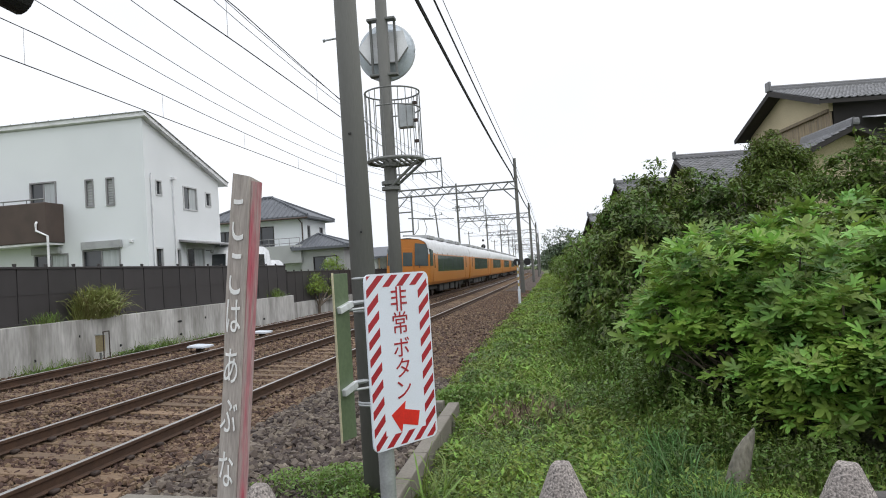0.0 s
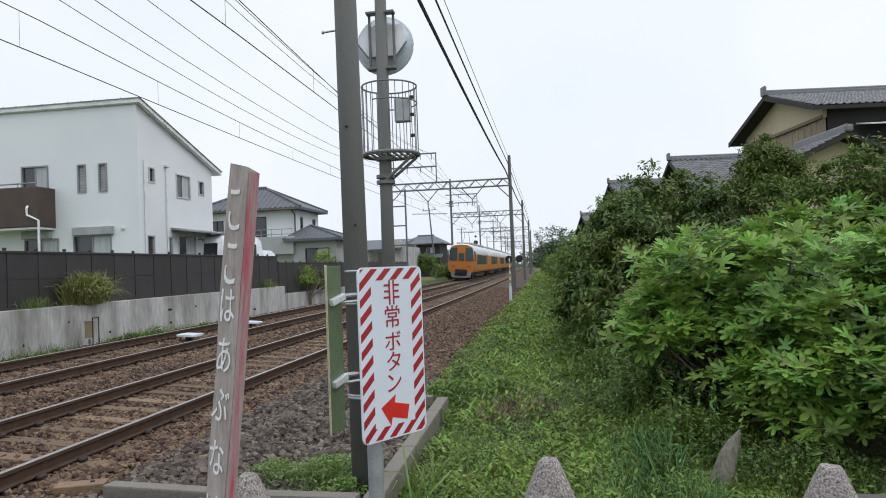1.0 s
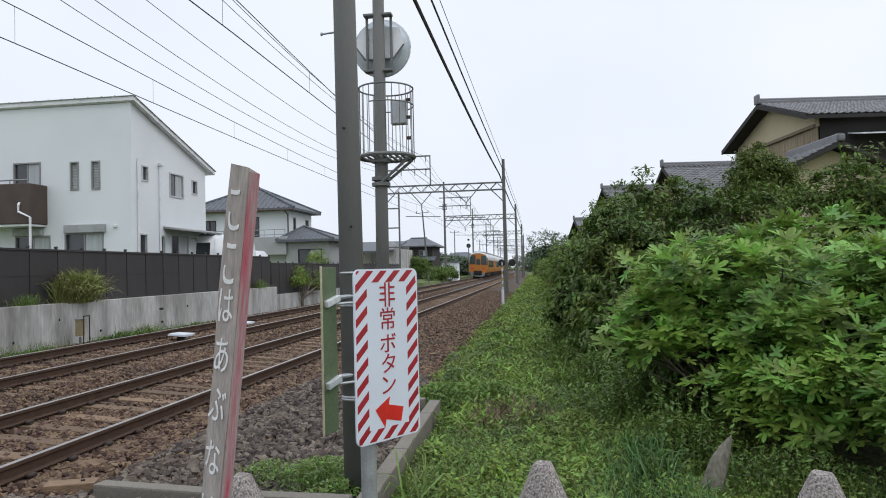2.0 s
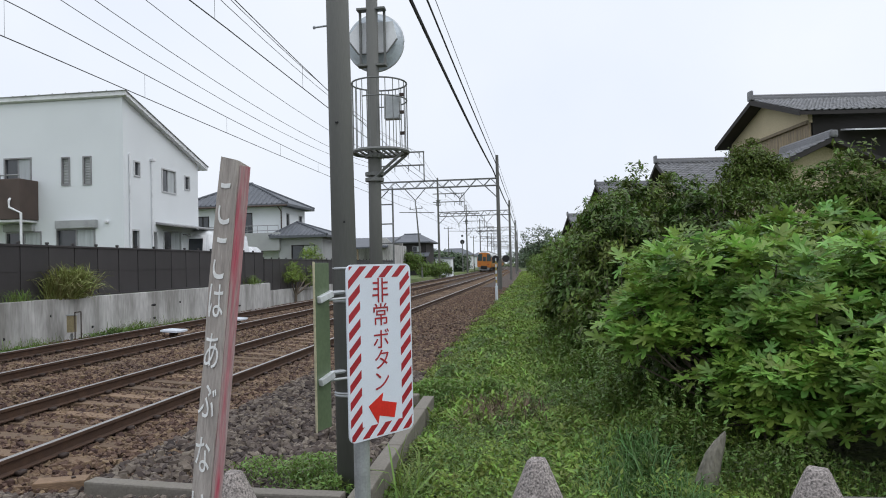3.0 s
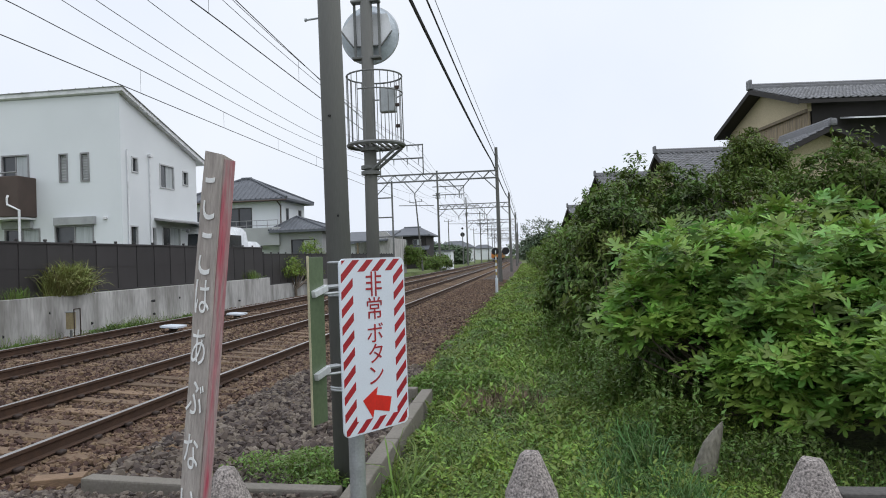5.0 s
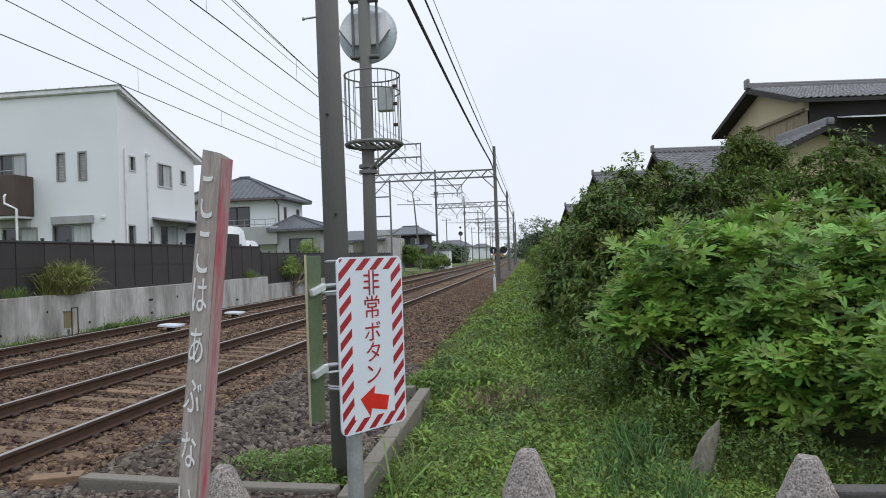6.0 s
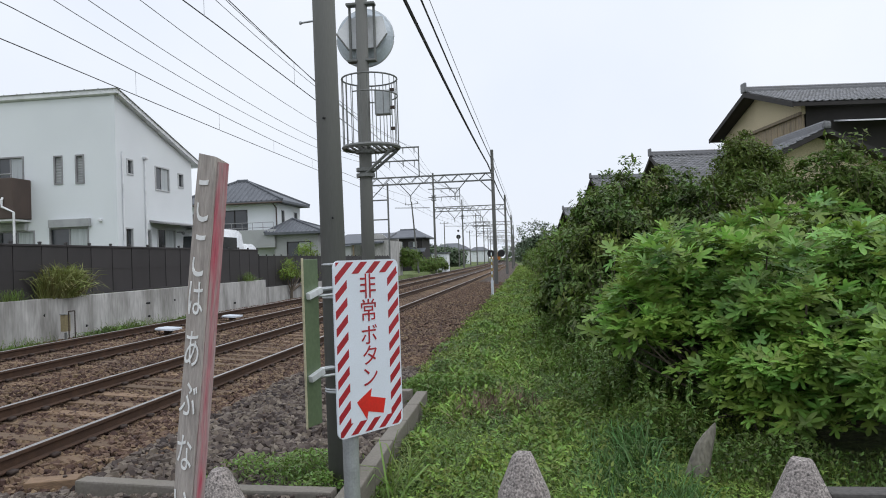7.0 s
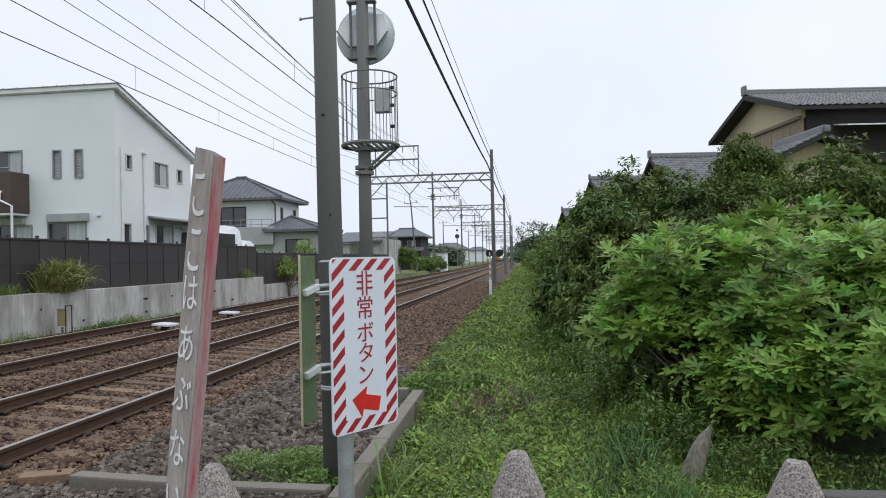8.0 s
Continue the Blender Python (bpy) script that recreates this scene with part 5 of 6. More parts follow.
        d = part("end_door", box(B(), (0, f - 0.02, 2.05), (0.74, 0.05, 2.1), bev=0.01), M["orange"], c)
        part("door_window", box(B(), (0, f - 0.05, 2.42), (0.6, 0.02, 0.85), bev=0.006), M["train_glass"], d)
        part("coupler", box(B(), (0, f - 0.25, 0.78), (0.34, 0.6, 0.3), bev=0.04), M["black"], c)
        part("coupler_shroud", box(B(), (0, f - 0.03, 0.80), (1.25, 0.2, 0.62), bev=0.06), M["black"], c)
        bm = B()
        prism(bm, [(-1.12, f + 0.02, 0.82), (-1.0, f + 0.1, 0.28), (-0.4, f - 0.02, 0.22), (0.4, f - 0.02, 0.22), (1.0, f + 0.1, 0.28), (1.12, f + 0.02, 0.82)], (0, 0.12, 0))
        part("skirt", bm, M["skirt"], c)
    # underframe and bogies
    part("underframe", span(B(), (-1.15, y0 + 0.6, 0.72), (1.15, -y0 - 0.6, 0.85)), M["underframe"], c)
    for yy, ln in ((-3.8, 1.6), (-1.4, 2.2), (1.5, 2.0), (4.0, 1.4)):
        part("equipment", box(B(), (0, yy, 0.5), (2.2, ln, 0.45), bev=0.03), M["underframe"], c)
    for by in (-6.9, 6.9):
        bo = part("bogie", box(B(), (0, by, 0.58), (2.1, 3.0, 0.22), bev=0.04), M["underframe"], c)
        for dy in (-1.05, 1.05):
            for s in (-1, 1):
                part("wheel", rod(B(), (s * 0.69, by + dy, 0.43), (s * 0.82, by + dy, 0.43), 0.43, seg=20), M["iron"], bo)
    for yy in (-6.5, -2.2, 2.2, 6.5):
        part("roof_unit", box(B(), (0, yy, 3.92), (1.7, 2.6, 0.22), bev=0.05), M["shutter"], c)
    if cab:
        pan = part("pantograph", box(B(), (0, y0 + 4.2, 3.95), (1.4, 1.3, 0.1)), M["steel"], c)
        for s in (-1, 1):
            part("lower_arm", rod(B(), (s * 0.4, y0 + 3.7, 4.0), (s * 0.3, y0 + 4.9, 4.55), 0.025), M["steel"], pan)
            part("upper_arm", rod(B(), (s * 0.3, y0 + 4.9, 4.55), (s * 0.2, y0 + 4.2, 5.2), 0.02), M["steel"], pan)
        part("collector", box(B(), (0, y0 + 4.2, 5.22), (1.7, 0.3, 0.05)), M["steel"], pan)
    return c


CARS = [train_car(True), train_car(False)]
for n_car in range(3):
    CARS.append(copy_thing(CARS[1], pose(0, 0, 0)))
CARS.append(copy_thing(CARS[0], pose(0, 0, 0)))
END_AT, SPEED, PITCH = 43.0, 31.6, 20.8


# ---------------------------------------------------------------- plants
LEAF_V = [(0, -1.0, 0), (0.42, -0.1, 0.10), (0, 1.0, -0.12), (-0.42, -0.1, 0.10), (0, -0.1, 0.0)]
LEAF_F = [(0, 1, 4), (1, 2, 4), (2, 3, 4), (3, 0, 4)]
LANCE_V = [(0, 0, 0), (0.20, 0.32, 0.05), (0.15, 0.74, 0.0), (0, 1.1, -0.14), (-0.15, 0.74, 0.0), (-0.20, 0.32, 0.05), (0, 0.42, 0.0)]
LANCE_F = [(i, (i + 1) % 6, 6) for i in range(6)]
BLADE_V = [(-0.035, 0, 0), (0.035, 0, 0), (0.028, 0.10, 0.5), (-0.028, 0.10, 0.5), (0, 0.38, 0.95)]
BLADE_F = [(0, 1, 2, 3), (3, 2, 4)]


def fig_leaf():
    """A five-lobed leaf lying in xy, stalk at the origin, tip along y."""
    out = [(0, 0.0), (0.12, -0.09), (0.30, -0.15), (0.46, -0.06), (0.40, 0.08), (0.22, 0.19), (0.17, 0.24), (0.36, 0.40), (0.52, 0.60), (0.55, 0.78),
           (0.42, 0.76), (0.24, 0.58), (0.12, 0.50), (0.18, 0.76), (0.16, 1.00), (0, 1.18)]
    pts = out + [(-x, y) for x, y in reversed(out[1:-1])]
    v = [(x, y, 0.20 * abs(x) - 0.11 * y * y) for x, y in pts] + [(0, 0.30, -0.03)]
    n = len(pts)
    return v, [(i, (i + 1) % n, n) for i in range(n)]


def clumps(rng, c, r, n, up=-0.25):
    """Ways and places on the uneven shell of an ellipsoid."""
    w = rng.normal(0, 1, (n * 3, 3))
    w /= np.linalg.norm(w, axis=1, keepdims=True)
    w = w[w[:, 2] > up][:n]
    bump = np.array([0.80 + 0.42 * noise.noise(Vector(q * 1.7) + Vector(c)) + 0.16 * noise.noise(Vector(q * 4.5) + Vector(c)) for q in w])
    return w, np.array(c) + w * np.array(r) * bump[:, None]


def crown(rng, c, r, leaves, size, per=26, spread=0.20, up=-0.25, inner=0.25):
    """Places, leaf ways for a crown of many clumps, some inside."""
    k = max(8, leaves // per)
    w, p = clumps(rng, c, r, k, up)
    deep = rng.random(len(p)) < inner
    p = np.where(deep[:, None], np.array(c) + (p - np.array(c)) * rng.uniform(0.45, 0.85, (len(p), 1)), p)
    i = rng.integers(0, len(p), leaves)
    s = spread * rng.uniform(0.5, 1.3, (len(p), 1))[i]
    q = p[i] + np.clip(rng.normal(0, 1, (leaves, 3)), -1.5, 1.5) * s * np.array([1, 1, 0.7])
    aim = w[i] * 0.7 + np.array([0, 0, 0.55])
    return q, turns_of(leaves, rng, 0.55, (size * 0.7, size * 1.3), aim)


def limbs(bm, rng, foot, tops, r):
    for t in tops:
        a, b = Vector(foot), Vector(t)
        mid = a.lerp(b, 0.5) + Vector((rng.uniform(-.2, .2), rng.uniform(-.2, .2), 0.15))
        rod(bm, a, mid, r, r * 0.7, seg=7)
        rod(bm, mid, b, r * 0.7, r * 0.25, seg=6)
    return bm


def bush(name, label, category, foot, blobs, material, size, seed, per=26, spread=0.2, twigs=0, group=""):
    """A shrub or tree: trunk with limbs, and a crown of many leaves over several swellings."""
    rng = np.random.default_rng(seed)
    t = thing(name, label, category, at=foot, group=group)
    o = np.array(foot)
    P, T, tops = [], [], []
    for c, r, n in blobs:
        q, m = crown(rng, c, r, n, size, per, spread)
        keep = q[:, 2] > foot[2] + 0.02
        P.append(q[keep] - o)
        T.append(m[keep])
        for _ in range(4):
            tops.append(np.array(c) - o + rng.uniform(-0.5, 0.5, 3) * np.array(r))
    tr = B()
    rod(tr, (0, 0, -0.3), (0.03, 0, 0.45), 0.09, 0.07, seg=9)
    part("trunk", tr, M["bark"], t)
    part("branching", limbs(B(), rng, (0.03, 0, 0.4), tops, 0.045), M["bark"], t)
    if twigs:
        q, w, tw = [], [], B()
        for c, r, n in blobs:
            ww, pp = clumps(rng, c, r, twigs, 0.15)
            for a, b in zip(ww, pp):
                d = a * 0.5 + np.array([0, 0, 0.8]) + rng.normal(0, 0.25, 3)
                ln = rng.uniform(0.2, 0.55)
                tip = b + d * ln
                rod(tw, b - o, tip - o, 0.006, 0.003, seg=4, caps=False)
                for u in np.linspace(0.2, 1, 7):
                    q.append(b + d * ln * u + rng.normal(0, 0.02, 3) - o)
                    w.append(a + rng.normal(0, 0.6, 3))
        part("twigs", tw, M["bark"], t)["kind"] = "stuff"
        w = np.array(w)
        P.append(np.array(q))
        T.append(turns_of(len(q), rng, 0.5, (size * 0.8, size * 1.4), w))
    me = many("foliage", LEAF_V, LEAF_F, np.concatenate(T), np.concatenate(P), M[material])
    stuff("foliage", me, "", "", parent=t)
    return t


def fig_tree():
    rng = np.random.default_rng(21)
    foot = (2.6, 8.4, -0.25)
    t = thing("fig_tree", "bright green fig tree with large lobed leaves on low spreading branches", "fig tree", at=foot)
    blobs = [((2.6, 8.5, 1.15), (2.05, 1.55, 1.02), 420), ((3.9, 8.0, 1.0), (1.5, 1.5, 1.0), 300), ((2.72, 7.4, 0.45), (1.2, 0.95, 0.82), 270), ((1.55, 8.6, 0.95), (1.0, 1.1, 0.62), 160), ((3.7, 7.3, 0.5), (1.2, 0.95, 0.8), 190), ((3.35, 6.35, 0.55), (0.9, 0.75, 0.6), 110)]
    v, f = fig_leaf()
    o = np.array(foot)
    locs, turns, shoots = [], [], []
    for c, r, n in blobs:
        w, p = clumps(rng, c, r, n, -0.45)
        for a, b in zip(w, p):
            if b[2] < 0.12:
                continue
            axis = a * 0.30 + np.array([0, -0.12, 0.95])
            axis /= np.linalg.norm(axis)
            shoots.append((b, axis))
            x = np.cross(axis, rng.normal(0, 1, 3))
            x /= np.linalg.norm(x)
            y = np.cross(axis, x)
            k = int(rng.integers(6, 10))
            for i in range(k):
                ang = 2.4 * i + rng.normal(0, 0.2)
                way = math.cos(ang) * x + math.sin(ang) * y
                el = 0.62 - 0.72 * i / k + rng.normal(0, 0.26)
                yy = way * math.cos(el) + axis * math.sin(el)
                zz = axis * math.cos(el) - way * math.sin(el)
                zz = zz + rng.normal(0, 0.32, 3)
                zz -= (zz @ yy) * yy
                zz /= np.linalg.norm(zz)
                s = rng.uniform(0.09, 0.185)
                locs.append(b - axis * 0.028 * (k - i) * -0.6 + way * 0.07 - o)
                turns.append(np.stack([np.cross(yy, zz), yy, zz], -1) * s)
    locs, turns = np.array(locs), np.array(turns)
    # the leaves on the side of the path are single pieces
    near = np.argsort(locs[:, 1] + 0.35 * np.abs(locs[:, 0]) - 0.2 * locs[:, 2])[:300]
    mask = np.zeros(len(locs), bool)
    mask[near] = True
    bm = B()
    vs = [bm.verts.new(q) for q in v]
    for q in f:
        bm.faces.new([vs[i] for i in q])
    me = mesh_of("leaf", bm, M["fig"])
    for i in near:
        m = Matrix(turns[i].tolist()).to_4x4()
        m.translation = locs[i]
        piece("leaf", me, t, m)
    stuff("foliage", many("foliage", v, f, turns[~mask], locs[~mask], M["fig"]), "", "", parent=t)
    stalk_v = [(-0.018, -0.55, -0.01), (0.018, -0.55, -0.01), (0.013, 0.05, 0.012), (-0.013, 0.05, 0.012), (0.0, 0.5, -0.04), (0, -0.25, -0.04)]
    stuff("leaf_stalks", many("leaf_stalks", stalk_v, [(0, 1, 2, 3), (3, 2, 4), (1, 0, 5), (0, 3, 5), (3, 2, 5), (2, 1, 5)], turns, locs, M["fig_stalk"]), "pale leaf stalks and midribs", "", parent=t)
    tr = B()
    for dx, dy in ((-0.25, 0.1), (0.15, -0.2), (0.3, 0.25)):
        rod(tr, (dx * 0.4, dy * 0.4, -0.2), (dx, dy, 0.5), 0.06, 0.045, seg=8)
    part("trunk", tr, M["bark"], t)
    bm = B()
    for b, a in shoots[::8]:
        q = b - o
        turn = q * 0.62 + np.append(rng.normal(0, 0.16, 2), -0.10)
        tube(bm, [q * 0.12 + np.array([0, 0, 0.25]), q * 0.36 + rng.normal(0, 0.07, 3), turn, q - a * 0.12, q - a * 0.01], 0.010, seg=5)
    part("branchwork", bm, M["bark"], t)["kind"] = "stuff"


def undergrowth():
    rng = np.random.default_rng(8)

    def height(x, y):
        return np.array([0.5 + 0.5 * noise.noise((a * 1.1, b * 0.8, 3.0)) for a, b in zip(x, y)])

    def strip(n, xlo, xhi, ylo, yhi):
        y = ylo * (yhi / ylo) ** rng.random(n)
        x = rng.uniform(xlo, xhi, n)
        wander = np.array([0.35 * noise.noise((0.0, b * 0.5, 9.0)) for b in y])
        edge = np.interp(y, [4, 9.5, 10, 14, 60], [-1.42, -1.50, -2.0, -2.15, -2.1]) + wander * (y > 9.5)
        edge = edge + (rng.normal(-0.12, 0.17, n)) * (y > 9.5)
        ok = (x > edge) & ((x < 1.7) | (y > 6.4))
        return x[ok], y[ok]

    def land(x, y):
        z = np.array([ground_z(a - CURVE * b * b, b) for a, b in zip(x, y)])
        return x - CURVE * y * y, y, z

    # low broad leaves
    x, y = strip(150000, -2.6, 2.6, 4.0, 150)
    h = height(x * 1.6, y * 1.5) ** 2 * 0.30 + 0.03 + np.clip((x - 0.4) * 0.28, 0, 0.45) * (y > 7) * rng.random(len(x))
    bx, by, bz = land(x, y)
    size = 0.0095 + 0.0017 * y
    t = turns_of(len(x), rng, 0.45, (0.7, 1.5)) * size[:, None, None]
    me = many("weeds", LEAF_V, LEAF_F, t, np.stack([bx, by, bz + 0.02 + h * rng.random(len(x)) ** 0.5], -1), M["weed"])
    stuff("weeds", me, "low green weeds and clover on the trackside verge", "weeds")
    # blades
    x, y = strip(46000, -2.5, 2.6, 4.0, 110)
    patch = height(x * 1.3 + 7, y * 1.2)
    ok = rng.random(len(x)) < 0.25 + patch
    x, y, patch = x[ok], y[ok], patch[ok]
    bx, by, bz = land(x, y)
    t = turns_of(len(x), rng, 0.25, (0.7, 1.4)) * (0.06 + 0.11 * patch + 0.0018 * y)[:, None, None]
    stuff("grass", many("grass", BLADE_V, BLADE_F, t, np.stack([bx, by, bz + 0.01], -1), M["blade"]), "green grass blades on the trackside verge", "grass")
    # mounds of clover and other leafy weeds over the strip
    n = 420
    my = 4.6 * (55 / 4.6) ** rng.random(n)
    mx = rng.uniform(-2.1, 1.3, n)
    keep = mx > np.interp(my, [4, 9.5, 10, 60], [-1.25, -1.35, -1.9, -1.95])
    mx, my = mx[keep], my[keep]
    k = 150
    r = np.repeat(rng.uniform(0.10, 0.30, len(mx)) * (1 + my / 30), k)
    q = np.stack([np.repeat(mx - CURVE * my * my, k), np.repeat(my, k), np.zeros(len(mx) * k)], -1)
    a, d = rng.uniform(0, 6.283, len(q)), np.sqrt(rng.random(len(q)))
    q[:, 0] += np.cos(a) * d * r
    q[:, 1] += np.sin(a) * d * r
    q[:, 2] = -0.25 + 0.05 + np.repeat(rng.uniform(0.08, 0.26, len(mx)), k) * (1 - d * d) * rng.uniform(0.55, 1.05, len(q))
    s = np.repeat(rng.uniform(0.011, 0.022, len(mx)) + 0.0016 * my, k)
    aim = np.stack([np.cos(a) * d * 0.6, np.sin(a) * d * 0.6, np.ones(len(q))], -1)
    t = turns_of(len(q), rng, 0.4, (0.7, 1.3), aim) * s[:, None, None]
    pick = np.repeat(rng.random(len(mx)) < 0.55, k)
    stuff("weed_mounds", many("weed_mounds", LEAF_V, LEAF_F, t[pick], q[pick], M["weed"]), "uneven leafy mounds of weeds on the verge", "weeds")
    stuff("clover_mounds", many("clover_mounds", LEAF_V, LEAF_F, t[~pick], q[~pick], M["clover"]), "darker mounds of clover on the verge", "clover")
    # single plants: a short stem with leaves round it, each kind in patches of its own
    def plants(name, label, n, k, hgt, leaf, material, seed, elev=0.25, yhi=16.0, cut=0.5):
        x, y = strip(n, -1.5, 1.7, 4.1, yhi)
        ok = np.array([0.5 + 0.5 * noise.noise((a * 0.9 + seed, b * 0.7, seed * 1.7)) for a, b in zip(x, y)]) > cut
        x, y, z = land(x[ok], y[ok])
        h = rng.uniform(*hgt, len(x))
        lean = rng.normal(0, 0.25, (len(x), 2))
        i = np.repeat(np.arange(len(x)), k)
        u = np.tile(np.linspace(0.25, 1, k), len(x))
        az = np.tile(np.arange(k) * 2.4, len(x)) + rng.normal(0, 0.3, len(i)) + i
        el = elev + 0.5 * u + rng.normal(0, 0.2, len(i))
        yy = np.stack([np.cos(az) * np.cos(el), np.sin(az) * np.cos(el), np.sin(el)], -1)
        zz = np.stack([-np.cos(az) * np.sin(el), -np.sin(az) * np.sin(el), np.cos(el)], -1)
        s = rng.uniform(*leaf, len(i)) * (1.15 - 0.45 * u) * np.clip(y / 9, 0.55, 1.2)[i]
        q = np.stack([x[i] + lean[i, 0] * u * h[i], y[i] + lean[i, 1] * u * h[i], z[i] + 0.02 + u * h[i]], -1)
        t = np.stack([np.cross(yy, zz), yy, zz], -1) * s[:, None, None]
        stuff(name, many(name, LANCE_V, LANCE_F, t, q, M[material]), label, "weeds")

    plants("mugwort_plants", "grey-green mugwort plants among the grass", 7000, 11, (0.05, 0.20), (0.03, 0.06), "mugwort", 4.0)
    plants("broadleaf_plants", "fresh green broad-leaved weeds on the verge", 7000, 9, (0.05, 0.18), (0.028, 0.06), "fresh", 11.0)
    plants("clover_plants", "dark green low weeds on the verge", 5600, 9, (0.04, 0.16), (0.025, 0.055), "clover", 19.0)
    plants("far_plants", "green weeds farther along the verge", 2600, 8, (0.08, 0.26), (0.08, 0.15), "fresh", 23.0, yhi=45.0, cut=0.42)
    # a withered brown patch in the strip
    n = 900
    q = np.stack([rng.normal(-0.62, 0.26, n), rng.normal(9.3, 0.5, n), np.full(n, -0.2)], -1)
    stuff("withered_grass", many("withered_grass", BLADE_V, BLADE_F, turns_of(n, rng, 0.9, (0.12, 0.3)), q, M["dry"]), "patch of withered brown stems in the verge", "grass")
    # tall leafy sprigs before the shrubs
    n, k = 170, 26
    sy = rng.uniform(6.6, 15.5, n)
    sx = np.interp(sy, [6.6, 9, 12, 15.5], [1.25, 0.85, 0.65, 0.45]) + rng.normal(0, 0.22, n)
    hh = rng.uniform(0.35, 0.95, n)
    lean = rng.normal(0, 0.18, (n, 2))
    u = np.tile(np.linspace(0.15, 1, k), n)
    i = np.repeat(np.arange(n), k)
    a = rng.uniform(0, 6.283, n * k)
    out = np.stack([np.cos(a), np.sin(a)], -1)
    q = np.stack([sx[i] + lean[i, 0] * u * hh[i], sy[i] + lean[i, 1] * u * hh[i], -0.28 + u * hh[i]], -1)
    q[:, :2] += out * 0.05 * (1.2 - u)[:, None]
    t = turns_of(n * k, rng, 0.35, (0.025, 0.045), np.concatenate([out * 0.5, np.ones((n * k, 1))], 1))
    stuff("weed_sprigs", many("weed_sprigs", LEAF_V, LEAF_F, t, q, M["clover"]), "tall leafy weed sprigs before the shrubs", "weeds")
    bm = B()
    for x, y, h, (lx, ly) in zip(sx, sy, hh, lean):
        rod(bm, (x, y, -0.3), (x + lx * h, y + ly * h, -0.28 + h), 0.005, 0.002, seg=4, caps=False)
    stuff("sprig_stems", mesh_of("sprig_stems", bm, M["clover"]), "thin upright stems of the weed sprigs", "weeds")
    # clumps of taller weeds: by the pole, at the kerb's corner and before the shrubs
    spots = [(-2.15, 6.3, 0.42, 0.26, 1500), (-1.85, 5.75, 0.22, 0.24, 600), (-2.75, 6.5, 0.35, 0.16, 450), (-1.55, 10.1, 0.55, 0.34, 2400), (-0.9, 10.4, 0.4, 0.3, 1500), (1.15, 7.3, 0.5, 0.5, 2600), (1.0, 9.2, 0.55, 0.55, 3000),
             (0.75, 11.5, 0.6, 0.6, 3000), (0.55, 13.6, 0.6, 0.7, 3000), (1.9, 6.3, 0.6, 0.4, 2200), (2.8, 5.8, 0.7, 0.36, 2000), (0.5, 16.5, 0.7, 0.8, 2600)]
    for x, y, r, hh, n in spots:
        w = thing("weed_clump", "leafy green weed clump on the verge", "weeds", at=(x, y, -0.3), kind="stuff", group="weed clumps")
        q = rng.normal(0, 0.5, (n, 3)) * np.array([r, r, 0])
        q[:, 2] = hh * rng.random(n) ** 0.7 * np.exp(-(q[:, 0] ** 2 + q[:, 1] ** 2) / r ** 2 * 0.5) + 0.1
        s = 0.011 + 0.0019 * y
        # clumps below the fig take darker leaves, standing in for its shade
        stuff("foliage", many("foliage", LEAF_V, LEAF_F, turns_of(n, rng, 0.6, (0.6 * s, 1.5 * s)), q, M["leaf_dark" if x > 1.5 else "leaf_mid" if x > 0.3 else "clover"]), "", "", parent=w)
        k = n // 8
        q = rng.normal(0, 0.5, (k, 3)) * np.array([r, r, 0]) + np.array([0, 0, 0.02])
        stuff("stems", many("stems", BLADE_V, BLADE_F, turns_of(k, rng, 0.35, (hh * 0.4, hh * 0.85)), q, M["blade"]), "", "", parent=w)


def grass_tuft(at, n, r, h, label, material="blade"):
    rng = np.random.default_rng(int(abs(at[1]) * 10))
    g = thing("grass_tuft", label, "grass tuft", at=at, group="grass tufts")
    q = np.concatenate([rng.normal(0, r, (n, 2)) * np.array([[0.25, 1.0]]), np.zeros((n, 1))], 1)
    v = [(-0.012, 0, 0), (0.012, 0, 0), (0.014, 0.12, 0.5), (-0.014, 0.12, 0.5), (0.011, 0.38, 0.85), (-0.011, 0.38, 0.85), (0, 0.72, 0.86)]
    f = [(0, 1, 2, 3), (3, 2, 4, 5), (5, 4, 6)]
    stuff("leafage", many("leafage", v, f, turns_of(n, rng, 0.3, (h * 0.6, h * 1.15)), q, M[material]), "", "", parent=g)


def wall_weed(at, half, tall, n, seed, label):
    """A low row of leafy weeds along y."""
    rng = np.random.default_rng(seed)
    w = thing("wall_weed", label, "weeds", at=at, kind="stuff", group="wall weeds")
    y = np.clip(rng.normal(0, 0.45, n), -1.2, 1.2) * half
    h = np.array([0.5 + 0.5 * noise.noise((0.0, v * 2.2 + seed, 1.0)) for v in y]) * tall
    q = np.stack([rng.normal(0, 0.07, n), y, h * rng.random(n) ** 0.6], -1)
    stuff("foliage", many("foliage", LANCE_V, LANCE_F, turns_of(n, rng, 0.7, (0.04, 0.085)), q, M["clover"]), "", "", parent=w)


# ---------------------------------------------------------------- houses beyond the shrubs
TILE_V = [(-0.14, 0, 0.0), (-0.05, 0, -0.012), (0.04, 0, 0.0), (0.10, 0, 0.035), (0.15, 0, 0.01), (-0.14, -0.29, 0.03), (-0.05, -0.29, 0.018), (0.04, -0.29, 0.03), (0.10, -0.29, 0.065), (0.15, -0.29, 0.04),
          (-0.14, -0.29, 0.0), (-0.05, -0.29, -0.012), (0.04, -0.29, 0.0), (0.10, -0.29, 0.035), (0.15, -0.29, 0.01)]
TILE_F = [(i, i + 1, i + 6, i + 5) for i in range(4)] + [(5 + i, 6 + i, 11 + i, 10 + i) for i in range(4)]


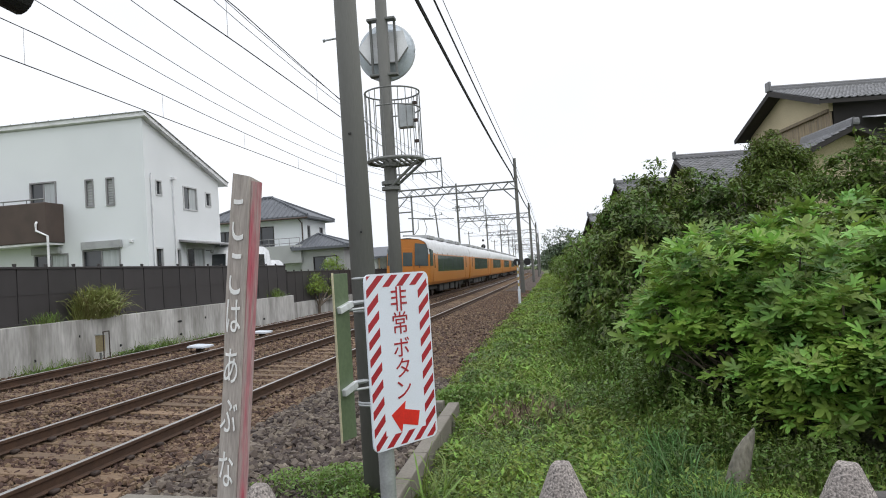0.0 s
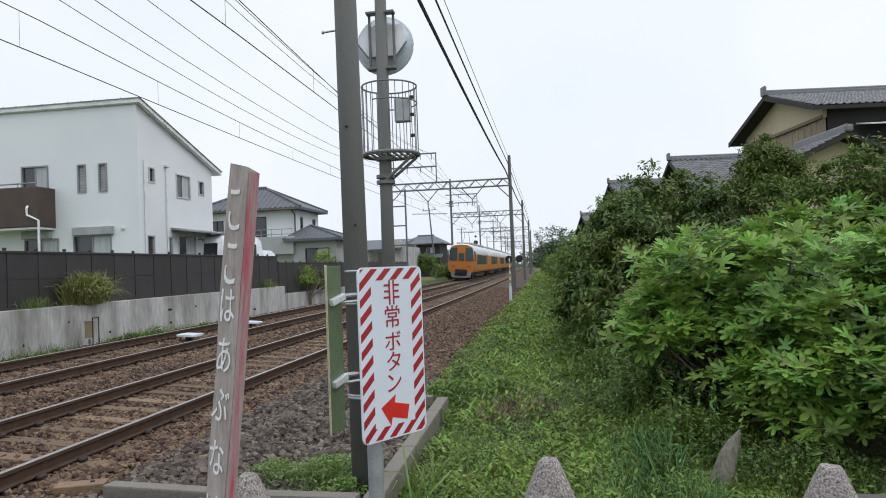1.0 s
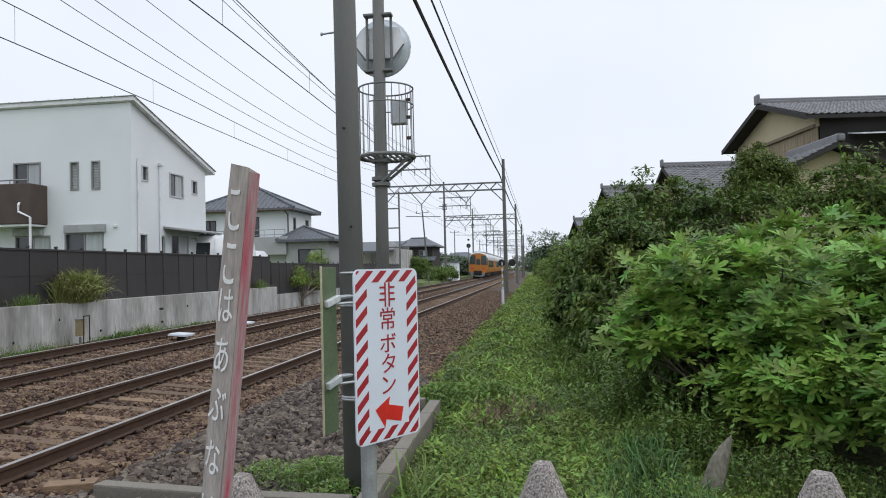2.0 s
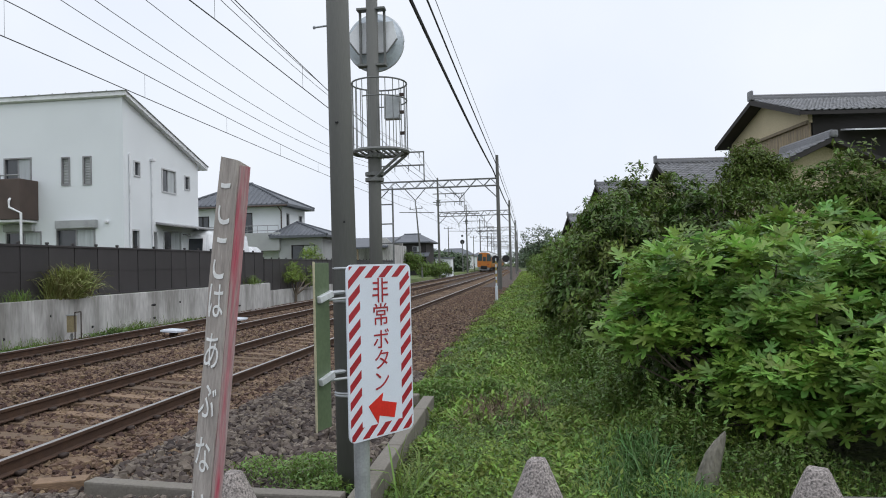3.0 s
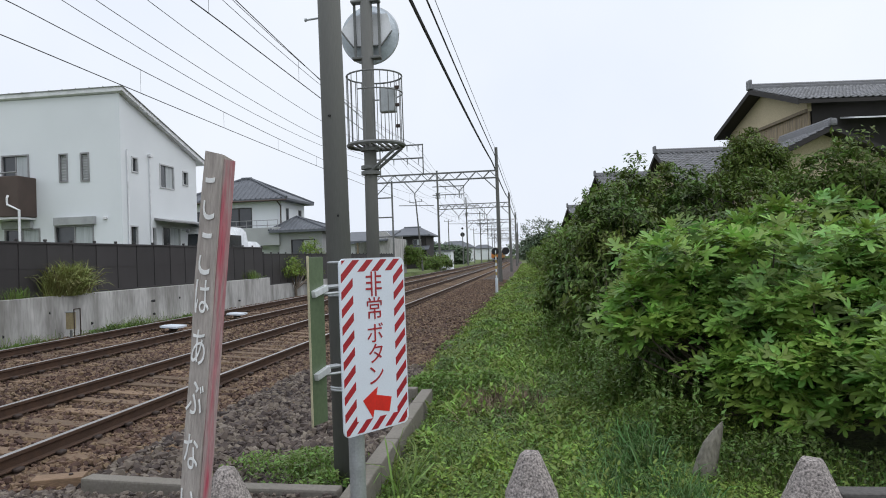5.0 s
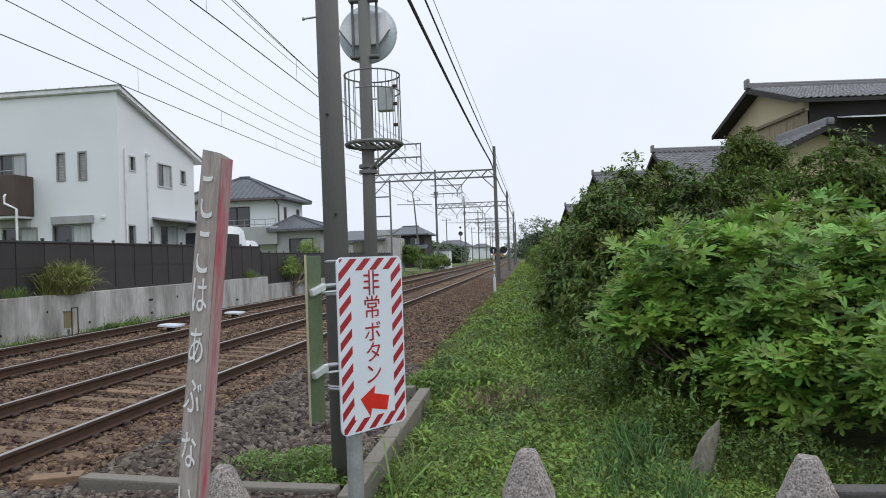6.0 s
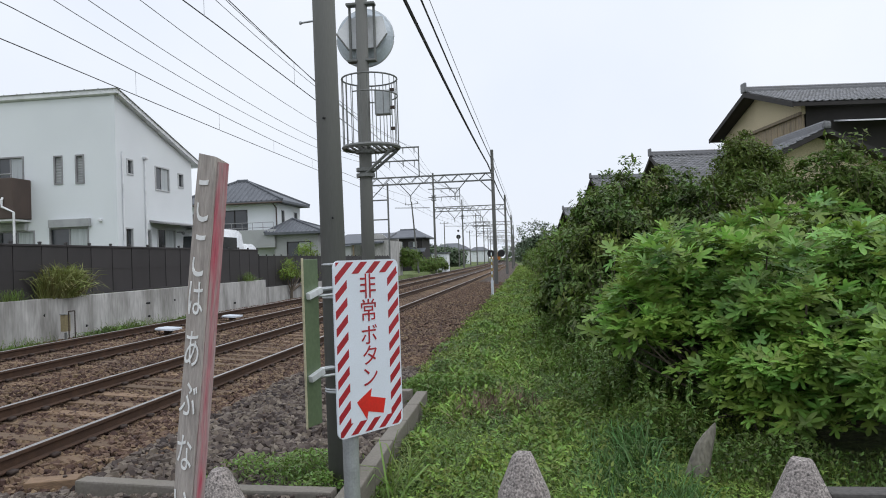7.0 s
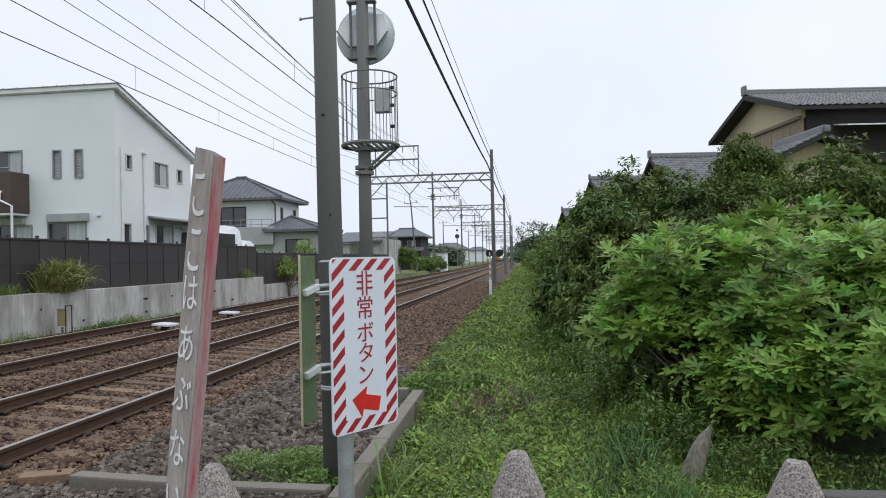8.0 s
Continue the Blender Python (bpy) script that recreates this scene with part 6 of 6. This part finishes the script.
def tiles(parent, eave0, eave1, ridge0, material="roof_tile"):
    """Tile rows on a slope from the eave line to the ridge; eave0 -> eave1 runs along it, ridge0 lies above eave0."""
    a, b, c = (np.array(p, float) for p in (eave0, eave1, ridge0))
    L, S = np.linalg.norm(b - a), np.linalg.norm(c - a)
    x, y = (b - a) / L, (c - a) / S
    z = np.cross(x, y)
    rot = np.stack([x, y, z], -1)
    nx, ny = int(L / 0.27), int(S / 0.25)
    locs = np.array([a + x * (0.14 + i * (L - 0.28) / max(1, nx - 1)) + y * (0.28 + j * (S - 0.28) / max(1, ny - 1)) + z * 0.03 for j in range(ny) for i in range(nx)])
    stuff("roof_tiles", many("roof_tiles", TILE_V, TILE_F, np.repeat(rot[None], len(locs), 0), locs, M[material]), "", "", parent=parent)


def gable_house(name, label, at, rz, length, half, z_eave, z_ridge, cream_z, base=-0.3, ov=0.55, wall="cream_wall"):
    """Ridge along local x from the gable at 0; local y is the depth; all heights over z = 0."""
    h = thing(name, label, "house", at=at, rz=rz)
    sl = (z_ridge - z_eave) / (half + ov)
    zw = z_eave + sl * ov
    bm = prism(B(), [(0, -half, cream_z), (0, half, cream_z), (0, half, zw - 0.12), (0, 0, z_ridge - 0.15), (0, -half, zw - 0.12)], (0.16, 0, 0))
    part("gable_wall", bm, M[wall], h, "cream plastered gable wall")
    bm = B()
    n = int(2 * half / 0.24)
    for i in range(n):
        w = 2 * half / n
        box(bm, (0.06 + (0.006 if i % 2 else 0), -half + (i + 0.5) * w, (base + cream_z) / 2), (0.10, w - 0.012, cream_z - base))
    pl = part("plank_wall", bm, M["old_wood"], h, "weathered grey-brown plank wall")
    pl["kind"] = "stuff"
    part("ledge", span(B(), (-0.09, -half - 0.05, cream_z - 0.05), (0.0, half + 0.05, cream_z + 0.07)), M["old_wood"], h)
    part("front_wall", span(B(), (0.17, -half, base), (length, -half + 0.15, zw - 0.1)), M["dark_wood"], h, "dark timber wall under the eaves")
    part("back_wall", span(B(), (0.17, half - 0.15, base), (length, half, zw - 0.1)), M[wall], h)
    part("end_wall", span(B(), (length - 0.15, -half + 0.15, base), (length, half - 0.15, zw - 0.1)), M[wall], h)
    for s in (-1, 1):
        e, r = (s * (half + ov), z_eave), (0.0, z_ridge)
        bm = prism(B(), [(-ov, e[0], e[1] - 0.14), (-ov, e[0], e[1]), (-ov, r[0], r[1]), (-ov, r[0], r[1] - 0.14)], (length + 2 * ov, 0, 0))
        ro = part("roof", bm, M["dark_wood"], h, "tiled roof slope with dark eaves")
        part("barge_board", prism(B(), [(-ov - 0.05, e[0], e[1] - 0.17), (-ov - 0.05, e[0], e[1] + 0.02), (-ov - 0.05, 0, z_ridge + 0.03), (-ov - 0.05, 0, z_ridge - 0.17)], (0.048, 0, 0)), M["dark_wood"], ro)
        if s < 0:
            tiles(ro, (-ov, e[0], e[1]), (length + ov, e[0], e[1]), (-ov, 0, z_ridge))
        else:
            tiles(ro, (length + ov, e[0], e[1]), (-ov, e[0], e[1]), (length + ov, 0, z_ridge))
    bm = box(B(), (length / 2, 0, z_ridge + 0.09), (length + 2 * ov, 0.26, 0.16), bev=0.04)
    rod(bm, (-ov, 0, z_ridge + 0.2), (length + ov, 0, z_ridge + 0.2), 0.08, seg=10)
    part("ridge", bm, M["roof_tile"], h)
    bm = B()
    for i in range(int((length + 2 * ov) / 0.27)):
        box(bm, (-ov + 0.14 + i * 0.27, -0.16, z_ridge + 0.02), (0.10, 0.05, 0.035))
    part("ridge_mortar", bm, M["grey_wall"], h)["kind"] = "stuff"
    part("ridge_end", box(B(), (-ov - 0.04, 0, z_ridge + 0.22), (0.12, 0.42, 0.42), bev=0.06), M["roof_tile"], h)
    return h


def right_houses():
    h = gable_house("timber_house", "old cream and timber house with a grey tiled gable roof", (9.55, 31.6, 0), 7.5, 13, 3.55, 7.08, 8.38, 6.75)
    part("awning", prism(B(), [(1.2, -3.56, 6.42), (1.2, -4.5, 6.26), (1.2, -4.5, 6.30), (1.2, -3.56, 6.48)], (11, 0, 0)), M["trim_white"], h, "thin pale awning")
    for u in (4.2, 6.6, 9.0):
        window(h, (0, -3.56, 0), (1, 0, 0), (0, 1, 0), u, u + 1.8, 5.0, 6.2)
    p = thing("house_porch", "tiled gable porch roof with cream wall beside the timber house", "porch", at=(9.62, 25.6, 0), rz=7.5)
    le, ze, za = 2.9, 4.33, 5.66
    part("wall", prism(B(), [(-1.9, 0, -0.3), (2.6, 0, -0.3), (2.6, 0, ze + 0.05), (0, 0, za - 0.2), (-1.9, 0, za - 0.2 - 1.9 * (za - ze) / le)], (0, 0.15, 0)), M["cream_wall"], p)
    for s in (-1, 1):
        ro = part("roof", prism(B(), [(0, -0.55, za), (s * le, -0.55, ze), (s * le, -0.55, ze - 0.12), (0, -0.55, za - 0.12)], (0, 3.6, 0)), M["dark_wood"], p)
        part("barge_board", prism(B(), [(0, -0.6, za + 0.04), (s * le, -0.6, ze + 0.04), (s * le, -0.6, ze - 0.12), (0, -0.6, za - 0.13)], (0, 0.045, 0)), M["dark_wood"], ro)
        if s < 0:
            tiles(ro, (s * le, 3.05, ze), (s * le, -0.55, ze), (0, 3.05, za))
        else:
            tiles(ro, (s * le, -0.55, ze), (s * le, 3.05, ze), (0, -0.55, za))
    bm = box(B(), (0, 1.25, za + 0.1), (0.24, 3.6, 0.2), bev=0.03)
    rod(bm, (0, -0.55, za + 0.22), (0, 3.05, za + 0.22), 0.08, seg=8)
    part("ridge", bm, M["roof_tile"], p)
    part("ridge_end", box(B(), (0, -0.62, za + 0.14), (0.26, 0.1, 0.26), bev=0.08), M["roof_tile"], p)
    gable_house("tiled_house", "low house with a silver-grey tiled roof behind the shrubs", (6.9, 40.0, 0), 7.5, 6.0, 3.2, 4.9, 7.0, 5.0)
    gable_house("tiled_house", "house with a dark tiled gable roof behind the trees", (4.7, 53.5, 0), 9, 7.0, 3.2, 5.4, 7.35, 5.4)
    gable_house("tiled_house", "small distant house with a pale tiled roof", (3.1, 66.0, 0), 9, 6.0, 2.6, 4.4, 5.9, 4.4)


def van(x, y, w, l, hgt, name, label):
    v = thing(name, label, "van", at=(x, y, 1.06))
    prof = [(-l / 2, 0.3), (-l / 2, 1.05), (-l / 2 + 0.15, hgt - 0.2), (-l / 2 + 0.4, hgt), (l / 2 - 0.9, hgt), (l / 2 - 0.55, hgt - 0.12), (l / 2 - 0.12, 1.15), (l / 2, 0.9), (l / 2, 0.3)]
    bm = prism(B(), [(-w / 2, a, b) for a, b in prof], (w, 0, 0))
    bmesh.ops.bevel(bm, geom=bm.edges[:], offset=0.08, segments=3, affect="EDGES")
    part("body", bm, M["van_white"], v, smooth=True)
    for s in (-1, 1):
        part("side_window", box(B(), (s * (w / 2 + 0.002), -0.1, hgt * 0.72), (0.012, l * 0.55, hgt * 0.26), bev=0.005), M["pane"], v)
        for yy in (-l * 0.31, l * 0.33):
            wh = part("wheel", rod(B(), (s * (w / 2 - 0.2), yy, 0.31), (s * (w / 2 + 0.005), yy, 0.31), 0.31, seg=18), M["black"], v)
            part("rim", rod(B(), (s * (w / 2 + 0.005), yy, 0.31), (s * (w / 2 + 0.012), yy, 0.31), 0.18, seg=14), M["galv"], wh)
    part("rear_window", box(B(), (0, -l / 2 + 0.06, hgt * 0.72), (w * 0.8, 0.03, hgt * 0.25), rx=-8), M["pane"], v)


def far_things():
    rng = np.random.default_rng(14)
    spots = [(-24, 150, 7, 4.6, 6.0), (-29, 168, 8, 4.8, 6.4), (-19, 200, 6, 4.4, 5.8), (-35, 140, 8, 5.0, 6.6), (-22, 210, 9, 5.0, 6.6), (-38, 190, 9, 5.2, 6.9), (-30, 125, 7, 4.9, 6.4), (-26, 240, 9, 5.4, 7.0), (-17, 290, 8, 5.0, 6.5)]
    for i, (x, y, w, ze, zr) in enumerate(spots):
        h = thing("distant_house", "distant house with a grey roof beside the railway", "house", at=(x + bend(y), y, 0), group="distant houses")
        part("wall", span(B(), (-w / 2, 0, -0.3), (w / 2, 6, ze)), M[("grey_wall", "brown", "house_white")[i % 3]], h)
        part("roof", hip_roof(B(), -w / 2, w / 2, 0, 6, ze, zr, 0.5, w * 0.22), M["roof_dark"], h)
        for u in (-0.25, 0.2):
            window(h, (0, -0.02, 0), (1, 0, 0), (0, 1, 0), u * w, u * w + 1.3, ze - 1.6, ze - 0.5, kind="plain")
    # woods at the end of the line
    q, t = [], []
    for x, y, r, z in [(2.5, 150, 4.5, 5.5), (8, 165, 6, 6.0), (15, 170, 8, 6), (4, 210, 8, 10.0), (25, 190, 10, 7), (13, 235, 11, 11), (-48, 260, 16, 5), (-70, 300, 20, 6), (-34, 340, 14, 5), (35, 240, 14, 8), (4, 260, 10, 7), (6, 120, 4, 3.5), (-1.5, 330, 10, 6), (-15.5, 108, 1.6, 2.6), (-16.5, 118, 2.2, 3.2), (-15.2, 134, 2.0, 2.8), (-18, 146, 3, 3.5), (-17, 165, 3, 3.2), (-21, 182, 4, 4.2)]:
        p, m = crown(rng, (x + bend(y), y, z * 0.5), (r, r * 0.6, z * 0.75), 3800, 0.33, 20, 0.7, up=-1.0)
        q.append(p), t.append(m)
    stuff("far_woods", many("far_woods", LEAF_V, LEAF_F, np.concatenate(t), np.concatenate(q), M["far_wood"]), "distant green woods beyond the end of the line", "woods")


bush("hedge_shrub", "dark green hedge shrub beside the grassy strip", "shrub", (1.7, 15.4, -0.25), [((1.6, 15.3, 1.5), (1.2, 1.5, 1.75), 13000), ((1.05, 15.0, 0.75), (1.1, 1.4, 0.95), 9000), ((1.25, 13.0, 0.5), (0.75, 1.2, 0.75), 6000), ((2.3, 17.3, 2.2), (1.6, 1.8, 1.9), 14000)], "leaf_dark", 0.066, 31, per=80, spread=0.14, twigs=14, group="shrubs")
bush("hedge_shrub", "tall dark shrub with airy top twigs", "shrub", (3.3, 15.2, -0.25), [((3.4, 15.2, 1.6), (1.4, 1.4, 1.75), 14000), ((2.9, 13.0, 0.9), (1.3, 1.0, 1.3), 9000)], "leaf_dark", 0.062, 32, per=80, spread=0.14, twigs=14, group="shrubs")
bush("hedge_shrub", "mid-green hedge shrub farther along the strip", "shrub", (2.0, 21.5, -0.25), [((1.75, 21.5, 1.6), (1.35, 2.4, 1.8), 11000), ((3.0, 25, 2.2), (1.9, 2.6, 2.3), 11000)], "leaf_mid", 0.08, 33, per=60, twigs=10, group="shrubs")
bush("hedge_shrub", "green hedge at the far end of the strip", "shrub", (1.6, 32, -0.25), [((1.55, 31, 1.4), (1.4, 3.5, 1.6), 9000), ((1.5, 40, 1.4), (1.5, 4, 1.6), 8000), ((1.1, 50, 1.4), (1.5, 5, 1.5), 7000), ((0.7, 64, 1.2), (1.5, 7, 1.5), 7000), ((0.1, 82, 1.2), (1.6, 9, 1.6), 7000)], "leaf_mid", 0.10, 34, spread=0.3, group="shrubs")
bush("rounded_tree", "dense rounded evergreen tree before the old house", "tree", (5.7, 20, -0.1), [((5.66, 20, 3.42), (1.12, 1.0, 1.4), 16000), ((5.4, 20.2, 1.4), (1.4, 1.1, 1.6), 7000)], "leaf_light", 0.05, 35, per=80, spread=0.15)
bush("garden_tree", "leafy garden tree in front of the porch", "tree", (6.3, 14, -0.1), [((5.45, 13.8, 1.85), (1.6, 1.3, 1.55), 18000), ((7.4, 13.8, 1.98), (1.8, 1.3, 1.55), 22000)], "leaf_mid", 0.06, 36, per=70, spread=0.16, twigs=16)
bush("garden_tree", "dark shrub filling the gap behind the fig tree", "tree", (4.3, 11.2, -0.2), [((3.6, 11, 1.0), (2.2, 1.1, 1.25), 15000), ((6.0, 10.8, 1.1), (2.0, 1.1, 1.3), 12000)], "leaf_dark", 0.052, 37, per=50)
bush("hedge_shrub", "low dark shrub under the branches of the fig tree", "shrub", (1.9, 9.3, -0.25), [((1.75, 9.3, 0.3), (0.75, 0.8, 0.7), 7000), ((2.4, 8.6, 0.2), (0.9, 0.8, 0.7), 6000)], "leaf_dark", 0.042, 43, per=60, spread=0.13, twigs=12, group="shrubs")
fig_tree()
bush("verge_bush", "round green bush on the verge before the dark house", "bush", (-13.6, 70, 0.2), [((-13.6, 70, 1.7), (2.0, 1.8, 1.7), 5000), ((-15.6, 71, 1.3), (1.8, 1.6, 1.4), 3000)], "leaf_mid", 0.12, 38, spread=0.3)
bush("verge_bush", "low green bush farther along the verge", "bush", (-13.0, 86, 0.0), [((-13.4, 86, 0.9), (1.5, 3, 1.2), 4000), ((-13.0, 93, 0.9), (1.3, 2.5, 1.2), 3000)], "leaf_mid", 0.14, 39, spread=0.3)
bush("fence_shrub", "small yellow-green shrub by the fence", "shrub", (-12.4, 34.6, 0.0), [((-12.4, 34.4, 1.3), (0.35, 1.0, 0.85), 1600), ((-12.35, 37.2, 1.0), (0.35, 1.2, 0.8), 1400)], "weed", 0.05, 40, spread=0.15)
bush("garden_shrub", "yellow-green garden shrub behind the fence", "shrub", (-14.6, 44, 1.05), [((-14.6, 44, 2.2), (0.7, 0.7, 1.0), 1800)], "weed", 0.06, 41, spread=0.18)
wall_weed((-11.5, 18.0, 0.04), 1.4, 0.34, 1500, 51, "leafy green weeds at the foot of the concrete wall")
wall_weed((-11.5, 14.2, 0.04), 1.1, 0.2, 900, 52, "low leafy weeds along the foot of the wall")
wall_weed((-11.5, 21.6, 0.04), 1.3, 0.2, 800, 53, "low leafy weeds along the foot of the wall")
undergrowth()
grass_tuft((-11.9, 16.5, 1.12), 1300, 0.30, 0.78, "large arching pale grass tuft hanging over the concrete wall", "pale_blade")
grass_tuft((-11.92, 14.75, 1.12), 160, 0.22, 0.3, "small weed tuft on top of the wall")
grass_tuft((-11.65, 18.9, 0.05), 260, 0.7, 0.35, "green weeds at the foot of the wall")
grass_tuft((-11.65, 21.2, 0.05), 180, 0.9, 0.25, "green weeds at the foot of the wall")
grass_tuft((-11.65, 14.6, 0.05), 220, 0.9, 0.3, "green weeds at the foot of the wall")
grass_tuft((-11.9, 28.2, 1.12), 160, 0.3, 0.4, "small weed tuft on top of the wall")
grass_tuft((-1.2, 5.75, -0.28), 34, 0.22, 0.55, "long arching grass blades beside the kerb")
grass_tuft((0.85, 6.9, -0.28), 620, 0.32, 0.40, "lush upright clump of long grass on the verge", "cool_blade")
grass_tuft((0.55, 6.3, -0.28), 620, 0.5, 0.32, "spreading clump of lush upright grass on the verge", "cool_blade")
grass_tuft((1.0, 5.7, -0.28), 520, 0.4, 0.3, "spreading clump of lush upright grass on the verge", "cool_blade")
grass_tuft((0.25, 5.7, -0.28), 260, 0.4, 0.26, "upright clump of long grass on the verge")
right_houses()
van(-14.1, 29.0, 1.7, 4.6, 2.35, "white_van", "white high-roofed van parked behind the fence")
van(-14.6, 33.0, 1.48, 2.8, 1.8, "white_van", "small white box van parked behind the fence")
far_things()


# ---------------------------------------------------------------- what moves
def motions():
    """The train runs away along the far track; each car follows the curve."""
    last = len(CARS) - 1
    for i, car in enumerate(CARS):
        rows = []
        for k in range(17):
            t = k * 0.5
            y = END_AT + SPEED * t + CAR / 2 + PITCH * i
            o, ax, up = track_row(FAR_X, FAR_Z, y)
            ahead = up.cross(ax)
            rot = Matrix((ax, ahead, up)).transposed().to_4x4()
            turn = pose(0, 0, 0, 0, 0, 180) if i == last else Matrix()
            rows.append((t, Matrix.Translation(o) @ rot @ turn))
        walk(car, rows)


motions()
